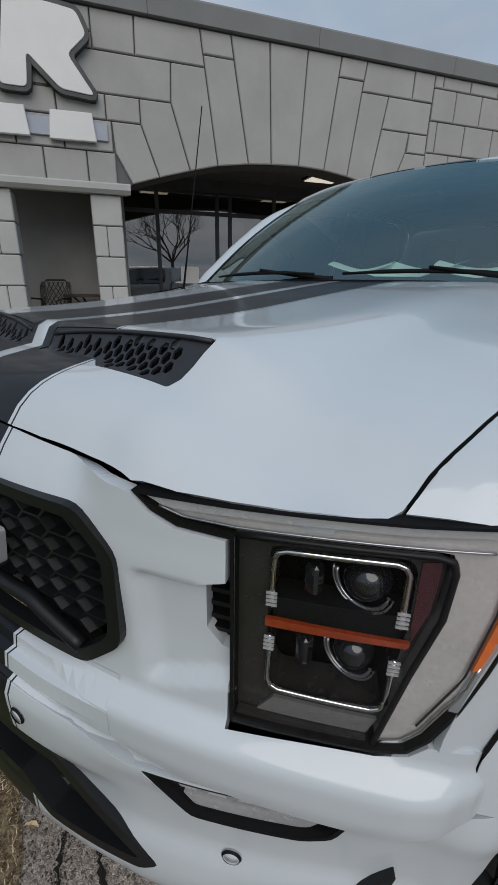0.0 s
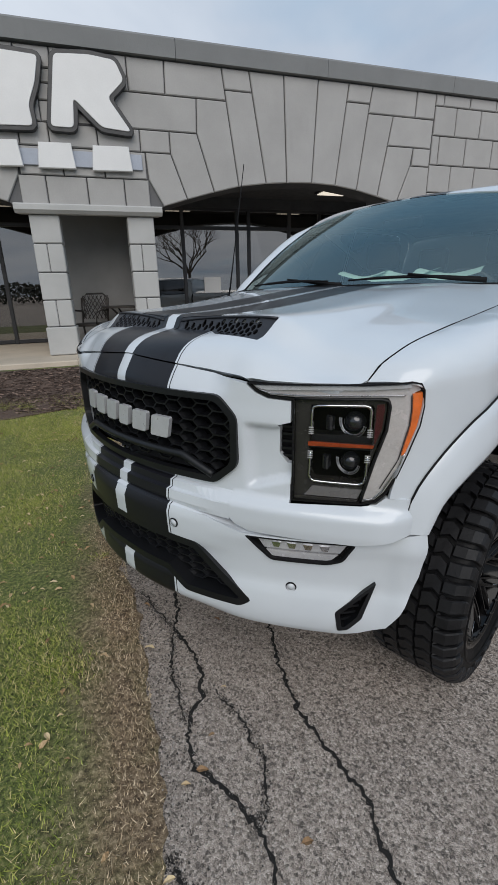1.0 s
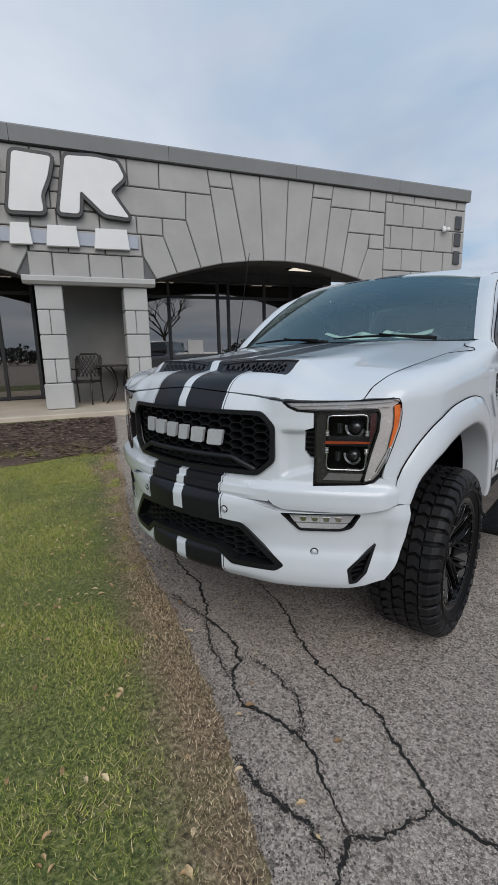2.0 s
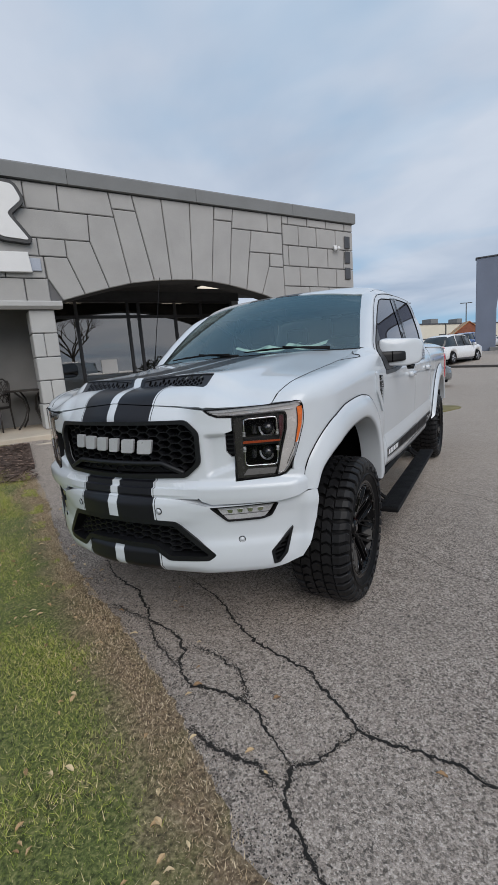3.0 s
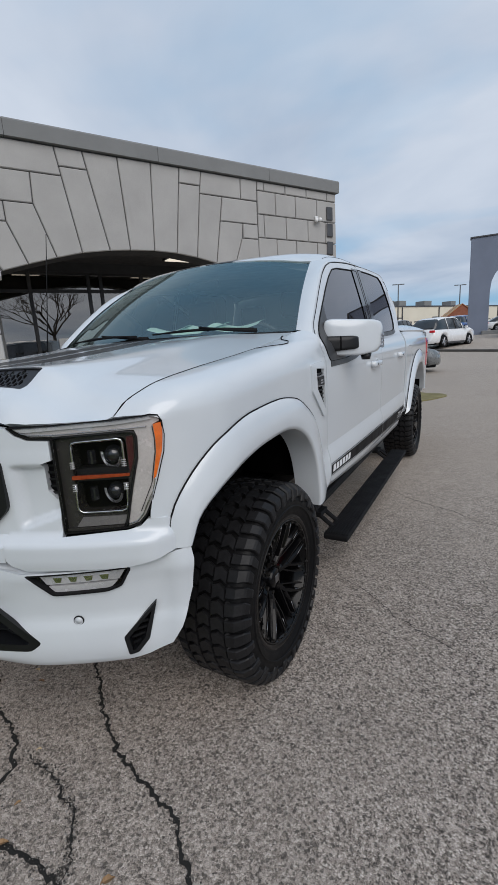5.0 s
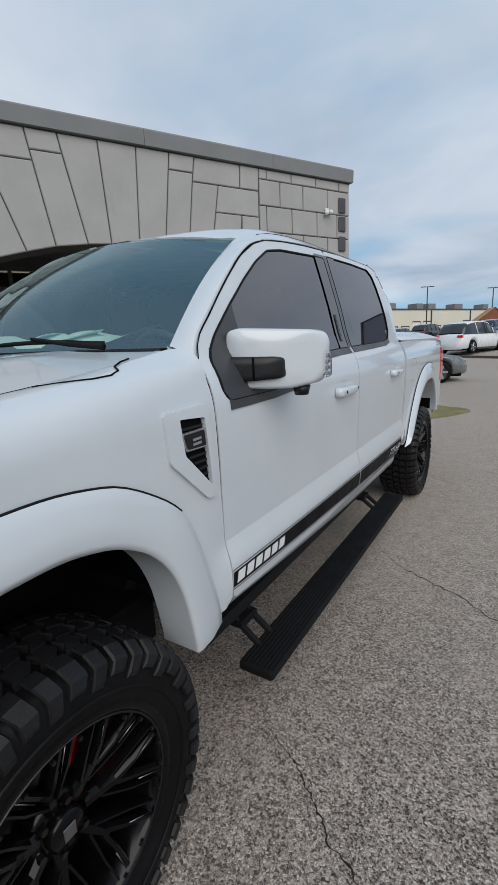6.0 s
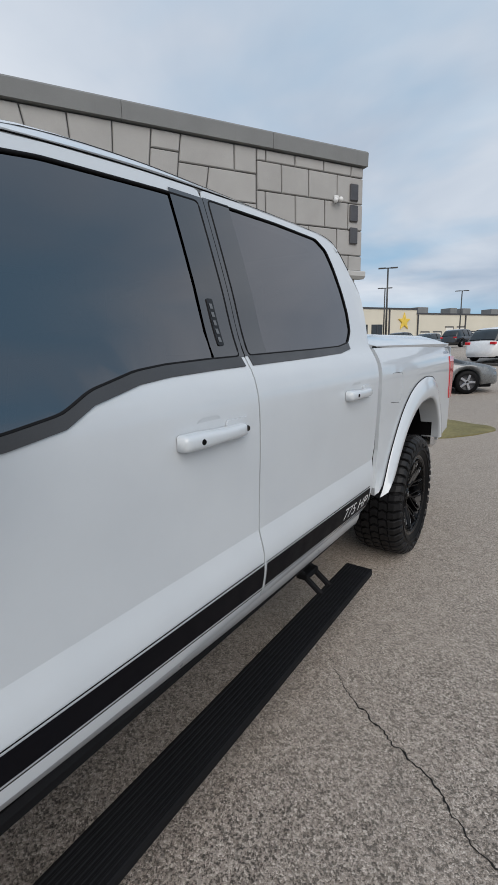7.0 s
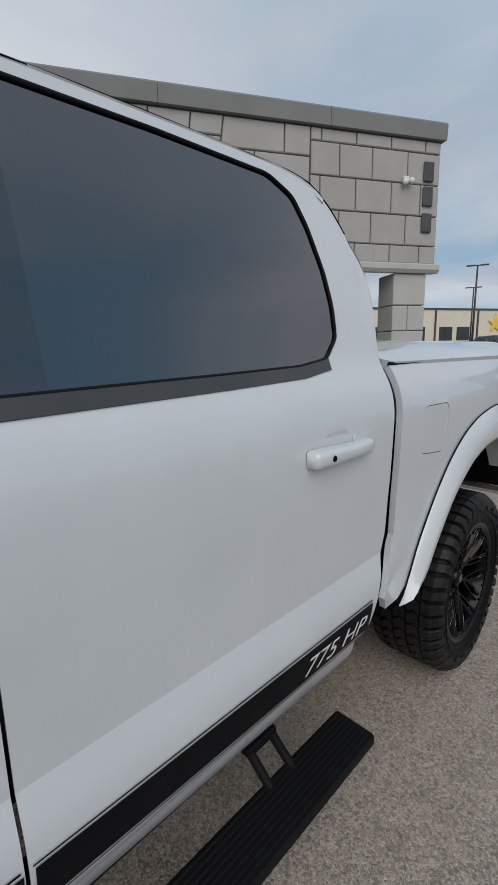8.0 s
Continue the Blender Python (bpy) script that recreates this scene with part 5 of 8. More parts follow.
for s in (1, -1):
    FEN = [(y, shoulder(y) + OVER) for y in (-0.556, -0.50, -0.45, -0.40, -0.3, -0.2, -0.1, 0, 0.1, 0.2, 0.3, 0.4, 0.5, 0.54)]
    FEN += [(0.55, shoulder(0.55) + 0.05), (0.556, shoulder(0.556)), (0.562, 1.15), (0.580, 0.85), (0.586, 0.66), (0.56, 0.632), (0.46, 0.632)]
    FEN += [(y, z) for y, z in reversed([((a + c) / 2, (b + d) / 2) for (a, b), (c, d) in zip(OUT_F, IN_F)][1:-1])]
    FEN += [(-0.556, 0.815), (-0.566, 0.893), (-0.602, 0.904), (-0.592, 0.965), (-0.579, 1.028), (-0.562, 1.10), (-0.557, 1.149), (-0.556, shoulder(-0.556)), (-0.556, shoulder(-0.556) + 0.05)]
    cut = [(0.402, 1.254), (0.500, 1.246), (0.519, 1.050), (0.414, 1.158)]
    fen = panel("front_fender", list(reversed(FEN)), (lambda y, v, s=s: (lambda p: (s * p[0], p[1], p[2]))(fender_map(y, v))), M_PAINT, truck, 0.022, [rounded(cut, 0.006, 2)], 0.012, s < 0)
    ring = rounded([(0.348, 1.275), (0.520, 1.282), (0.534, 1.016), (0.500, 1.016), (0.358, 1.150)], 0.012, 3)
    smap = lambda d, s=s: (lambda y, z: (s * (side_x(y, z) + d), y, z))
    vt = panel("fender_vent", ring, smap(0.010), M_PAINT, truck, 0.02, [rounded(cut, 0.006, 2)], 0.012, s < 0, "white fender vent surround with black grille")
    panel("vent_panel", inset(cut, -0.003), smap(-0.004), M_VOID, vt, 0.02, (), 0.0, s < 0)
    for k in range(9):
        z0 = 1.066 + k * 0.0195
        y0 = max(0.414 + (1.158 - z0) * 0.97, 0.414 - (z0 - 1.158) * 0.125) + 0.006
        panel("vent_slat", [(y0 + 0.004, z0), (0.512 - 0.09 * (z0 - 1.06), z0), (0.512 - 0.09 * (z0 - 1.06), z0 + 0.007), (y0, z0 + 0.007)], smap(0.003), M_BLACK, vt, 0.03, (), 0.006, s < 0)
    panel("badge", rounded([(0.404, 1.217), (0.497, 1.219), (0.502, 1.167), (0.415, 1.169)], 0.006, 2), smap(0.011), M_SATIN, vt, 0.02, (), 0.008, s < 0, "dark badge in a silver frame")
    panel("badge_field", rounded([(0.411, 1.2125), (0.490, 1.2145), (0.494, 1.1715), (0.421, 1.1735)], 0.004, 2), smap(0.0135), M_BLACK, vt, 0.02, (), 0.0, s < 0)
    for k in range(2):
        z0 = 1.192 - 0.012 * k
        panel("badge_bar", [(0.440, z0), (0.474, z0 + 0.001), (0.474, z0 + 0.008), (0.440, z0 + 0.007)], smap(0.0148), M_SATIN, vt, 0.02, (), 0.0, s < 0)
    flare(OUT_F, IN_F, s, 0.030)
    flare(OUT_R, IN_R, s, 0.038)

# cab: doors, pillars, glass, roof
FRONT_DOOR = [(0.592, 0.652), (1.20, 0.622), (1.826, 0.597), (1.830, 1.0), (1.830, 1.40), (1.827, 1.70), (1.825, 1.8795), (1.608, 1.867), (1.36, 1.845), (1.19, 1.822), (1.09, 1.793), (0.97, 1.733), (0.859, 1.656), (0.765, 1.585), (0.683, 1.516), (0.600, 1.452), (0.566, 1.39), (0.566, 1.25), (0.582, 0.90)]
REAR_DOOR = [(1.832, 0.597), (2.73, 0.582), (2.800, 0.630), (2.835, 0.75), (2.885, 0.90), (2.892, 1.20), (2.915, 1.40), (2.918, 1.52), (2.908, 1.65), (2.875, 1.77), (2.822, 1.84), (2.750, 1.890), (2.64, 1.902), (2.2, 1.896), (1.831, 1.8805), (1.833, 1.70), (1.836, 1.40), (1.836, 1.0)]
DLO_F = [(0.640, 1.268), (0.90, 1.270), (1.087, 1.283), (1.20, 1.302), (1.27, 1.338), (1.40, 1.369), (1.50, 1.379), (1.66, 1.386), (1.812, 1.390), (1.809, 1.70), (1.807, 1.843), (1.66, 1.836), (1.313, 1.810), (1.187, 1.789), (1.065, 1.731), (0.941, 1.655), (0.807, 1.562), (0.68, 1.464), (0.634, 1.420), (0.612, 1.38), (0.612, 1.30)]
DLO_R = [(1.852, 1.391), (2.30, 1.402), (2.54, 1.410), (2.655, 1.426), (2.718, 1.480), (2.727, 1.56), (2.722, 1.655), (2.695, 1.765), (2.660, 1.838), (2.58, 1.874), (2.255, 1.872), (1.850, 1.858), (1.851, 1.70)]
smap_x = lambda s, d: (lambda y, z: (s * (side_x(y, z) + d), y, z))


def handle(parent, y0, s, z0, lock):
    """A broad rounded bar handle, standing over a shallow cup, with a button and, on the front door, a key lock."""
    bm = bmesh.new()
    n, k_ = 26, 10
    prof = pchip([0, 0.04, 0.30, 0.60, 0.85, 0.95, 1.0], [0.030, 0.036, 0.038, 0.036, 0.030, 0.024, 0.012])
    rings = []
    for k in range(n + 1):
        t = k / n
        y, z = y0 + 0.275 * t, z0 - 0.005 * t
        w = 0.0215 - 0.003 * smooth01((t - 0.25) / 0.3)
        if t > 0.94:
            w *= math.sqrt(max(0.1, 1 - ((t - 0.94) / 0.062) ** 2))
        if t < 0.04:
            w *= 0.82 + 0.18 * t / 0.04
        out, x = prof(t), side_x(y, z)
        ring = []
        for q in range(k_):
            u = math.pi * (q / (k_ - 1)) - math.pi / 2
            cx, cz = math.copysign(abs(math.cos(u)) ** 0.5, math.cos(u)), math.copysign(abs(math.sin(u)) ** 0.6, math.sin(u))
            ring.append(bm.verts.new((s * (x + 0.002 + (out - 0.002) * max(cx, 0)), y, z + w * cz)))
        rings.append(ring)
    for p, q in zip(rings, rings[1:]):
        for k in range(k_ - 1):
            bm.faces.new((p[k], p[k + 1], q[k + 1], q[k]))
    bm.faces.new(rings[0])
    bm.faces.new(list(reversed(rings[-1])))
    bmesh.ops.recalc_face_normals(bm, faces=bm.faces)
    h = part("door_handle", bm, M_PAINT, parent, "body-coloured bar handle", True)
    cup = rounded([(y0 + 0.055, z0 + 0.018), (y0 + 0.185, z0 + 0.018), (y0 + 0.165, z0 + 0.050), (y0 + 0.085, z0 + 0.050)], 0.02, 5)
    panel("handle_cup", cup, lambda y, z: (s * (side_x(y, z) + 0.0022 - 0.004 * smooth01((z0 + 0.050 - z) / 0.02)), y, z), M_PAINT, h, 0.012, (), 0.0, s < 0)
    plate = rounded([(y0 + 0.190, z0 - 0.022), (y0 + 0.290, z0 - 0.022), (y0 + 0.292, z0 + 0.030), (y0 + 0.190, z0 + 0.030)], 0.010, 4)
    panel("handle_plate", plate, smap_x(s, 0.007), M_PAINT, h, 0.02, (), 0.006, s < 0)
    marks = [("touch_button", 0.058, 0.008)] + ([("key_lock", 0.262, 0.009)] if lock else [])
    for nm, dy, r in marks:
        y, z = y0 + dy, z0 - 0.001
        x = side_x(y, z) + prof(dy / 0.275) + 0.0005
        bm = bmesh.new()
        bmesh.ops.create_cone(bm, cap_ends=True, segments=16, radius1=r, radius2=r * 0.8, depth=0.003, matrix=Matrix.Translation((s * x, y, z)) @ Matrix.Rotation(math.pi / 2, 4, "Y"))
        part(nm, bm, M_VOID if nm == "touch_button" else M_STEEL, h)


def creased(name, out, fmap, step, holes, flip):
    """A door skin with a sharp crease along its lower third."""
    zc = 0.845

    def clip(poly, keep):
        res = []
        for a, b in zip(poly, poly[1:] + poly[:1]):
            if keep(a[1]):
                res.append(a)
            if keep(a[1]) != keep(b[1]):
                t = (zc - a[1]) / (b[1] - a[1])
                res.append((a[0] + (b[0] - a[0]) * t, zc))
        return res
    v1, f1, s1 = patch(clip(out, lambda z: z >= zc), fmap, step, holes, 0.004, flip)
    v2, f2, s2 = patch(clip(out, lambda z: z < zc), fmap, step, (), 0.004, flip)
    n = len(v1)
    g2 = [tuple(i + n for i in f) for f in f2]
    return mesh(name, v1 + v2, f1[:s1] + g2[:s2] + f1[s1:] + g2[s2:], M_PAINT, truck, "", True, s1 + s2)


for s in (1, -1):
    fl = s < 0
    for nm, out, dlo in (("front_door", FRONT_DOOR, DLO_F), ("rear_door", REAR_DOOR, DLO_R)):
        d = creased(nm, rounded(out, 0.02, 2), smap_x(s, 0.0), 0.028, [rounded(dlo, 0.02, 3)], fl)
        o = rounded(dlo, 0.02, 3)
        ring = dense(inset(o, 0.004), 0.03)
        tube("window_trim", [(s * (side_x(y, z) + 0.001), y, z) for y, z in ring + ring[:1]], 0.004, M_DULL, d, 6, "black rubber window seal")
        panel("window_glass", rounded(inset(dlo, 0.006), 0.02, 3), smap_x(s, -0.002), M_TINT, d, 0.07, (), 0.0, fl, "dark tinted side glass")
        handle(d, 1.475 if nm == "front_door" else 2.482, s, 1.196 if nm == "front_door" else 1.207, nm == "front_door")
        lower = [(y, z) for y, z in dlo if z < 1.44 and (y < 1.825 if nm == "front_door" else y < 2.70)]
        lower = sorted(lower)[2 if nm == "front_door" else 0:]
        belt = [(y, z + 0.004) for y, z in lower] + [(y, z - 0.024) for y, z in reversed(lower)]
        panel("belt_trim", belt, smap_x(s, 0.004), M_SAIL, d, 0.02, (), 0.004, fl, "dull black belt moulding")
        # black stripe between two pinstripes: y, lower and upper height at either end
        (lo, l0, l1), (hi, h0, h1) = ((0.586, 0.695, 0.745), (1.822, 0.648, 0.729)) if nm == "front_door" else ((1.838, 0.647, 0.728), (2.790, 0.626, 0.718))
        panel("stripe", [(lo, l0), (hi, h0), (hi + 0.003, h1), (lo + 0.003, l1)], smap_x(s, 0.0025), M_VINYL, d, 0.04, (), 0.0, fl, "black rocker stripe")
        panel("pinstripe", [(lo, l0 - 0.008), (hi, h0 - 0.010), (hi, h0 - 0.006), (lo, l0 - 0.005)], smap_x(s, 0.0025), M_VINYL, d, 0.04, (), 0.0, fl)
        panel("pinstripe", [(lo, l1 + 0.005), (hi, h1 + 0.006), (hi, h1 + 0.010), (lo, l1 + 0.008)], smap_x(s, 0.0025), M_VINYL, d, 0.04, (), 0.0, fl)
        if nm == "front_door":
            for k in range(6):
                y0 = 0.602 + 0.054 * k
                z0 = 0.704 - 0.0075 * k / 5
                panel("plain_bar", [(y0, z0), (y0 + 0.042, z0), (y0 + 0.052, z0 + 0.035), (y0 + 0.010, z0 + 0.035)], smap_x(s, 0.004), M_LETTER, d, 0.03, (), 0.0, fl)
            panel("pillar_cover", [(1.690, 1.390), (1.8315, 1.393), (1.8315, 1.70), (1.829, 1.855), (1.688, 1.849), (1.690, 1.70)], smap_x(s, 0.003), M_GLOSS, d, 0.02, (), 0.0, fl)
        else:
            panel("pillar_cover", [(1.8345, 1.394), (1.960, 1.397), (1.962, 1.70), (1.958, 1.864), (1.832, 1.858), (1.8345, 1.70)], smap_x(s, 0.003), M_GLOSS, d, 0.02, (), 0.0, fl)
    # black tube laid in the door seam as its shade
    tube("pillar_gap", [(s * (side_x(y, z) - 0.001), y, z) for y, z in [(1.833 - 0.003 * max(0, k - 6) / 6, 1.392 + 0.0385 * k) for k in range(13)]], 0.0042, M_VOID, truck, 6)
    kp = panel("keypad", rounded([(1.724, 1.426), (1.750, 1.426), (1.746, 1.556), (1.720, 1.556)], 0.006, 3), smap_x(s, 0.006), M_BLACK, truck, 0.03, (), 0.003, fl)
    for k in range(5):
        y0, z0 = 1.730 - 0.0007 * k, 1.436 + 0.023 * k
        panel("key", [(y0, z0), (y0 + 0.012, z0), (y0 + 0.010, z0 + 0.014), (y0 - 0.002, z0 + 0.014)], smap_x(s, 0.0075), M_GREY, kp, 0.03, (), 0.0, fl)
    # rocker below the doors, along their sloping lower edge
    sill_line = pchip([0.50, 1.20, 1.83, 2.76], [0.656, 0.620, 0.594, 0.579])
    v, f = [], []
    sec = [(-0.030, 0.006), (-0.033, -0.010), (-0.036, -0.024), (-0.046, -0.050), (-0.066, -0.066), (-0.20, -0.085)]
    for k in range(31):
        y = 0.50 + 2.26 * k / 30
        for dx, z in sec:
            v.append((s * (half_width(y) + dx), y, sill_line(y) + z))
    for k in range(30):
        for j in range(5):
            q = (k * 6 + j, k * 6 + j + 1, k * 6 + 7 + j, k * 6 + 6 + j)
            f.append(q if s < 0 else tuple(reversed(q)))
    mesh("rocker", v, f, M_ROCKER, truck, "grey painted rocker panel", True)
    box("sill_guard", (min(s * 0.80, s * 0.922), 0.52, 0.490), (max(s * 0.80, s * 0.922), 2.74, 0.535), M_DULL, truck, 0.012)

# windscreen: ruled between a bowed base and a bowed top
ws_base = lambda u: Vector((0.838 * u, 0.47 + 0.10 * u * u + 0.0 * u, 1.442 - 0.012 * u * u))
ws_top = lambda u: Vector((0.712 * u, 1.035 + 0.115 * u * u, 1.893 - 0.055 * u * u))


def ws_map(u, t):
    p = ws_base(u) * (1 - t) + ws_top(u) * t
    p += Vector((0, -0.03, 0.03)) * math.sin(math.pi * t) * (1 - 0.4 * u * u)
    return tuple(p)


wsh = panel("windscreen", [(-1, 0), (1, 0), (1, 1), (-1, 1)], ws_map, M_WINDSHIELD, truck, 0.06, (), 0.0, False, "tinted curved windscreen")
o = [(-1.0, 0), (1.0, 0), (1.0, 1), (-1.0, 1)]
panel("shade_band", o, lambda u, t: tuple(Vector(ws_map(u, t)) + Vector((0, 0.004, -0.004))), M_DULL, wsh, 0.06, [rounded([(-0.985, 0.03), (0.985, 0.03), (0.985, 0.985), (-0.985, 0.985)], 0.03, 3)])
# A pillars between windscreen and door edge
for s in (1, -1):
    n, w = 24, 5
    edge_d = [(0.562, 1.388), (0.596, 1.443), (0.683, 1.518), (0.765, 1.587), (0.859, 1.658), (0.97, 1.735), (1.09, 1.795), (1.195, 1.823)]
    de = resample(edge_d, n)
    v, f = [], []
    for k in range(n + 1):
        a = Vector(ws_map(s * 1.0, k / n)) + Vector((-s * 0.004, -0.004, 0.005))
        y, z = de[k]
        b = Vector((s * (side_x(y, z) + 0.0), y - 0.004, z + 0.004))
        for j in range(w + 1):
            t = j / w
            p = a.lerp(b, t) + Vector((s * 0.35, -0.5, 0.6)) * 0.010 * math.sin(math.pi * t)
            v.append(tuple(p))
        v.append(tuple(b + Vector((-s * 0.02, 0.004, -0.004))))
    for k in range(n):
        for j in range(w + 1):
            q = (k * (w + 2) + j, k * (w + 2) + j + 1, (k + 1) * (w + 2) + j + 1, (k + 1) * (w + 2) + j)
            f.append(q if s > 0 else tuple(reversed(q)))
    mesh("front_pillar", v, f, M_PAINT, truck, "", True)
    # cowl side between bonnet, pillar and door
    v = [(s * gap_x(0.54), 0.54, gap_z(0.54)), (s * side_x(0.56, 1.33), 0.558, 1.33), (s * side_x(0.56, 1.40), 0.558, 1.402), (s * 0.815, 0.575, 1.436), (s * 0.905, 0.55, 1.392)]
    mesh("cowl_corner", v, [(0, 1, 4), (0, 4, 3), (4, 1, 2), (4, 2, 3)], M_PAINT, truck, "", True)

roof_rise = pchip([1.0, 1.3, 1.8, 2.4, 2.70, 2.80], [1.925, 1.942, 1.956, 1.953, 1.926, 1.900])


def front_y(u):
    return 1.042 + 0.115 * u * u + 0.03 * max(0, abs(u) - 0.85) / 0.15


def roof_map(u, y):
    """u from -1 to 1 across the roof, ending over the doors' top edge."""
    e = abs(u)
    edge_z = pchip([1.0, 1.2, 1.3, 1.73, 2.2, 2.6, 2.70, 2.79, 2.84], [1.750, 1.823, 1.837, 1.876, 1.889, 1.897, 1.890, 1.860, 1.80])(y)
    xe = side_x(y, edge_z)
    z = roof_rise(y) if y < 2.8 else 1.905 - (y - 2.8) * 0.8
    edge_z += 0.008
    zf = 1.897 - 0.055 * (u / 0.88) ** 2
    z = zf + (z - zf) * (1 - math.exp(-max(y - front_y(u), 0) / 0.10))
    zz = edge_z + (z - edge_z) * (1 - e ** 8) + 0.005 * math.exp(-((e - 0.88) / 0.05) ** 2)
    return (u * xe, y, zz)


fy = lambda u: 1.042 + 0.115 * u * u + 0.03 * max(0, abs(u) - 0.85) / 0.15
ROOF = [(u / 10, fy(u / 10)) for u in range(-10, 11)] + [(1, 2.0), (1, 2.6), (1.0, 2.80), (0.95, 2.85), (0, 2.87), (-0.95, 2.85), (-1.0, 2.80), (-1, 2.6), (-1, 2.0)]
roof = panel("cab_roof", ROOF, roof_map, M_STRIPED, truck, 0.032, (), 0.015)
for s in (1, -1):
    tube("roof_ditch", [(s * abs(roof_map(0.93, 1.16 + 1.6 * k / 20)[0]), 1.16 + 1.6 * k / 20, roof_map(0.93, 1.16 + 1.6 * k / 20)[2] - 0.0015) for k in range(21)], 0.003, M_DULL, roof, 6)
seam_line = [(0.57, 1.395), (0.596, 1.443), (0.683, 1.518), (0.765, 1.587), (0.859, 1.658), (0.97, 1.735), (1.09, 1.795), (1.19, 1.8235), (1.36, 1.8465), (1.608, 1.8685), (1.802, 1.8805), (2.2, 1.8975), (2.64, 1.9035), (2.750, 1.8915), (2.822, 1.842), (2.872, 1.775)]
for s in (1, -1):
    tube("roof_seam", [(s * (side_x(y, z) + 0.0002), y, z + 0.001) for y, z in resample(seam_line, 60)], 0.0018, M_VOID, roof, 6)
# back of the cab
panel("cab_back", [(-0.9, 0.66), (0.9, 0.66), (0.925, 1.30), (0.88, 1.45), (0.76, 1.86), (0.6, 1.89), (-0.6, 1.89), (-0.76, 1.86), (-0.88, 1.45), (-0.925, 1.30)], lambda x, z: (x, 2.922 - 0.25 * max(0, z - 1.62), z), M_PAINT, truck, 0.1, (), 0.0, True)
for s in (1, -1):
    # rear corner of the cab between the door edge and the cab's back
    ed = resample([(2.73, 0.622), (2.835, 0.76), (2.890, 0.92), (2.896, 1.20), (2.919, 1.40), (2.922, 1.52), (2.912, 1.65), (2.879, 1.77), (2.826, 1.842), (2.765, 1.888)], 30)
    v, f = [], []
    for y, z in ed:
        v += [(s * (side_x(y, z) - 0.006), y + 0.003, z), (s * (side_x(y, z) - 0.030), y + 0.005, z), (s * (side_x(y, z) - 0.09), 2.925, z)]
    for k in range(30):
        for j in range(2):
            q = (k * 3 + j, k * 3 + 3 + j, k * 3 + 4 + j, k * 3 + 1 + j)
            f.append(q if s < 0 else tuple(reversed(q)))
    mesh("cab_corner", v, f, M_PAINT, truck, "", True)

# bed
for s in (1, -1):
    BED = [(2.938, 0.88), (2.900, 0.78), (2.872, 0.69), (2.90, 0.640), (2.99, 0.632)] + [((a + c) / 2, (b + d) / 2) for (a, b), (c, d) in zip(OUT_R, IN_R)][1:-1] + [(4.40, 0.66), (4.78, 0.70), (4.80, 1.20), (4.79, 1.40), (2.962, 1.402), (2.945, 1.2)]
    fuel = rounded([(3.090, 1.109), (3.283, 1.088), (3.318, 1.212), (3.302, 1.264), (3.102, 1.267)], 0.03, 4)
    bed = panel("bed_side", BED, smap_x(s, 0.0), M_PAINT, truck, 0.04, [fuel] if s > 0 else [], 0.02, s < 0)
    if s > 0:
        panel("fuel_door", rounded(inset([(3.090, 1.109), (3.283, 1.088), (3.318, 1.212), (3.302, 1.264), (3.102, 1.267)], 0.0025), 0.028, 4), smap_x(s, -0.001), M_PAINT, bed, 0.03, (), 0.01, False, "body-coloured fuel door")
    panel("tail_light", rounded([(4.73, 0.96), (4.825, 0.96), (4.83, 1.308), (4.665, 1.312)], 0.012, 2), smap_x(s, 0.006), M_REDLENS, truck, 0.03, (), 0.04, s < 0, "red tail light")
# solid near-black blocks in place of the shade between cab and bed
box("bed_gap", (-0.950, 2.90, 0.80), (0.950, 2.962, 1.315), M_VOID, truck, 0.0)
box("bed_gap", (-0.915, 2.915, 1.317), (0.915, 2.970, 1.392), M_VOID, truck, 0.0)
# black tube drawn as the shaded gap below the cover's lip
for s in (1, -1):
    tube("cover_seal", [(s * (side_x(y, 1.40) - 0.004), y, 1.406) for y in [2.965 + 1.82 * k / 16 for k in range(17)]], 0.006, M_DULL, truck, 6, "black line for the shade in the gap under the bed cover")
panel("tailgate", rounded([(-0.95, 0.68), (0.95, 0.68), (0.955, 1.39), (-0.955, 1.39)], 0.02, 2), lambda x, z: (x, 4.80 - 0.03 * (x / 0.95) ** 2, z), M_PAINT, truck, 0.1, (), 0.02, True)
box("rear_bumper", (-0.86, 4.78, 0.50), (0.86, 4.92, 0.66), M_CHROME, truck, 0.03)


def lid_map(x, y):
    e = min(abs(x) / 0.935, 1.0)
    c = smooth01((y - 2.93) / 0.08) * smooth01((4.80 - y) / 0.10)
    return (x, y, 1.412 + (0.068 * (1 - e ** 7) + 0.022 * (1 - e ** 2)) * (0.35 + 0.65 * c) + 0.006 * math.exp(-((abs(x) - 0.72) / 0.06) ** 2))


lid = panel("bed_cover", rounded([(-0.938, 2.962), (0.938, 2.962), (0.935, 4.795), (-0.935, 4.795)], 0.05, 4), lid_map, M_PAINT, truck, 0.04, (), 0.03, False, "white hard bed cover")

# lettering on the rear door's stripe


def text_mesh(body, shear=0.3):
    cu = bpy.data.curves.new("lettering", "FONT")
    cu.body, cu.shear, cu.size = body, shear, 1.0
    ob = new("lettering", cu)
    me = bpy.data.meshes.new_from_object(ob.evaluated_get(bpy.context.evaluated_depsgraph_get()))
    bpy.data.objects.remove(ob)
    return [tuple(v.co) for v in me.vertices], [tuple(p.vertices) for p in me.polygons]


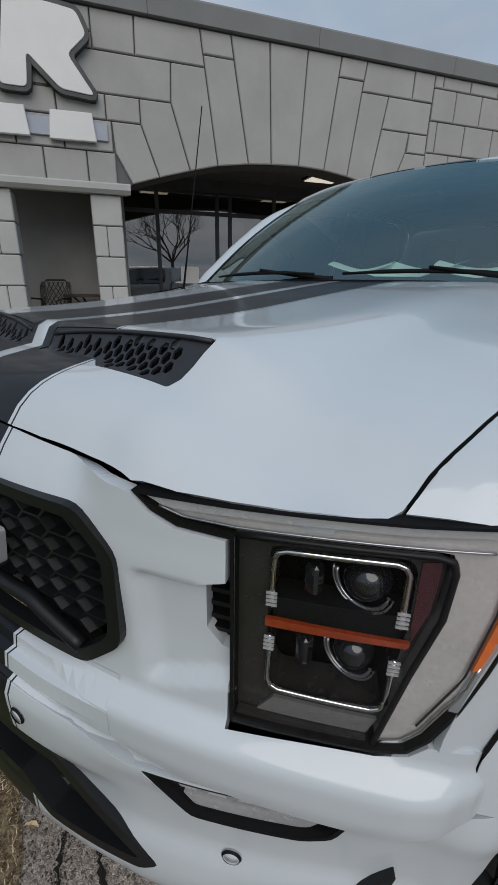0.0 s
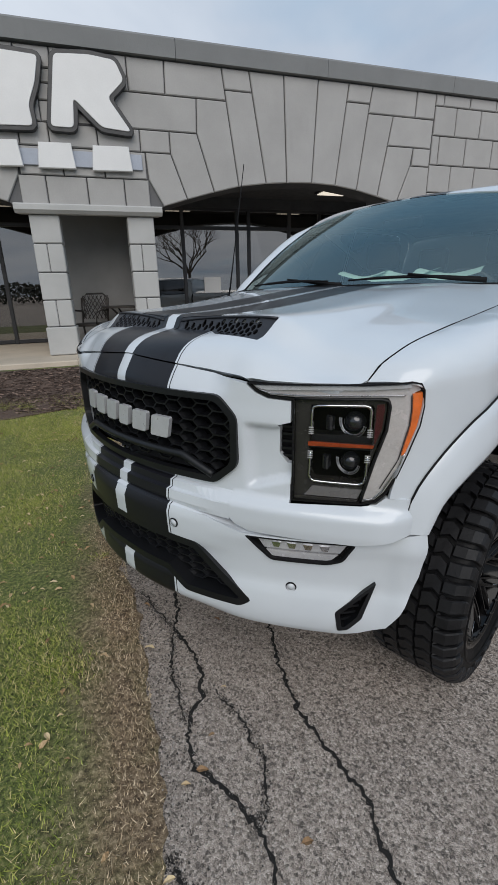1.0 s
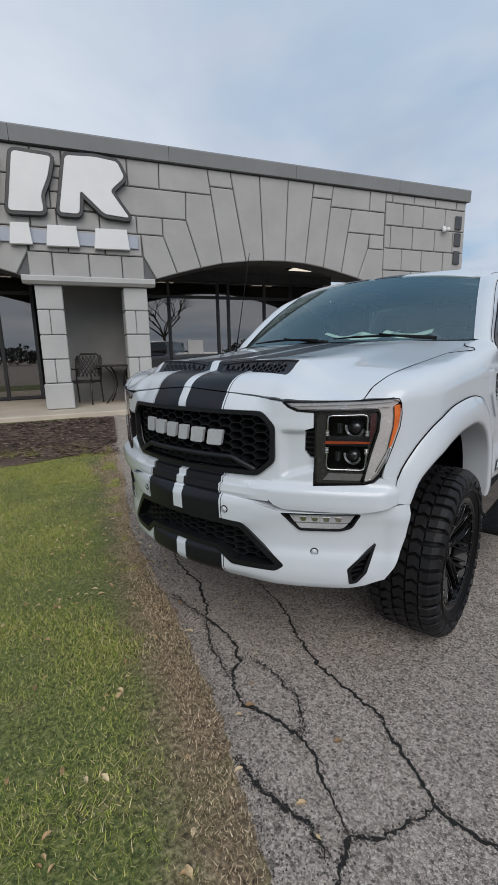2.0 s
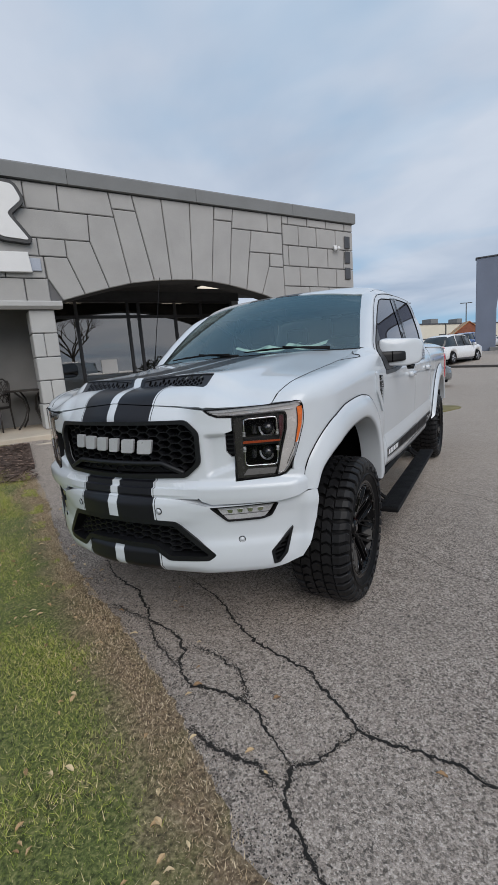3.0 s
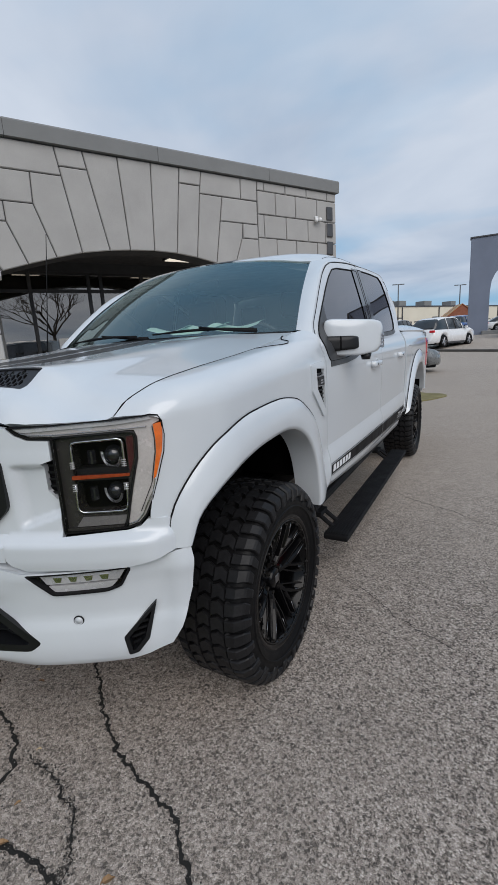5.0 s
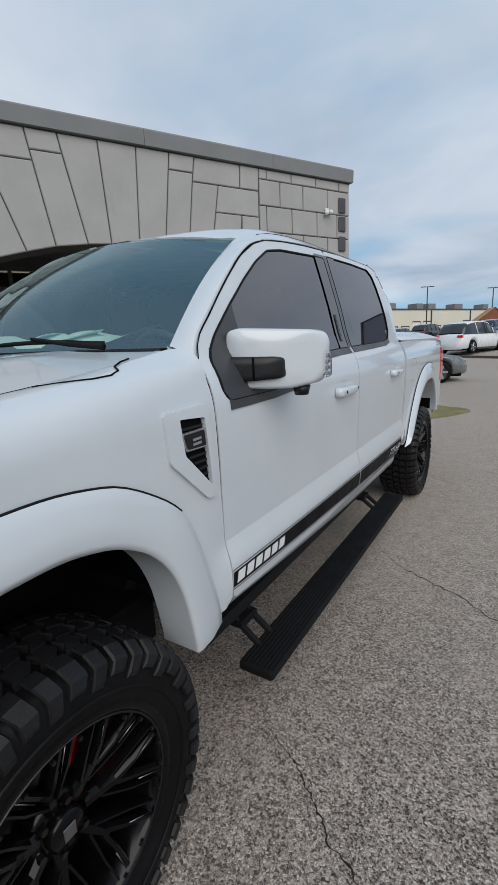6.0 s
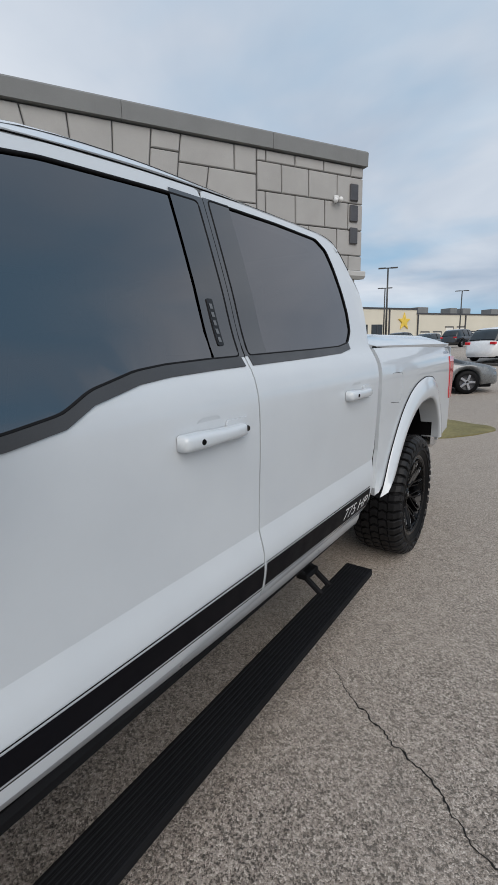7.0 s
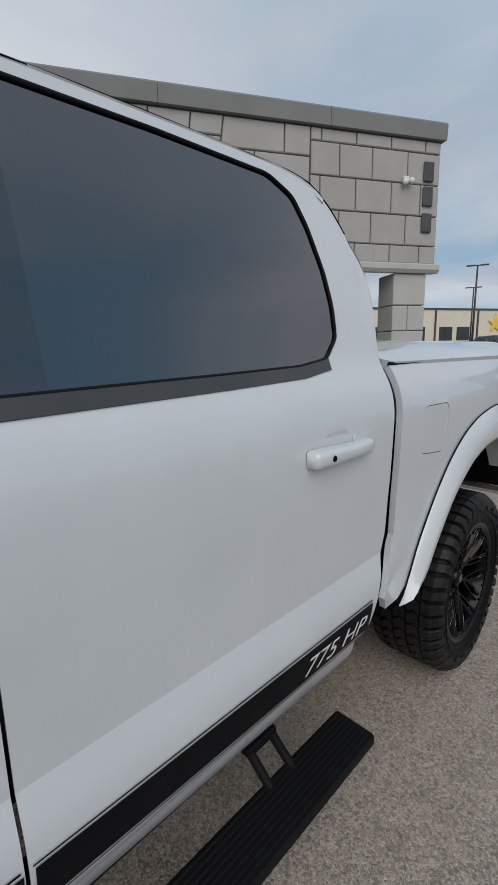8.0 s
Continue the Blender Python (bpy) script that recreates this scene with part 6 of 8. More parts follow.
tv, tf = text_mesh("775 HP")
tw = max(p[0] for p in tv)
mesh("power_lettering", [((lambda y, z: (side_x(y, z) + 0.0042, y, z))(2.466 + p[0] / tw * 0.300, 0.651 - 0.010 * p[0] / tw + p[1] * 0.074)) for p in tv], tf, M_LETTER, truck, "white lettering reading 775 HP")

# running boards on brackets
for s in (1, -1):
    rb = box("running_board", (min(s * 0.885, s * 1.03), 0.735, 0.245), (max(s * 0.885, s * 1.03), 2.785, 0.285), M_DULL, truck, 0.012, "black ribbed power running board", None, 2)
    for k in range(9):
        x = 0.898 + 0.0155 * k
        box("grip_rib", (min(s * x, s * (x + 0.008)), 0.75, 0.284), (max(s * x, s * (x + 0.008)), 2.77, 0.289), M_DULL, rb, 0.0015)
    for y in (0.90, 2.48):
        bm = bmesh.new()
        for dy in (-0.045, 0.045):
            add_tube(bm, [(s * 0.66, y + dy, 0.50), (s * 0.80, y + dy, 0.36), (s * 0.93, y + dy, 0.262)], 0.014, 8)
        add_box(bm, (min(s * 0.78, s * 0.84), y - 0.06, 0.33), (max(s * 0.78, s * 0.84), y + 0.06, 0.36), 0.004)
        part("bracket", bm, M_DULL, rb)

# mirrors
for s in (1, -1):
    mir = part("door_mirror", bmesh.new(), M_PAINT, truck)

    def shell(o, back, lift, grow, mat, name, label=""):
        """A mirror housing: its face swept back outward, its rim rounded, ending in the plane y = back."""
        cx, cz = sum(p[0] for p in o) / len(o), sum(p[1] for p in o) / len(o)
        rings = []
        for t, sc in ((0.0, 0.72), (0.03, 0.86), (0.10, 0.95), (0.25, 0.99), (0.5, 1.0), (0.9, 1.0), (1.0, 0.98)):
            ring = []
            for x, z in o:
                xx, zz = cx + (x - cx) * (1 + (sc - 1) * grow), cz + (z - cz) * (1 + (sc - 1) * grow)
                y0 = sweep(xx) - lift
                ring.append((s * xx, y0 + (back - y0) * t, zz))
            rings.append(ring)
        n = len(o)
        inner = [(s * (cx + (abs(q[0]) - cx) * 0.5), sweep(cx + (abs(q[0]) - cx) * 0.5) - lift - 0.002, cz + (q[2] - cz) * 0.5) for q in rings[0]]
        rings = [inner] + rings
        v = [q for r in rings for q in r] + [(s * cx, sweep(cx) - lift - 0.003, cz)]
        f = []
        for k in range(len(rings) - 1):
            for i in range(n):
                j = (i + 1) % n
                f.append((k * n + i, k * n + n + i, k * n + n + j, k * n + j))
        for i in range(n):
            f.append((len(v) - 1, i, (i + 1) % n))
        f.append(tuple(reversed(range((len(rings) - 1) * n, len(rings) * n))))
        if s < 0:
            f = [tuple(reversed(q)) for q in f]
        return mesh(name, v, f, mat, mir, label, True, len(f) - 1)
    sweep = pchip([0.82, 0.915, 1.01, 1.08, 1.14, 1.185], [0.700, 0.720, 0.760, 0.808, 0.862, 0.915])
    shell(dense(rounded([(0.958, 1.290), (1.09, 1.286), (1.150, 1.300), (1.172, 1.330), (1.178, 1.43), (1.165, 1.456), (1.140, 1.466), (0.950, 1.482), (0.922, 1.475), (0.914, 1.460), (0.912, 1.398), (0.935, 1.35)], 0.014, 3), 0.03), 0.94, 0.0, 0.42, M_PAINT, "mirror_cap", "white mirror cap")
    shell(dense(rounded([(0.835, 1.398), (1.060, 1.390), (1.082, 1.384), (1.084, 1.328), (1.070, 1.322), (0.965, 1.315), (0.90, 1.298), (0.855, 1.288), (0.842, 1.31)], 0.010, 3), 0.03), 0.93, 0.016, 0.08, M_BLACK, "mirror_arm", "dark folding mirror arm")
    tube("arm_joint", [(s * 1.008, sweep(1.008) - 0.0185, 1.320), (s * 1.008, sweep(1.008) - 0.0185, 1.390)], 0.0035, M_VOID, mir, 6)
    sail = [(0.640, 1.274), (0.90, 1.276), (0.825, 1.335), (0.812, 1.560), (0.685, 1.462), (0.640, 1.418), (0.618, 1.378), (0.618, 1.30)]
    panel("mirror_sail", sail, smap_x(s, 0.005), M_SAIL, mir, 0.03, (), 0.01, s < 0)
    box("signal_lens", (min(s * 1.160, s * 1.184), 0.900, 1.315), (max(s * 1.160, s * 1.184), 0.946, 1.400), M_LENS, mir, 0.008)
    for k in range(4):
        box("signal_led", (min(s * 1.168, s * 1.181), 0.910, 1.322 + 0.019 * k), (max(s * 1.168, s * 1.181), 0.940, 1.334 + 0.019 * k), M_SATIN, mir, 0.002)
    bm = bmesh.new()
    bmesh.ops.create_cone(bm, cap_ends=True, segments=16, radius1=0.022, radius2=0.030, depth=0.03, matrix=Matrix.Translation((s * 1.10, 0.885, 1.277)))
    part("mirror_camera", bm, M_BLACK, mir, "", True)
    box("mirror_glass", (min(s * 0.935, s * 1.155), 0.941, 1.315), (max(s * 0.935, s * 1.155), 0.945, 1.455), M_CHROME, mir, 0.002)

# wheels
TYRE_R, TYRE_W, RIM_R = 0.412, 0.300, 0.262


def lathe(profile, n, name, material, parent, label="", closed=False):
    """A turned part round the x axis from (x, r) points."""
    v, f = [], []
    w = len(profile)
    for k in range(n):
        t = 2 * math.pi * k / n
        v += [(x, r * math.cos(t), r * math.sin(t)) for x, r in profile]
    for k in range(n):
        j = (k + 1) % n
        for i in range(w - 1 if not closed else w):
            q = (i + 1) % w
            f.append((k * w + i, j * w + i, j * w + q, k * w + q))
    return mesh(name, v, f, material, parent, label, True)


def make_wheel():
    """A wheel whose outer face looks to +x, its middle at the origin."""
    wh = part("wheel", bmesh.new(), M_RIM, None)
    h = TYRE_W / 2
    R = TYRE_R
    prof = [(-h + 0.03, RIM_R - 0.005), (-h + 0.005, RIM_R + 0.02), (-h - 0.006, RIM_R + 0.06), (-h, R - 0.055), (-h + 0.02, R - 0.026), (-h + 0.05, R - 0.019), (h - 0.05, R - 0.019), (h - 0.02, R - 0.026), (h, R - 0.055), (h + 0.006, RIM_R + 0.06), (h - 0.002, RIM_R + 0.025), (h - 0.008, RIM_R + 0.018), (h - 0.008, RIM_R + 0.008), (h - 0.025, RIM_R - 0.004)]
    ty = lathe(prof, 72, "tyre", M_RUBBER, wh, "black all-terrain tyre with chunky tread")
    bm = bmesh.new()
    rnd = random.Random(5)
    N = 44

    def block(th, outline, r0, r1, sg=1):
        """A tread block from an outline in (x, angle), its top drawn in a little."""
        cx, ct = sum(p[0] for p in outline) / len(outline), sum(p[1] for p in outline) / len(outline)
        low, top = [], []
        for x, t in outline:
            for ring, r, sc in ((low, r0, 1.0), (top, r1, 0.93)):
                xx, tt = cx + (x - cx) * sc, th + ct + (t - ct) * sc
                rr = r - 0.004 * (xx / 0.12) ** 2
                ring.append(bm.verts.new((sg * xx, rr * math.cos(tt), rr * math.sin(tt))))
        n = len(outline)
        bm.faces.new(top)
        for i in range(n):
            bm.faces.new((low[i], low[(i + 1) % n], top[(i + 1) % n], top[i]))
    st = 2 * math.pi / N
    for k in range(N):
        th = st * k
        # zigzag centre and middle rows, each side skewed the other way
        block(th, [(-0.027, 0.02 * st), (-0.002, -0.24 * st), (0.024, -0.02 * st), (0.028, 0.64 * st), (0.004, 0.50 * st), (-0.022, 0.80 * st)], R - 0.020, R)
        for sg in (-1, 1):
            off = st * (0.15 if sg > 0 else 0.62)
            block(th + off, [(0.030, -0.08 * st), (0.056, -0.24 * st), (0.083, 0.06 * st), (0.085, 0.76 * st), (0.060, 0.52 * st), (0.032, 0.76 * st)], R - 0.020, R - 0.001, sg)
    for k in range(N):
        th = st * k
        for sg in (-1, 1):
            big = k % 2
            t0 = th + st * (0.3 if sg > 0 else 0.8)
            dt = st * (0.66 if big else 0.78)
            lenr = 0.050 if big else 0.034
            # shoulder block with a stepped cleat down the sidewall
            vv = []
            prof_s = ((0.088, R - 0.016), (0.089, R - 0.002), (h - 0.026, R - 0.005), (h - 0.002, R - 0.022), (h + 0.005, R - 0.030), (h + 0.011, R - 0.026 - lenr * 0.7), (h + 0.010, R - 0.024 - lenr), (h + 0.001, R - 0.028 - lenr))
            w_ = len(prof_s)
            for st_ in (-0.5, -0.42, 0.42, 0.5):
                for i, (x, r) in enumerate(prof_s):
                    sink = 0.004 if abs(st_) == 0.5 and 0 < i < w_ - 1 else 0.0
                    t = t0 + dt * st_ * (1.0 if i < 5 else 0.86) + 0.10 * st * math.sin(i * 1.3)
                    vv.append(bm.verts.new((sg * (x - sink * 0.6), (r - sink) * math.cos(t), (r - sink) * math.sin(t))))
            for j in range(3):
                for i in range(w_ - 1):
                    bm.faces.new((vv[j * w_ + i], vv[j * w_ + i + 1], vv[(j + 1) * w_ + i + 1], vv[(j + 1) * w_ + i]))
            bm.faces.new(vv[0:w_])
            bm.faces.new(list(reversed(vv[3 * w_:4 * w_])))
    bmesh.ops.recalc_face_normals(bm, faces=bm.faces)
    # the paler rubber stands in for light on the blocks
    part("tread", bm, M_TREAD, ty, "black tread blocks, coloured paler for the light they catch")
    # raised ring and small plain bars on the sidewall
    lathe([(h + 0.004, RIM_R + 0.046), (h + 0.009, RIM_R + 0.049), (h + 0.009, RIM_R + 0.053), (h + 0.004, RIM_R + 0.056)], 72, "sidewall_ring", M_RUBBER, ty)
    # rim
    rp = [(-h + 0.03, RIM_R), (-h + 0.03, RIM_R - 0.018), (-0.02, RIM_R - 0.045), (h - 0.07, RIM_R - 0.028), (h - 0.03, RIM_R - 0.016), (h - 0.012, RIM_R - 0.008), (h - 0.006, RIM_R + 0.004), (h - 0.008, RIM_R + 0.012)]
    rim = lathe(rp, 64, "rim", M_RIM, wh, "gloss black alloy rim")
    lathe([(h - 0.013, RIM_R - 0.014), (h - 0.010, RIM_R - 0.011), (h - 0.0125, RIM_R - 0.009)], 64, "milled_edge", M_STEEL, rim)
    ns = 7
    hub_x = h - 0.085
    for k in range(ns):
        rot = Matrix.Rotation(2 * math.pi * k / ns, 4, "X")

        def spoke(line, wide, name="spoke"):
            """A faceted bar along (x, radius, angle) points with a raised narrow ridge."""
            bm = bmesh.new()
            secs = []
            for i, (x, r, an) in enumerate(line):
                d = Vector((0, -math.sin(an), math.cos(an)))
                c = Vector((x, r * math.cos(an), r * math.sin(an)))
                w_ = wide * (1.0 - 0.35 * i / (len(line) - 1))
                secs.append([bm.verts.new(rot @ (c + Vector((dx, 0, 0)) + d * w_ * e)) for dx, e in ((-0.034, -0.8), (-0.006, -1.0), (0.006, -0.45), (0.006, 0.45), (-0.006, 1.0), (-0.034, 0.8))])
            for p, q in zip(secs, secs[1:]):
                for i in range(6):
                    bm.faces.new((p[i], p[(i + 1) % 6], q[(i + 1) % 6], q[i]))
            bm.faces.new(secs[0])
            bm.faces.new(list(reversed(secs[-1])))
            bmesh.ops.recalc_face_normals(bm, faces=bm.faces)
            part(name, bm, M_RIM, rim)
        spoke([(hub_x + 0.010, 0.055, 0.0), (hub_x + 0.022, 0.105, 0.0), (hub_x + 0.034, 0.140, 0.0)], 0.019)
        for sg in (-1, 1):
            spoke([(hub_x + 0.030, 0.128, sg * 0.03), (hub_x + 0.046, 0.180, sg * 0.13), (h - 0.026, RIM_R - 0.018, sg * 0.205)], 0.0125)
            spoke([(hub_x + 0.018, 0.090, sg * 0.10), (hub_x + 0.040, 0.170, sg * 0.30), (h - 0.030, RIM_R - 0.018, sg * 0.335)], 0.0075, "thin_spoke")
            bm = bmesh.new()
            add_tube(bm, [rot @ Vector((x + 0.006, r * math.cos(an), r * math.sin(an))) for x, r, an in ((hub_x + 0.050, 0.180, sg * 0.170), (h - 0.026, RIM_R - 0.022, sg * 0.238))], 0.0013, 5)
            part("spoke_accent", bm, M_MILLED, rim, "milled bright spoke edge", True)
    for k in range(24):
        t = 2 * math.pi * (k + 0.5) / 24
        bm = bmesh.new()
        bmesh.ops.create_cone(bm, cap_ends=True, segments=6, radius1=0.006, radius2=0.005, depth=0.008, matrix=Matrix.Translation((h - 0.010, (RIM_R - 0.022) * math.cos(t), (RIM_R - 0.022) * math.sin(t))) @ Matrix.Rotation(math.pi / 2, 4, "Y"))
        part("rim_bolt", bm, M_STEEL, rim)
    lathe([(h - 0.13, 0.085), (h - 0.092, 0.082), (h - 0.080, 0.070), (h - 0.080, 0.0)], 40, "hub", M_RIM, rim)
    lathe([(h - 0.085, 0.046), (h - 0.060, 0.044), (h - 0.054, 0.038), (h - 0.052, 0.0)], 32, "centre_cap", M_RIM, rim, "black centre cap with silver emblem")
    box("cap_emblem", (h - 0.0525, -0.015, -0.017), (h - 0.0495, 0.015, 0.017), M_MILLED, rim, 0.001)
    for k in range(6):
        t = 2 * math.pi * k / 6 + 0.3
        bm = bmesh.new()
        bmesh.ops.create_cone(bm, cap_ends=True, segments=6, radius1=0.011, radius2=0.009, depth=0.03, matrix=Matrix.Translation((h - 0.078, 0.062 * math.cos(t), 0.062 * math.sin(t))) @ Matrix.Rotation(math.pi / 2, 4, "Y"))
        part("lug_nut", bm, M_STEEL, rim)
    # brake
    lathe([(-0.01, 0.05), (-0.01, 0.172), (0.012, 0.172), (0.012, 0.05)], 40, "brake_disc", M_STEEL, wh, "grey steel brake disc")
    bm = bmesh.new()
    add_box(bm, (-0.03, 0.095, -0.10), (0.056, 0.192, 0.10), 0.02, Matrix.Rotation(radians(40), 4, "X"), 2)
    part("brake_caliper", bm, M_RED, wh, "red brake caliper")
    return wh


wheel = make_wheel()
wheel.parent = truck
OUT = 0.988 - TYRE_W / 2
wheel.matrix_basis = pose(OUT, -0.006, 0.409, 0, 0, 0)
for m in (pose(OUT + 0.012, 3.69, 0.409, 25, 0, 0), pose(-OUT, -0.006, 0.409, 0, 0, 180), pose(-OUT - 0.012, 3.69, 0.409, 10, 0, 180)):
    copy_thing(wheel, m)
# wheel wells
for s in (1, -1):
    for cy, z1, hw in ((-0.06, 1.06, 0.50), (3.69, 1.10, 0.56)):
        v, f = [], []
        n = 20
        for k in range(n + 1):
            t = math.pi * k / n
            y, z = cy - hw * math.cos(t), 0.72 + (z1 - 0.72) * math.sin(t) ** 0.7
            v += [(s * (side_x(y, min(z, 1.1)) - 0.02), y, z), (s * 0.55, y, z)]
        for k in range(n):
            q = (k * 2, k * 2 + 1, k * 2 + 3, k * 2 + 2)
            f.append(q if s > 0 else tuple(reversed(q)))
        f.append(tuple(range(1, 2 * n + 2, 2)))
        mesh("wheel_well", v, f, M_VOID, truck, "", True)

# cabin seen through the glass
M_SEAT = varied("dark_leather", (0.035, 0.035, 0.038), 0.5, amount=0.3, fine=200, bump=0.1)
cab_in = part("cabin", bmesh.new(), M_SEAT, truck)
panel("dashboard", [(-0.80, 0.52), (0.80, 0.52), (0.80, 1.02), (-0.80, 1.02)], lambda x, y: (x, y, 1.425 + 0.02 * math.sin((y - 0.52) / 0.5 * math.pi) - 0.10 * smooth01((y - 0.9) / 0.12)), M_SEAT, cab_in, 0.08)
for x in (-0.42, 0.42):
    for y in (1.45, 2.35):
        box("seat_back", (x - 0.27, y, 0.95), (x + 0.27, y + 0.16, 1.52), M_SEAT, cab_in, 0.06, "", Matrix.Translation((0, y, 1)) @ Matrix.Rotation(radians(-12), 4, "X") @ Matrix.Translation((0, -y, -1)), 2)
        box("headrest", (x - 0.13, y + 0.13, 1.55), (x + 0.13, y + 0.22, 1.74), M_SEAT, cab_in, 0.04, "", None, 2)
box("cabin_floor", (-0.85, 0.55, 0.70), (0.85, 2.86, 0.74), M_SEAT, cab_in, 0.0)
panel("headliner", [(-0.9, 1.12), (0.9, 1.12), (0.9, 2.75), (-0.9, 2.75)], lambda u, y: (roof_map(u, y)[0] * 0.97, y, roof_map(u, y)[2] - 0.05), M_GREY, cab_in, 0.1, (), 0.0, True)
bm = bmesh.new()
bmesh.ops.create_uvsphere(bm, u_segments=8, v_segments=6, radius=0.001)
bm.clear()
add_tube(bm, [(0.40 + 0.18 * math.cos(t), 1.02 - 0.05 * math.sin(t), 1.33 + 0.17 * math.sin(t)) for t in [2 * math.pi * k / 24 for k in range(25)]], 0.014, 8)
part("steering_wheel", bm, M_SEAT, cab_in, "", True)
# rear-view mirror
box("rear_view_mirror", (-0.12, 1.02, 1.74), (0.12, 1.05, 1.80), M_DULL, truck, 0.012)
# wipers
for x0, x1 in ((0.60, 0.02), (-0.10, -0.66)):
    wip = part("wiper", bmesh.new(), M_DULL, truck)
    pts = []
    for k in range(9):
        t = k / 8
        x = x0 + (x1 - x0) * t
        u = x / 0.8
        p = Vector(ws_map(u, 0.006 + 0.016 * math.sin(math.pi * t)))
        pts.append(p + Vector((0, -0.022, 0.018)))
    tube("wiper_blade", pts, [0.005] * 2 + [0.008] * 5 + [0.005] * 2, M_DULL, wip, 6)
    p = pts[4]
    tube("wiper_arm", [Vector((x0 + 0.06, 0.475, 1.445)), Vector((x0 - 0.10, 0.475, 1.458)), p + Vector((0, -0.004, 0.012))], [0.012, 0.008, 0.006], M_DULL, wip, 6)
tube("antenna", [(-0.745, 0.34, 1.385), (-0.70, 0.345, 1.60), (-0.60, 0.35, 2.07)], [0.006, 0.003, 0.0022], M_DULL, truck, 6, "thin black mast antenna")
tube("antenna_base", [(-0.748, 0.338, 1.375), (-0.742, 0.34, 1.41)], [0.016, 0.008], M_DULL, truck, 10)
# badge on the bonnet's edge and bed side
panel("bed_badge", [(4.50, 1.335), (4.68, 1.335), (4.68, 1.352), (4.50, 1.352)], smap_x(1, 0.002), M_SATIN, truck, 0.04)

for ob in truck.children_recursive:
    if ob.type == "MESH" and ob.data.materials and ob.data.materials[0] in (M_LENS, M_WINDSHIELD, M_TINT):
        ob.visible_shadow = False

# ---- things round the truck ----
M_GRASS = Mat("grass_blade", (0.09, 0.13, 0.02), 0.7)
_i = M_GRASS.n("ShaderNodeNewGeometry").outputs["Random Per Island"]
M_GRASS.color(M_GRASS.ramp(_i, [(0.0, (0.10, 0.145, 0.018)), (0.40, (0.26, 0.32, 0.045)), (0.70, (0.44, 0.45, 0.10)), (0.86, (0.58, 0.50, 0.22)), (1.0, (0.66, 0.54, 0.34))]))
M_GRASS = M_GRASS.m
M_STRAW = Mat("dry_grass_blade", (0.3, 0.24, 0.13), 0.8)
_i = M_STRAW.n("ShaderNodeNewGeometry").outputs["Random Per Island"]
M_STRAW.color(M_STRAW.ramp(_i, [(0.0, (0.14, 0.10, 0.055)), (0.5, (0.42, 0.315, 0.19)), (1.0, (0.68, 0.57, 0.40))]))
M_STRAW = M_STRAW.m


def mottle(s, d, f, k):
    """A smooth field from 0 to 1 with patches of about 1 / f metres."""
    a = np.sin(s * f * 3.1 + 1.7 * np.sin(d * f * 2.3 + k) + k) * np.sin(d * f * 2.7 + 1.3 * np.sin(s * f * 1.9 - k))
    b = np.sin(s * f * 7.7 + 2.1 * np.sin(d * f * 6.1) + 2 * k) * np.sin(d * f * 8.3 + 1.1 * np.sin(s * f * 5.3))
    return 0.5 + 0.33 * a + 0.17 * b


def blades(name, count, material, seed, s_range, d_range, keep, h0, h1, wide):
    """Thin three-cornered blades, leaning all ways, over a stretch of the lawn."""
    r = np.random.RandomState(seed)
    s, d = r.uniform(*s_range, count), r.uniform(*d_range, count)
    ok = r.rand(count) < keep(s - EDGE_S - 0.05 * np.sin(d * 1.7), s, d)
    s, d = s[ok], d[ok]
    n = len(s)
    px = MB[0][0] * -s + MB[0][1] * -d + MB[0][3]
    py = MB[1][0] * -s + MB[1][1] * -d + MB[1][3]
    z = np.interp(d, [0.0, 0.9, 1.6, 2.4, 3.5], [0.47, 0.44, 0.30, 0.12, 0.0]) + 0.02
    h = r.uniform(h0, h1, n)
    a, b = r.uniform(0, 6.283, n), r.uniform(0, 6.283, n)
    lean = r.uniform(0.2, 1.5, n) * h
    w = wide * r.uniform(0.6, 1.3, n)
    co = np.empty((n, 3, 3))
    co[:, 0] = np.stack((px - w * np.cos(a), py - w * np.sin(a), z), 1)
    co[:, 1] = np.stack((px + w * np.cos(a), py + w * np.sin(a), z), 1)
    co[:, 2] = np.stack((px + lean * np.cos(b), py + lean * np.sin(b), z + h), 1)
    me = bpy.data.meshes.new(name)
    me.vertices.add(3 * n)
    me.vertices.foreach_set("co", co.ravel())
    me.loops.add(3 * n)
    me.loops.foreach_set("vertex_index", np.arange(3 * n, dtype=np.int32))
    me.polygons.add(n)
    me.polygons.foreach_set("loop_start", np.arange(0, 3 * n, 3, dtype=np.int32))
    me.materials.append(material)
    me.update(calc_edges=True)
    return new(name, me)


def ramp01(x):
    x = np.clip(x, 0, 1)
    return x * x * (3 - 2 * x)


green = lambda e, s, d: np.maximum(ramp01((e - 0.08 - 0.26 * (1 - mottle(s, d, 0.9, 0.3))) / 0.16), np.where((e > 0.06) & (mottle(s, d, 2.4, 2.0) > 0.74), 0.8, 0.0)) * (0.35 + 0.65 * ramp01((mottle(s, d, 0.8, 1.1) - 0.2) / 0.35))
straw = lambda e, s, d: np.where(e > 0.0, 0.85, 0.0) * (1 - ramp01((e - 0.18 - 0.20 * (1 - mottle(s, d, 0.9, 0.3))) / 0.22)) * (0.3 + 0.7 * mottle(s, d, 2.1, 4.0)) + np.where(e > 0.2, 0.16, 0.0)
tagged(blades("grass", 620000, M_GRASS, 1, (8.15, 10.7), (1.9, 8.2), green, 0.010, 0.034, 0.0021), "short green lawn grass blades", "grass", kind="stuff")
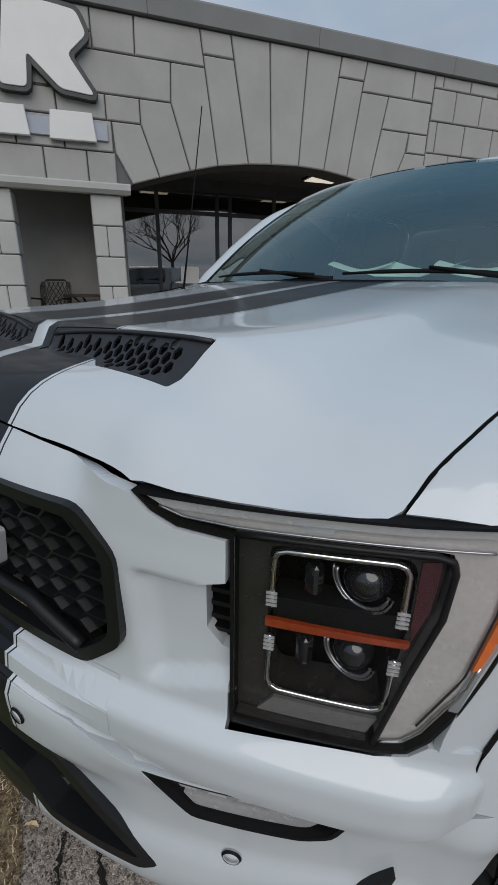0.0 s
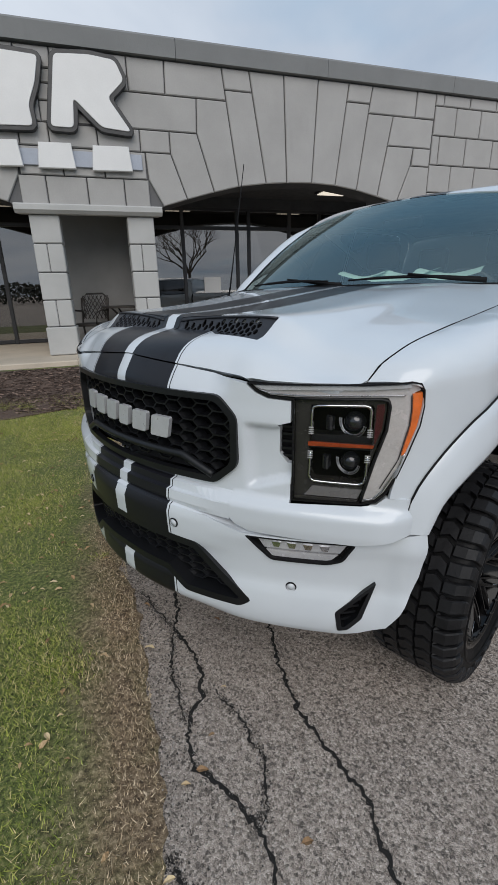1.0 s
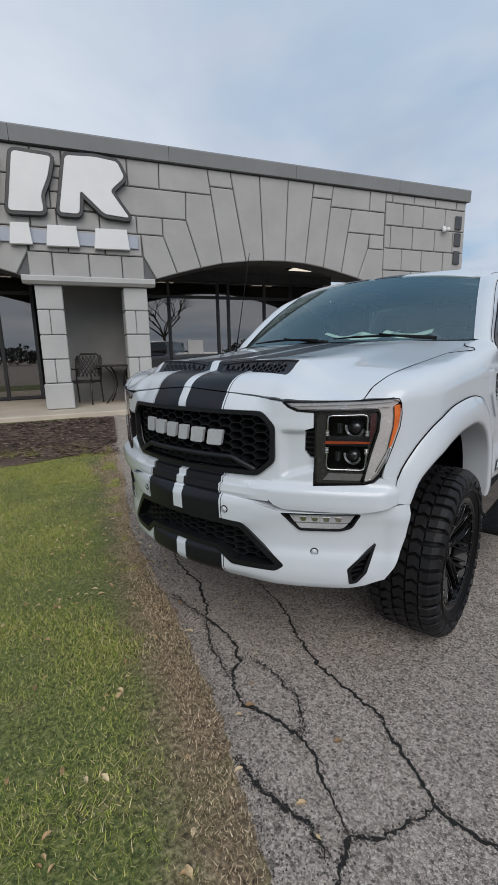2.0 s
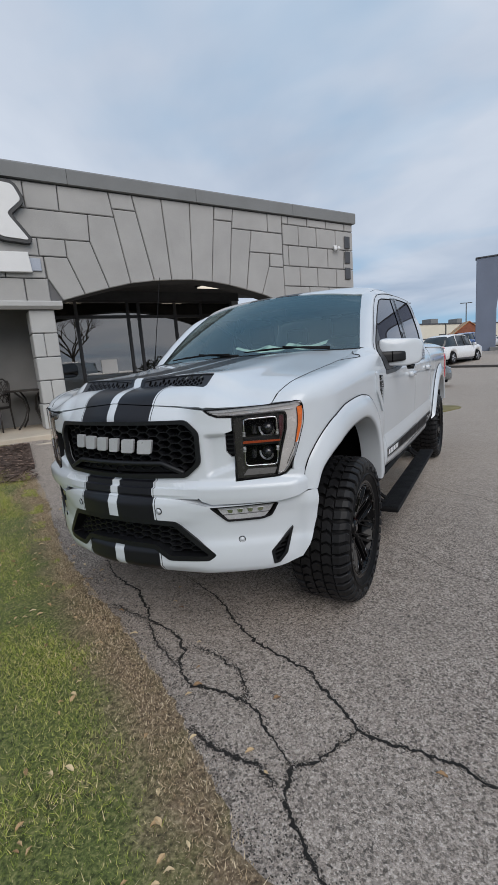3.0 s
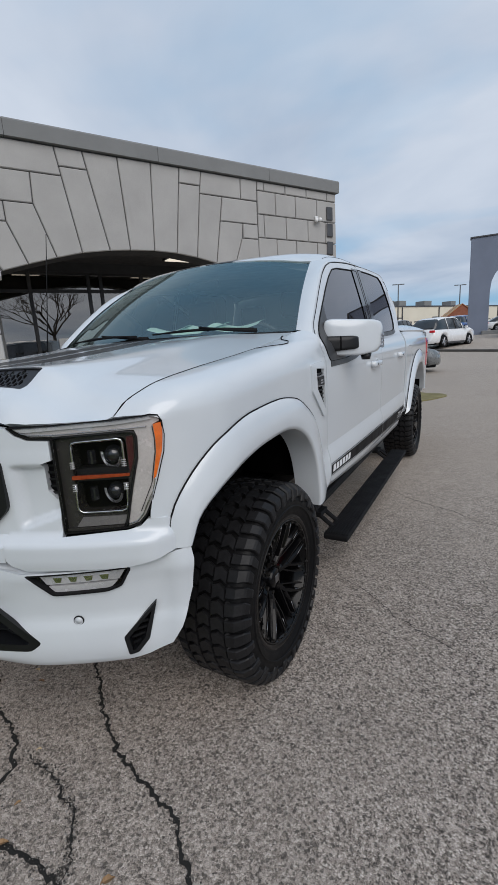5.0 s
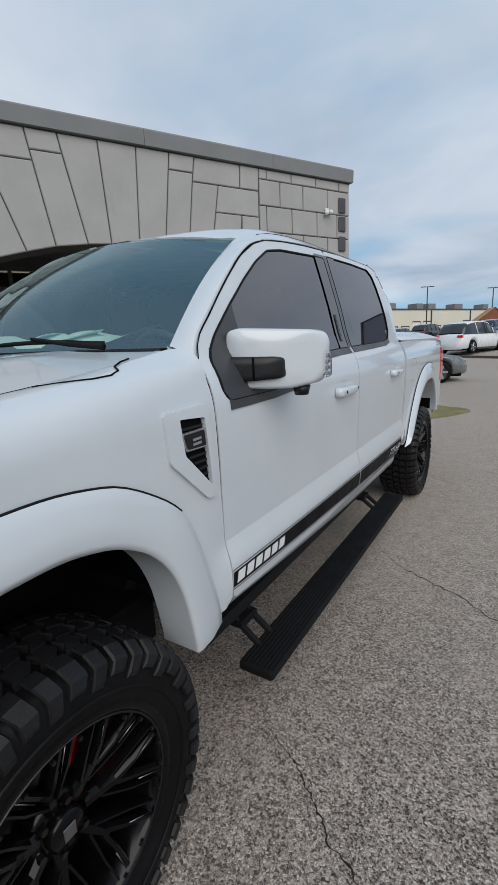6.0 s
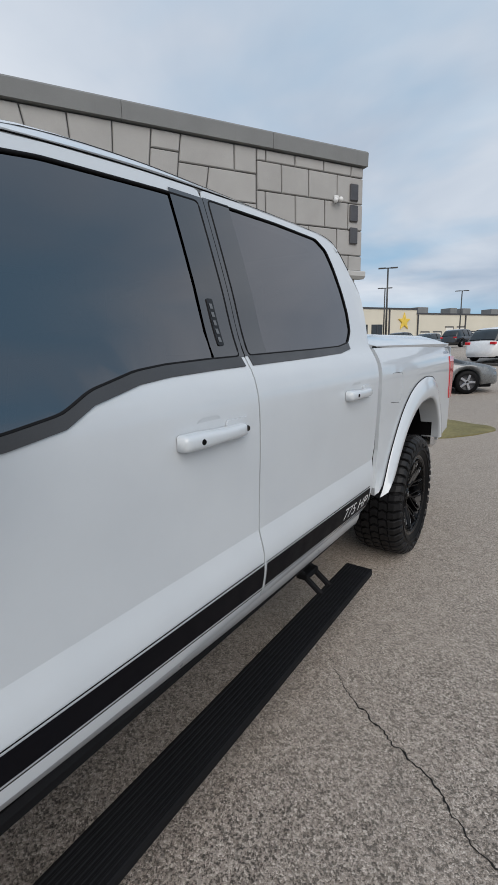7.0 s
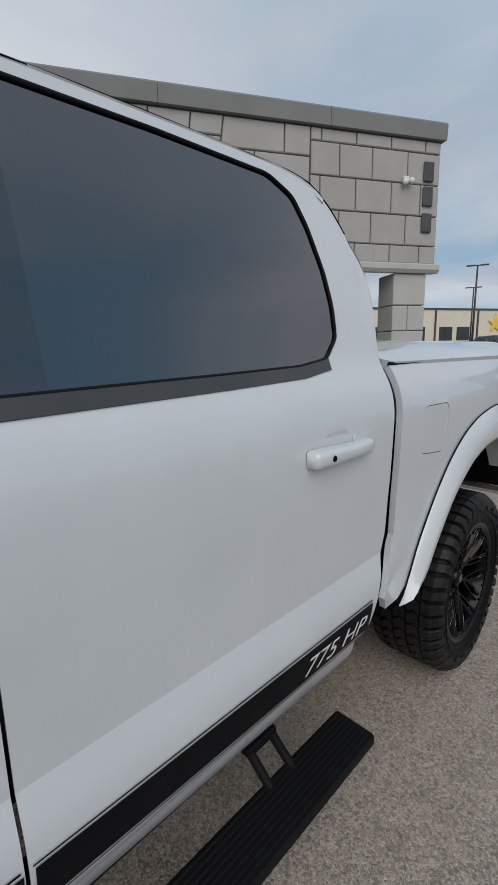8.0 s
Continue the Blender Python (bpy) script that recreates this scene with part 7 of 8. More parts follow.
tagged(blades("dry_grass", 420000, M_STRAW, 2, (8.05, 10.2), (1.9, 8.2), straw, 0.004, 0.018, 0.0018), "dry straw-coloured grass at the lawn's edge", "grass", kind="stuff")

# fallen leaves
M_LEAF = Mat("dead_leaf", (0.25, 0.15, 0.06), 0.75)
M_LEAF.color(M_LEAF.ramp(M_LEAF.random(), [(0.0, (0.16, 0.085, 0.04)), (0.4, (0.40, 0.26, 0.13)), (1.0, (0.62, 0.50, 0.31))]))
M_LEAF = M_LEAF.m
leaf_meshes = []
for k in range(4):
    rr = random.Random(k)
    n = 9
    vv, ff = [], []
    for i in range(n):
        t = i / (n - 1)
        w = 0.011 * math.sin(math.pi * t ** 0.8) * rr.uniform(0.8, 1.2)
        zc = 0.006 + 0.008 * math.sin(math.pi * t)
        vv += [(-0.024 + 0.048 * t, -w, zc + 0.006 * rr.random()), (-0.024 + 0.048 * t, 0, zc - 0.003), (-0.024 + 0.048 * t, w, zc + 0.006 * rr.random())]
    for i in range(n - 1):
        ff += [(3 * i, 3 * i + 3, 3 * i + 4, 3 * i + 1), (3 * i + 1, 3 * i + 4, 3 * i + 5, 3 * i + 2)]
    me = bpy.data.meshes.new("fallen_leaf")
    me.from_pydata(vv, [], ff)
    me.materials.append(M_LEAF)
    leaf_meshes.append(me)
rr = random.Random(8)
for k in range(300):
    s = EDGE_S + (abs(rr.gauss(0.30, 0.55)) if k % 9 else -abs(rr.gauss(0.1, 0.25)))
    d = rr.uniform(2.4, 7.9)
    p = MB @ Vector((-s, -d, 0))
    lf = new("fallen_leaf", leaf_meshes[k % 4])
    sc = rr.uniform(0.40, 0.85)
    lf.matrix_world = Matrix.Translation((p.x, p.y, ground_z(p.x, p.y) + (0.034 if s > EDGE_S + 0.1 else 0.002))) @ Euler((rr.uniform(-0.3, 0.3), rr.uniform(-0.3, 0.3), rr.uniform(0, 6.28))).to_matrix().to_4x4() @ Matrix.Scale(sc, 4)
    tagged(lf, "small curled brown fallen leaf lying on the ground", "leaf", "fallen leaves")

# cracks in the asphalt: ragged dark ribbons with broken rims
CRACKS = [
    ([(-0.93, -0.22), (-0.66, -0.40), (-0.36, -0.49), (-0.16, -0.62), (-0.08, -0.71), (0.16, -0.76), (0.29, -0.85), (0.34, -0.96), (0.46, -1.03), (0.63, -1.01), (0.73, -1.02), (0.81, -1.05), (0.88, -1.11), (0.99, -1.18), (1.03, -1.20)], 0.010),
    ([(-0.14, -0.23), (0.18, -0.37), (0.40, -0.54), (0.58, -0.65), (0.91, -0.74), (1.05, -0.85), (1.19, -0.96), (1.26, -0.97), (1.38, -0.97), (1.55, -0.96), (1.62, -1.0), (1.9, -0.97), (2.4, -1.1)], 0.0085),
    ([(1.19, -0.96), (1.14, -1.07), (1.08, -1.17), (1.03, -1.20), (1.04, -1.30), (1.10, -1.37), (1.18, -1.44), (1.25, -1.48), (1.45, -1.7)], 0.009),
    ([(-0.08, -0.71), (0.13, -0.87), (0.34, -0.96)], 0.006),
    ([(0.60, -1.22), (0.70, -1.25), (0.83, -1.26), (0.92, -1.25), (1.01, -1.30)], 0.010),
    ([(-0.40, -0.67), (-0.23, -0.70), (-0.08, -0.71)], 0.006),
    ([(0.29, -0.80), (0.46, -0.81), (0.62, -0.87), (0.71, -0.96), (0.73, -1.02)], 0.005),
    ([(0.97, 2.40), (1.07, 2.28), (1.20, 2.19), (1.38, 2.09), (1.48, 2.04), (1.60, 1.95), (1.68, 1.89), (2.1, 1.72), (2.7, 1.6)], 0.0035),
    ([(0.96, 0.78), (1.15, 0.68), (1.24, 0.60), (1.35, 0.50), (1.47, 0.44), (1.72, 0.31)], 0.0028),
    ([(2.6, 6.6), (4.2, 6.2), (6.5, 6.4)], 0.006),
]
for k, (line, width) in enumerate(CRACKS):
    rr = random.Random(20 + k)
    pts = []
    for (ax, ay), (bx, by) in zip(line, line[1:]):
        n = max(2, int(math.hypot(bx - ax, by - ay) / 0.011))
        for i in range(n):
            t = i / n
            jig = 0.016 * noise.noise((ax * 9 + t * n * 0.18, ay * 9, k)) + 0.0045 * rr.uniform(-1, 1)
            dx, dy = by - ay, ax - bx
            L = math.hypot(dx, dy)
            pts.append((ax + (bx - ax) * t + dx / L * jig, ay + (by - ay) * t + dy / L * jig))
    v, f = [], []
    for i in range(len(pts)):
        a, b = pts[max(i - 1, 0)], pts[min(i + 1, len(pts) - 1)]
        d = Vector((b[0] - a[0], b[1] - a[1])).normalized()
        taper = min(1.0, 0.25 + 4.0 * min(i, len(pts) - 1 - i) / len(pts))
        wl, wr = (width * 0.85 * taper * rr.uniform(0.15, 1.35) * (1.9 if rr.random() < 0.08 else 1) for _ in range(2))
        x, y = pts[i]
        v += [(x - d.y * wl, y + d.x * wl, 0.0015), (x, y, 0.0025), (x + d.y * wr, y - d.x * wr, 0.0015)]
    for i in range(len(pts) - 1):
        f += [(3 * i, 3 * i + 1, 3 * i + 4, 3 * i + 3), (3 * i + 1, 3 * i + 2, 3 * i + 5, 3 * i + 4)]
    f = [tuple(reversed(q)) for q in f]
    tagged(mesh("pavement_crack", v, f, M_CRACK, None), "dark ragged crack in the worn asphalt", "crack", kind="structure")

# dark crumbs along the broken edge of the asphalt and in the cracks
rr = np.random.RandomState(6)
v, f = [], []
for k in range(14000):
    if k % 4:
        d = rr.uniform(2.4, 9.0)
        p = MB @ Vector((-EDGE_S + 0.01 + rr.normal(0.02, 0.08), -d, 0))
        x, y = p.x, p.y
    else:
        line = CRACKS[rr.randint(0, 7)][0]
        i = rr.randint(0, len(line) - 1)
        t = rr.rand()
        x = line[i][0] + (line[i + 1][0] - line[i][0]) * t + rr.normal(0, 0.012)
        y = line[i][1] + (line[i + 1][1] - line[i][1]) * t + rr.normal(0, 0.012)
    r_ = rr.uniform(0.0015, 0.0048)
    a = rr.uniform(0, 6.28)
    i = len(v)
    for q in range(3):
        v.append((x + r_ * math.cos(a + 2.09 * q) * 1.2, y + r_ * math.sin(a + 2.09 * q), 0.0))
    v.append((x, y, r_ * 1.1))
    f += [(i, i + 1, i + 3), (i + 1, i + 2, i + 3), (i + 2, i, i + 3)]
M_CRUMB = Mat("asphalt_crumb", (0.05, 0.045, 0.04), 0.95)
_i = M_CRUMB.n("ShaderNodeNewGeometry").outputs["Random Per Island"]
M_CRUMB.color(M_CRUMB.ramp(_i, [(0.0, (0.02, 0.018, 0.016)), (0.7, (0.08, 0.07, 0.062)), (1.0, (0.30, 0.28, 0.26))]))
tagged(mesh("asphalt_crumbs", v, f, M_CRUMB.m, None), "dark crumbled asphalt along cracks and the lot's edge", "gravel", kind="stuff")

# mulch bed against the patio step
v, f, s_ = patch([(-8.0, -1.03), (-8.05, -1.9), (-8.4, -2.25), (-9.2, -2.45), (-11, -2.6), (-15, -2.7), (-15, -1.03)], lambda x, y: (lambda p: (x, y, ground_z(p.x, p.y) + 0.045 + 0.02 * noise.noise((x * 5, y * 5, 0))))(MB @ Vector((x, y, 0))), 0.12, (), 0.05)
mb = mesh("mulch_bed", v, f, M_MULCH, None, "", True, s_)
mb.matrix_world = MB
tagged(mb, "brown shredded mulch bed along the porch step", "mulch", kind="structure")
rr = np.random.RandomState(4)
v, f = [], []
for k in range(5000):
    x, y = -rr.uniform(8.05, 12.0), -rr.uniform(1.06, 2.35)
    p = MB @ Vector((x, y, 0))
    z = ground_z(p.x, p.y) + 0.05
    a, L, w = rr.uniform(0, 6.28), rr.uniform(0.012, 0.04), rr.uniform(0.003, 0.009)
    c, s2 = math.cos(a), math.sin(a)
    dz = rr.uniform(-0.008, 0.012)
    i = len(v)
    v += [(p.x - c * L - s2 * w, p.y - s2 * L + c * w, z), (p.x - c * L + s2 * w, p.y - s2 * L - c * w, z + 0.006), (p.x + c * L + s2 * w, p.y + s2 * L - c * w, z + 0.006 + dz), (p.x + c * L - s2 * w, p.y + s2 * L + c * w, z + dz + 0.004)]
    f.append((i, i + 1, i + 2, i + 3))
M_CHIP = Mat("mulch_chip", (0.1, 0.06, 0.04), 0.9)
_i = M_CHIP.n("ShaderNodeNewGeometry").outputs["Random Per Island"]
M_CHIP.color(M_CHIP.ramp(_i, [(0.0, (0.03, 0.018, 0.014)), (0.6, (0.13, 0.085, 0.065)), (1.0, (0.27, 0.19, 0.15))]))
tagged(mesh("mulch_chips", v, f, M_CHIP.m, None), "loose brown wood mulch chips", "mulch", kind="stuff")

# patio chair and round table in the niche
M_IRON = varied("dark_cast_metal", (0.05, 0.045, 0.042), 0.5, 0.4, amount=0.3)


def patio_chair(m):
    ch = thing("patio_chair", m, "dark metal patio chair with lattice back in the niche", "chair")
    for x in (-0.24, 0.24):
        tube("front_leg", [(x, -0.24, 0), (x, -0.23, 0.42)], [0.014, 0.018], M_IRON, ch)
        tube("rear_leg", [(x, 0.27, 0), (x, 0.22, 0.42)], [0.014, 0.018], M_IRON, ch)
        tube("armrest", [(x, -0.23, 0.42), (x * 1.1, -0.24, 0.62), (x * 1.12, -0.05, 0.66), (x, 0.24, 0.64)], 0.014, M_IRON, ch)
    box("seat", (-0.25, -0.25, 0.40), (0.25, 0.24, 0.44), M_IRON, ch, 0.015)
    tube("back_frame", [(-0.24, 0.22, 0.42), (-0.25, 0.30, 0.85), (-0.15, 0.32, 0.93), (0.15, 0.32, 0.93), (0.25, 0.30, 0.85), (0.24, 0.22, 0.42)], 0.016, M_IRON, ch)
    for k in range(-4, 5):
        x0, x1 = max(-0.24, min(0.24, k * 0.08 - 0.14)), max(-0.24, min(0.24, k * 0.08 + 0.14))
        if x1 - x0 > 0.05:
            tube("lattice_bar", [(x0, 0.24, 0.50), (x1, 0.315, 0.90)], 0.007, M_IRON, ch, 6)
            tube("lattice_bar", [(x1, 0.24, 0.50), (x0, 0.315, 0.90)], 0.007, M_IRON, ch, 6)
    return ch


patio_chair(MB @ pose(-8.38, 0.72, FLOOR_Z, 0, 0, -25))
tb = thing("patio_table", MB @ pose(-7.72, 0.68, FLOOR_Z), "round dark metal patio table with curved legs", "table")
bm = bmesh.new()
bmesh.ops.create_cone(bm, cap_ends=True, segments=36, radius1=0.42, radius2=0.43, depth=0.03, matrix=Matrix.Translation((0, 0, 0.70)))
part("tabletop", bm, M_IRON, tb)
for k in range(4):
    a = math.pi / 2 * k + 0.5
    c, s2 = math.cos(a), math.sin(a)
    tube("leg", [(0.30 * c, 0.30 * s2, 0.685), (0.16 * c, 0.16 * s2, 0.55), (0.10 * c, 0.10 * s2, 0.34), (0.20 * c, 0.20 * s2, 0.14), (0.33 * c, 0.33 * s2, 0.0)], 0.017, M_IRON, tb)

# papers on the dashboard; the mint of sunlight through the glass is in their colour
M_PAPER = varied("glass_lit_paper", (0.62, 0.80, 0.74), 0.7, amount=0.08)
for k, (x, y, rz, wx, wy) in enumerate(((0.20, 0.655, -8, 0.15, 0.11), (0.41, 0.72, 12, 0.15, 0.11), (-0.02, 0.665, 20, 0.12, 0.09))):
    v, f, s_ = patch([(-wx, -wy), (wx, -wy), (wx, wy), (-wx, wy)], lambda a, b: (a, b, 0.030 * abs(a / wx) ** 1.5 + 0.010 * math.sin(b * 14 + k) + 0.012 * (b / wy)), 0.03)
    pp = mesh("paper_sheet", v, f, M_PAPER, None, "", True)
    pp.matrix_world = pose(x, y, 1.462 + 0.006 * k, 0, 0, rz)
    tagged(pp, "curled paper sheet on the dashboard, coloured mint for sunlight through the glass", "paper", "papers on the dashboard")

# ---- distance ----
M_CREAM = varied("cream_metal_wall", (0.62, 0.58, 0.48), 0.7, amount=0.06, coarse=0.3)
M_TRIM = varied("dark_trim", (0.05, 0.05, 0.055), 0.6, amount=0.2)
M_DOCK = varied("white_dock_door", (0.72, 0.70, 0.64), 0.6, amount=0.06)
M_DARKGLASS = varied("dark_far_glass", (0.03, 0.035, 0.04), 0.12, amount=0.3)
M_GOLD = varied("gold_star_paint", (0.72, 0.50, 0.07), 0.45, amount=0.15, coarse=2)
M_POLE = varied("dark_steel_pole", (0.05, 0.05, 0.05), 0.5, 0.3, amount=0.2)
M_SLATE = varied("slate_blue_stucco", (0.155, 0.18, 0.235), 0.9, amount=0.12, coarse=0.6, fine=30, bump=0.1)
MC = pose(-23.9, 67.2, 1.05, 0, 0, 63.5)      # left end of the long wall, running to the right
cream = thing("cream_warehouse", MC, "long cream metal warehouse with dark trim and dock doors", "building")
for x0, x1, h in ((-14, 11.8, 5.95), (11.85, 75, 5.25)):
    box("wall", (x0, 0, -1.5), (x1, 22, h), M_CREAM, cream, 0.0)
    box("roof_trim", (x0 - 0.1, -0.12, h + 0.002), (x1 + 0.1, 22.1, h + 0.24), M_TRIM, cream, 0.0)
for x in (-2.0, 5.6, 12.1, 24.2, 36.5, 48.8, 61.0):
    box("downpipe", (x - 0.11, -0.16, -0.5), (x + 0.11, -0.002, 5.2 if x > 12 else 5.9), M_TRIM, cream, 0.0)
for k in range(20):
    x = 13.0 + 3.05 * k
    big = k % 5 in (2, 3)
    dr = box("dock_door", (x, -0.05, 0.0), (x + 1.9, -0.002, 3.1 if big else 2.3), M_DOCK, cream, 0.0)
    box("door_frame", (x - 0.12, -0.09, 3.104 if big else 2.304), (x + 2.02, -0.002, 3.3 if big else 2.5), M_TRIM, dr, 0.0)
    box("door_post", (x + 1.904, -0.09, 0.0), (x + 2.02, -0.002, 3.1 if big else 2.3), M_TRIM, dr, 0.0)
for x in (-12.5, -9.4, -6.0, -1.2, 1.9):
    wn = box("window", (x, -0.05, 1.7), (x + 2.3, -0.002, 3.6), M_DARKGLASS, cream, 0.0)
    box("mullion", (x + 1.1, -0.09, 1.7), (x + 1.2, -0.052, 3.6), M_TRIM, wn, 0.0)
star = [(8.9 + (1.45 if k % 2 == 0 else 0.62) * math.sin(math.pi * k / 5), 4.05 + (1.45 if k % 2 == 0 else 0.62) * math.cos(math.pi * k / 5)) for k in range(10)]
v, f = prism(star, -0.22, -0.02, 0.08)
mesh("star_sign", v, f, M_GOLD, cream, "gold five-pointed star")
for x, w in ((15.5, 2.6), (24.0, 1.8), (27.5, 2.2), (36, 2.6), (46, 2.0)):
    box("roof_unit", (x, 3, 5.5), (x + w, 5.2, 6.75), M_COPING, cream, 0.05)


def lamp_post(x, y, h, arms=2):
    z = ground_z(x, y)
    lp = thing("parking_lot_lamp", pose(x, y, z, 0, 0, 25), "tall dark steel parking lot lamp post", "street lamp", "parking lot lamps")
    tube("pole", [(0, 0, 0), (0, 0, h)], [0.11, 0.075], M_POLE, lp, 10)
    for sg in (-1, 1):
        box("lamp_head", (min(sg * 0.25, sg * 0.95), -0.16, h - 0.02), (max(sg * 0.25, sg * 0.95), 0.16, h + 0.09), M_POLE, lp, 0.02)
    tube("cross_arm", [(-0.3, 0, h + 0.03), (0.3, 0, h + 0.03)], 0.05, M_POLE, lp, 8)


for x, y, h in ((-13.6, 47.2, 8.0), (-18.9, 62.3, 7.9), (-11.4, 74.6, 7.9), (-2.9, 83.7, 7.6), (3.9, 95.0, 7.5)):
    lamp_post(x, y, h)

# slate blue portal with an arch
gz = 0.93
po = [(0.25, gz - 0.6), (1.62, gz - 0.6), (1.62, 4.0)]
for k in range(1, 16):
    t = math.pi * k / 16
    po.append((5.42 - 3.80 * math.cos(t), 4.0 + 2.75 * math.sin(t) ** 0.85))
po += [(9.22, 4.0), (9.22, gz - 0.6), (10.6, gz - 0.6), (10.6, 7.75), (0.25, 7.75)]
portal = thing("arched_portal", pose(0, 36.2, 0, 0, 0, 3), "slate blue stucco gateway wall with a wide arch", "gateway")
v, f = prism(po, 0, 0.7, 0.02)
mesh("wall", v, f, M_SLATE, portal)
box("cap", (0.18, -0.06, 7.752), (10.67, 0.76, 7.86), M_TRIM, portal, 0.02)
box("ledge", (1.2, -0.5, gz - 0.5), (10.9, -0.05, gz + 0.28), M_COPING, portal, 0.02)

# kerb across the lot
kv = []
for n_, (x0, y0, x1, y1) in enumerate(((-6.0, 27.0, 9.0, 19.5),)):
    M_KERB = varied("dark_kerb", (0.07, 0.065, 0.06), 0.9, amount=0.3)
    L = math.hypot(x1 - x0, y1 - y0)
    v, f = [], []
    for k in range(31):
        t = k / 30
        x, y = x0 + (x1 - x0) * t, y0 + (y1 - y0) * t
        z = ground_z(x, y)
        nx, ny = (y1 - y0) / L, -(x1 - x0) / L
        for off, h in ((-0.12, -0.02), (-0.12, 0.11), (0.12, 0.11), (0.12, -0.02)):
            v.append((x + nx * off, y + ny * off, z + h))
    for k in range(30):
        for j in range(3):
            f.append((k * 4 + j, k * 4 + j + 1, k * 4 + 5 + j, k * 4 + 4 + j))
    tagged(mesh("kerb", v, f, M_KERB, None), "low dark kerb across the parking lot", "kerb", kind="structure")
v, f, s_ = patch(rounded([(-0.6, 7.6), (0.36, 7.68), (0.72, 8.15), (0.98, 8.75), (0.85, 9.05), (0.1, 9.45), (-0.6, 9.6)], 0.15, 4), lambda x, y: (x, y, 0.02 + 0.02 * noise.noise((x * 3, y * 3, 0))), 0.15, (), 0.05)
M_ISLAND = varied("rough_island_grass", (0.19, 0.165, 0.07), 0.95, amount=0.55, fine=30, coarse=1.2, bump=0.6, dist=0.03)
isl = mesh("grass_island", v, f, M_ISLAND, None, "", True, s_)
tagged(isl, "small patch of lawn in the parking lot", "lawn", kind="structure")

# parked cars
M_CARWHITE = varied("white_car_paint", (0.72, 0.73, 0.74), 0.25, amount=0.04, Coat_Weight=1.0)
M_CARBLUE = varied("blue_car_paint", (0.035, 0.10, 0.30), 0.25, amount=0.1, Coat_Weight=1.0)
M_CARGREY = varied("grey_car_paint", (0.16, 0.17, 0.175), 0.28, 0.3, amount=0.1, Coat_Weight=1.0)
M_CARBLACK = varied("black_car_paint", (0.016, 0.017, 0.02), 0.2, amount=0.2, Coat_Weight=1.0)


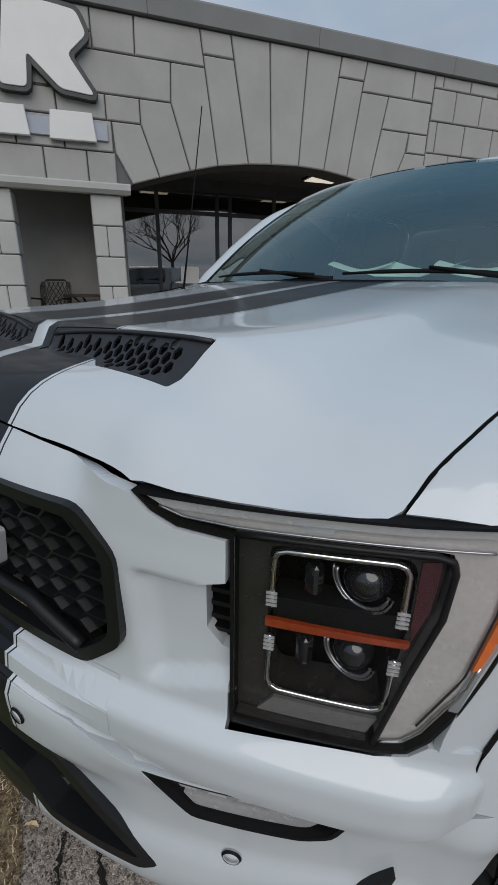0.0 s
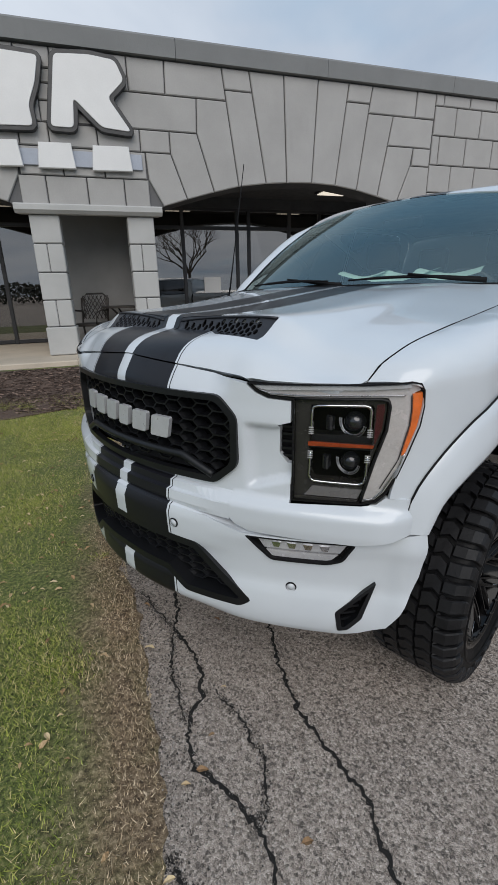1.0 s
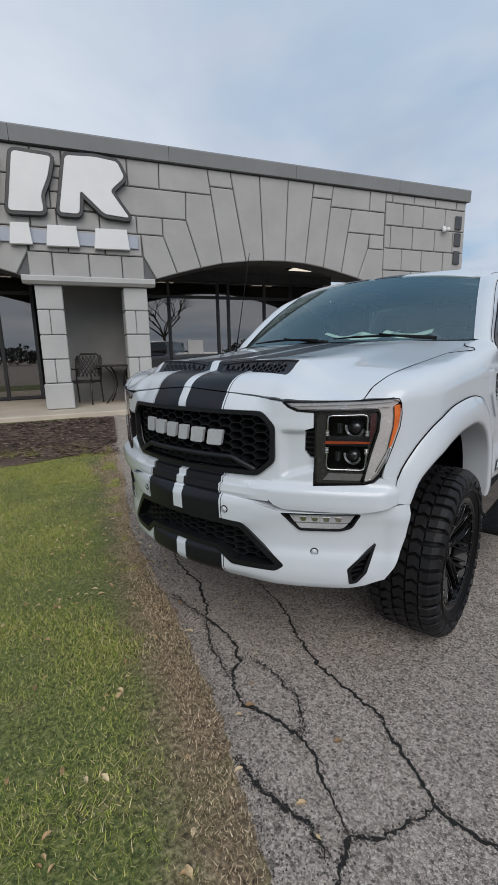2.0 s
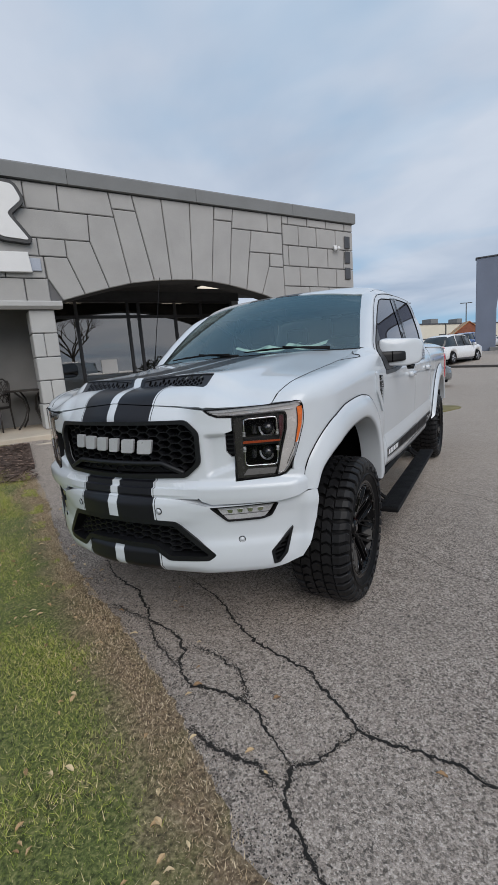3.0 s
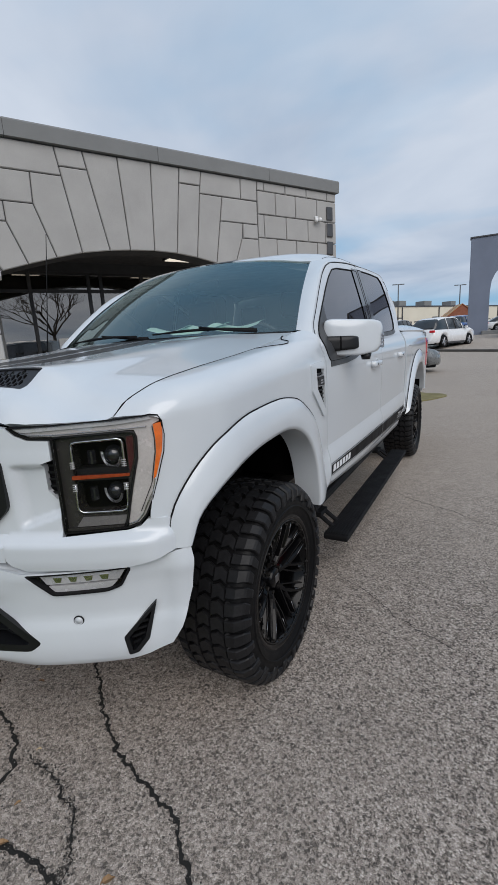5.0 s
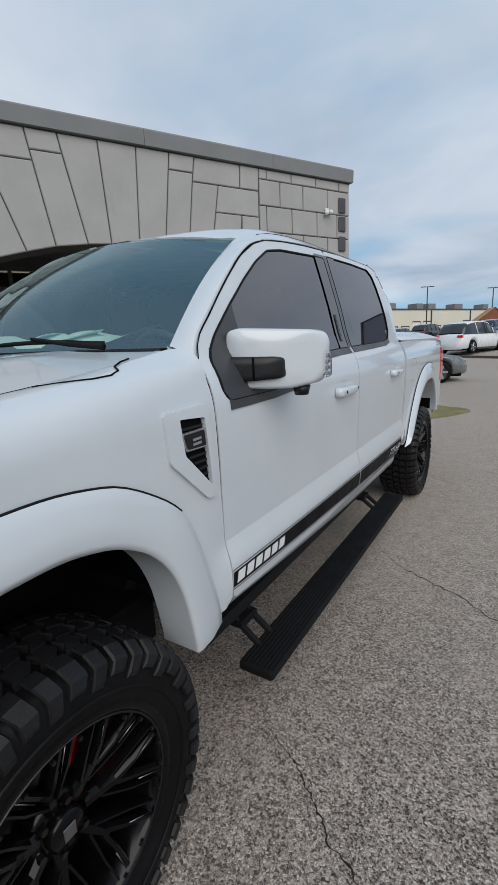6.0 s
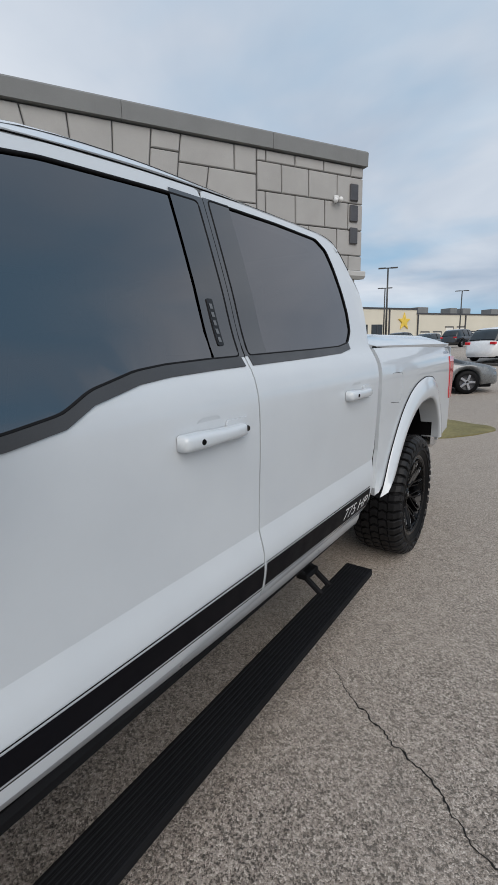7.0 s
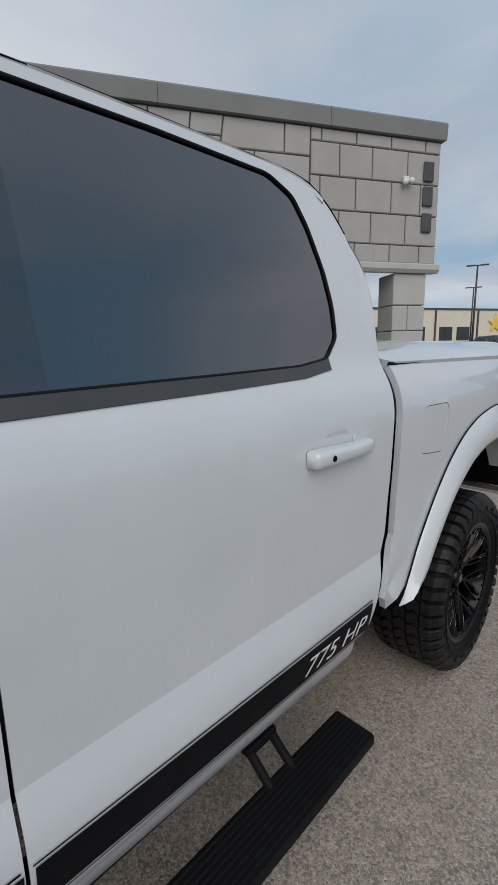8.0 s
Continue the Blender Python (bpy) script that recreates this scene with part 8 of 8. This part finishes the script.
def parked_car(m, paint_m, label, suv, length, height, group="parked cars"):
    """A closed car, nose to +x, its wheels on the ground at z 0."""
    car = thing("parked_car", m, label, "car", group)
    L, H, W = length, height, 0.91
    belt = H * 0.60
    if suv:
        top = pchip([-0.5 * L, -0.485 * L, -0.46 * L, -0.36 * L, -0.15 * L, 0.02 * L, 0.20 * L, 0.30 * L, 0.44 * L, 0.49 * L, 0.5 * L], [0.55, 0.80, H * 0.62, H * 0.93, H, H * 0.985, H * 0.70, H * 0.625, H * 0.52, 0.62, 0.45])
    else:
        top = pchip([-0.5 * L, -0.485 * L, -0.40 * L, -0.22 * L, -0.05 * L, 0.06 * L, 0.22 * L, 0.30 * L, 0.44 * L, 0.49 * L, 0.5 * L], [0.55, 0.78, H * 0.70, H * 0.96, H, H * 0.98, H * 0.70, H * 0.63, H * 0.53, 0.58, 0.42])
    plan_w = pchip([-0.5 * L, -0.45 * L, -0.3 * L, 0.25 * L, 0.42 * L, 0.48 * L, 0.5 * L], [0.62, 0.80, W, W, 0.84, 0.66, 0.5])
    wb = 0.29 * L
    wr = 0.345 if suv else 0.325

    def body_top(x):
        return min(top(x), belt + 0.02)
    rows = []
    n = 64
    xs = [-0.5 * L + L * k / n for k in range(n + 1)]
    v, f = [], []
    for x in xs:
        zt, w = body_top(x), plan_w(x)
        low = 0.26
        for cx in (-wb, wb):
            e = (wr + 0.05) ** 2 - (x - cx) ** 2
            if e > 0:
                low = max(low, wr + math.sqrt(e))
        sec = [(w - 0.10, low - 0.02), (w, min(low + 0.06, zt - 0.12)), (w + 0.01, 0.5 * (zt + low)), (w - 0.02, zt - 0.08), (w - 0.07, zt - 0.01), (0.0, zt + 0.02)]
        v += [(x, -a, b) for a, b in sec] + [(x, a, b) for a, b in reversed(sec[:-1])]
    k_ = 11
    for i in range(n):
        for j in range(k_ - 1):
            f.append((i * k_ + j, i * k_ + k_ + j, i * k_ + k_ + j + 1, i * k_ + j + 1))
    f.append(tuple(range(k_)))
    f.append(tuple(reversed(range(n * k_, n * k_ + k_))))
    mesh("body", v, f, paint_m, car, "", True)
    # cabin: glass below, painted roof above
    xg = [x for x in xs if top(x) > belt + 0.02]
    for name, mat_, z_of in (("glass_house", M_DARKGLASS, lambda zt, t: belt - 0.03 + (zt - 0.06 - belt + 0.03) * t), ("roof", paint_m, None)):
        v, f = [], []
        for x in xg:
            zt, w = top(x), plan_w(x)
            fr = min(1, (zt - belt) / (H - belt))
            wt = w - 0.06 - 0.20 * fr
            if name == "glass_house":
                sec = [(w - 0.045, belt - 0.02), (wt + 0.01, zt - 0.065), (wt - 0.10, zt - 0.012), (0, zt)]
            else:
                sec = [(wt + 0.018, zt - 0.075), (wt + 0.004, zt - 0.03), (wt - 0.10, zt + 0.002), (0, zt + 0.014)] if fr > 0.80 else None
            if sec:
                v += [(x, -a, b) for a, b in sec] + [(x, a, b) for a, b in reversed(sec[:-1])]
        for i in range(len(v) // 7 - 1):
            for j in range(6):
                f.append((i * 7 + j, i * 7 + 7 + j, i * 7 + 8 + j, i * 7 + j + 1))
        if v:
            mesh(name, v, f, mat_, car, "", True)
    for sg in (-1, 1):
        for x in ((-0.02 * L, -0.20 * L, 0.13 * L) if suv else (-0.02 * L,)):
            zt = min(top(x) - 0.06, H)
            w = plan_w(x)
            wt = w - 0.06 - 0.20 * min(1, (top(x) - belt) / (H - belt))
            tube("window_post", [(x, sg * (w - 0.03), belt), (x - 0.03, sg * (wt + 0.02), zt)], 0.025, paint_m if abs(x) > 0.3 else M_TRIM, car, 6)
        for cx in (-wb, wb):
            wl = thing("wheel")
            wl.parent = car
            wl.location = (cx, sg * (W - 0.10), wr)
            wl.rotation_euler = (0, 0, radians(90 if sg > 0 else -90))
            lathe([(-0.10, wr - 0.11), (-0.11, wr - 0.03), (-0.08, wr), (0.08, wr), (0.11, wr - 0.03), (0.105, wr - 0.11)], 28, "tyre", M_RUBBER, wl)
            lathe([(0.02, 0.0), (0.09, 0.05), (0.05, 0.07), (0.04, wr - 0.12), (0.10, wr - 0.10)], 28, "rim", M_TRIM, wl)
            for q in range(5):
                a = 2 * math.pi * q / 5
                bm = bmesh.new()
                add_box(bm, (0.07, 0.03, -0.035), (0.095, wr - 0.105, 0.035), 0.008, Matrix.Rotation(a, 4, "X"))
                part("spoke", bm, M_SATIN, wl)
        box("head_lamp", (0.43 * L, min(sg * 0.50, sg * 0.74), H * 0.42), (0.468 * L, max(sg * 0.50, sg * 0.74), H * 0.485), M_LENS if False else M_SATIN, car, 0.02)
        box("tail_lamp", (-0.485 * L, min(sg * 0.52, sg * 0.80), H * 0.50), (-0.452 * L, max(sg * 0.52, sg * 0.80), H * 0.58), M_REDLENS, car, 0.02)
        box("side_mirror", (0.16 * L, min(sg * 0.90, sg * 1.06), belt - 0.02), (0.19 * L, max(sg * 0.90, sg * 1.06), belt + 0.12), paint_m, car, 0.03)
        box("sill", (-wb + wr + 0.08, min(sg * 0.80, sg * 0.90), 0.20), (wb - wr - 0.08, max(sg * 0.80, sg * 0.90), 0.31), M_TRIM, car, 0.02)
    box("underside", (-0.44 * L, -0.78, 0.18), (0.44 * L, 0.78, 0.30), M_VOID, car, 0.03)
    box("rear_valance", (-0.495 * L, -0.62, 0.28), (-0.46 * L, 0.62, 0.48), M_TRIM, car, 0.02)
    return car


def at_ground(x, y, rz):
    return pose(x, y, ground_z(x, y), 0, 0, rz)


parked_car(at_ground(-0.72, 27.4, 65), M_CARWHITE, "white crossover car parked beyond the kerb", True, 4.75, 1.68)
parked_car(at_ground(-1.96, 14.2, 30), M_CARGREY, "grey sedan with silver wheels parked behind the truck", False, 4.6, 1.42)
parked_car(at_ground(3.75, 33.2, 75), M_CARBLUE, "blue crossover car parked by the portal", True, 4.4, 1.62)
parked_car(at_ground(3.6, 47.0, 10), M_CARWHITE, "white sedan seen through the arch", False, 4.7, 1.45)
for x, y, rz, pm, lb, suv in ((-6.4, 47.5, 70, M_CARBLACK, "black car in the far row of parked cars", True), (-9.4, 48.5, 70, M_CARGREY, "grey car in the far row of parked cars", False), (-3.4, 46.6, 70, M_CARBLACK, "black sedan in the far row of parked cars", False),
                              (-0.6, 46.0, 70, M_CARBLUE, "dark blue car in the far row of parked cars", True), (-12.4, 49.5, 70, M_CARBLACK, "black car in the far row of parked cars", True)):
    parked_car(at_ground(x, y, rz), pm, lb, suv, 4.6, 1.65 if suv else 1.42)

# small wooden playhouse with a striped roof
M_WOODR = varied("red_brown_wood", (0.22, 0.075, 0.04), 0.8, amount=0.3)
for px, py, cols in ((-1.5, 57.0, ((0.45, 0.16, 0.05), (0.10, 0.30, 0.28), (0.55, 0.36, 0.08), (0.40, 0.06, 0.05))), (5.2, 56.0, ((0.50, 0.06, 0.04), (0.60, 0.38, 0.06), (0.10, 0.25, 0.35), (0.55, 0.20, 0.05)))):
    ph = thing("playhouse", at_ground(px, py, 20), "small wooden playhouse with a striped colourful roof", "playhouse", "playhouses")
    for cx in (-1.4, 1.4):
        for cy in (-1.0, 1.0):
            box("post", (cx - 0.08, cy - 0.08, 0), (cx + 0.08, cy + 0.08, 1.9), M_WOODR, ph, 0.01)
    box("deck", (-1.5, -1.1, 0.85), (1.5, 1.1, 1.0), M_WOODR, ph, 0.01)
    v, f = prism([(-1.6, 1.9), (1.6, 1.9), (0, 3.1)], -1.15, 1.15)
    mesh("gable", v, f, M_WOODR, ph)
    for k in range(8):
        mt = varied("roof_stripe", cols[k % 4], 0.7, amount=0.1)
        y0 = -1.25 + 0.3125 * k
        for sg in (-1, 1):
            vv = [(sg * 1.75, y0, 1.85), (sg * 1.75, y0 + 0.31, 1.85), (0, y0 + 0.31, 3.2), (0, y0, 3.2), (sg * 1.75, y0, 1.79), (sg * 1.75, y0 + 0.31, 1.79), (0, y0 + 0.31, 3.13), (0, y0, 3.13)]
            mesh("roof_board", vv, [(0, 1, 2, 3), (7, 6, 5, 4), (0, 4, 5, 1), (1, 5, 6, 2), (2, 6, 7, 3), (3, 7, 4, 0)], mt, ph)


# ---- bare trees behind the camera, seen mirrored in the glass ----
M_BARK = varied("grey_brown_bark", (0.09, 0.075, 0.06), 0.9, amount=0.35, fine=40, bump=0.3)


def bare_tree(m, height, seed):
    rr = random.Random(seed)
    tr = thing("bare_tree", m, "leafless winter tree with fine spreading twigs", "tree", "bare trees")
    bm = bmesh.new()
    add_tube(bm, [(0, 0, -0.1), (0.05, 0.0, height * 0.15), (0.0, 0.08, height * 0.30)], [0.20, 0.16, 0.13], 10)
    part("trunk", bm, M_BARK, tr, "", True)
    bm = bmesh.new()

    def grow(p, d, L, r, depth):
        q = p + d * L
        mid = p.lerp(q, 0.5) + Vector((rr.uniform(-1, 1), rr.uniform(-1, 1), rr.uniform(-0.5, 0.8))) * L * 0.08
        add_tube(bm, [p, mid, q], [r, r * 0.82, r * 0.62], 5 if depth > 2 else 7, False)
        if depth == 0:
            return
        for k in range(3 if depth > 1 else 2):
            nd = (d + Vector((rr.uniform(-1, 1), rr.uniform(-1, 1), rr.uniform(-0.45, 0.7))) * 0.75).normalized()
            grow(p.lerp(q, rr.uniform(0.55, 1.0)), nd, L * rr.uniform(0.62, 0.82), r * 0.55, depth - 1)
    for k in range(6):
        a = k * 1.05 + rr.uniform(-0.3, 0.3)
        grow(Vector((0.0, 0.06, height * 0.28)), Vector((math.cos(a) * 0.8, math.sin(a) * 0.8, rr.uniform(0.5, 1.2))).normalized(), height * 0.24, 0.085, 4)
    part("branches", bm, M_BARK, tr, "", True)
    return tr


tree = bare_tree(MB @ pose(-0.5, -30, 0), 11.0, 3)
copy_thing(tree, MB @ pose(-9.0, -38, 0, 0, 0, 130))
copy_thing(tree, pose(22, 16, 0, 0, 0, 70))
copy_thing(tree, pose(24, 30, 0, 0, 0, 200))

# far woods all round beyond the lot
M_WOODS = Mat("far_woods", (0.05, 0.055, 0.04), 0.95)
_i = M_WOODS.n("ShaderNodeNewGeometry").outputs["Random Per Island"]
M_WOODS.color(M_WOODS.ramp(_i, [(0.0, (0.025, 0.028, 0.02)), (0.6, (0.06, 0.06, 0.042)), (1.0, (0.11, 0.10, 0.075))]))
rr = np.random.RandomState(9)
v, f = [], []
for k in range(26000):
    a = rr.uniform(radians(70), radians(290))       # clockwise from +y, through the side and the back
    R = rr.uniform(80, 105)
    crown = 3.2 + 2.6 * noise.noise((a * 9.0, 0.5, 0)) + 1.3 * noise.noise((a * 31.0, 2.5, 0))
    z = rr.uniform(0, 1) ** 0.7 * max(crown, 0.8) + 0.3
    x, y = R * math.sin(a), R * math.cos(a)
    sz = rr.uniform(0.25, 0.7)
    d1 = Vector(rr.uniform(-1, 1, 3)).normalized() * sz
    d2 = Vector(rr.uniform(-1, 1, 3)).normalized() * sz
    i = len(v)
    p = Vector((x, y, z))
    v += [tuple(p - d1), tuple(p + d2), tuple(p + d1)]
    f.append((i, i + 1, i + 2))
tagged(mesh("far_woods", v, f, M_WOODS.m, None), "low dark line of far trees beyond the lot", "woods", kind="stuff")
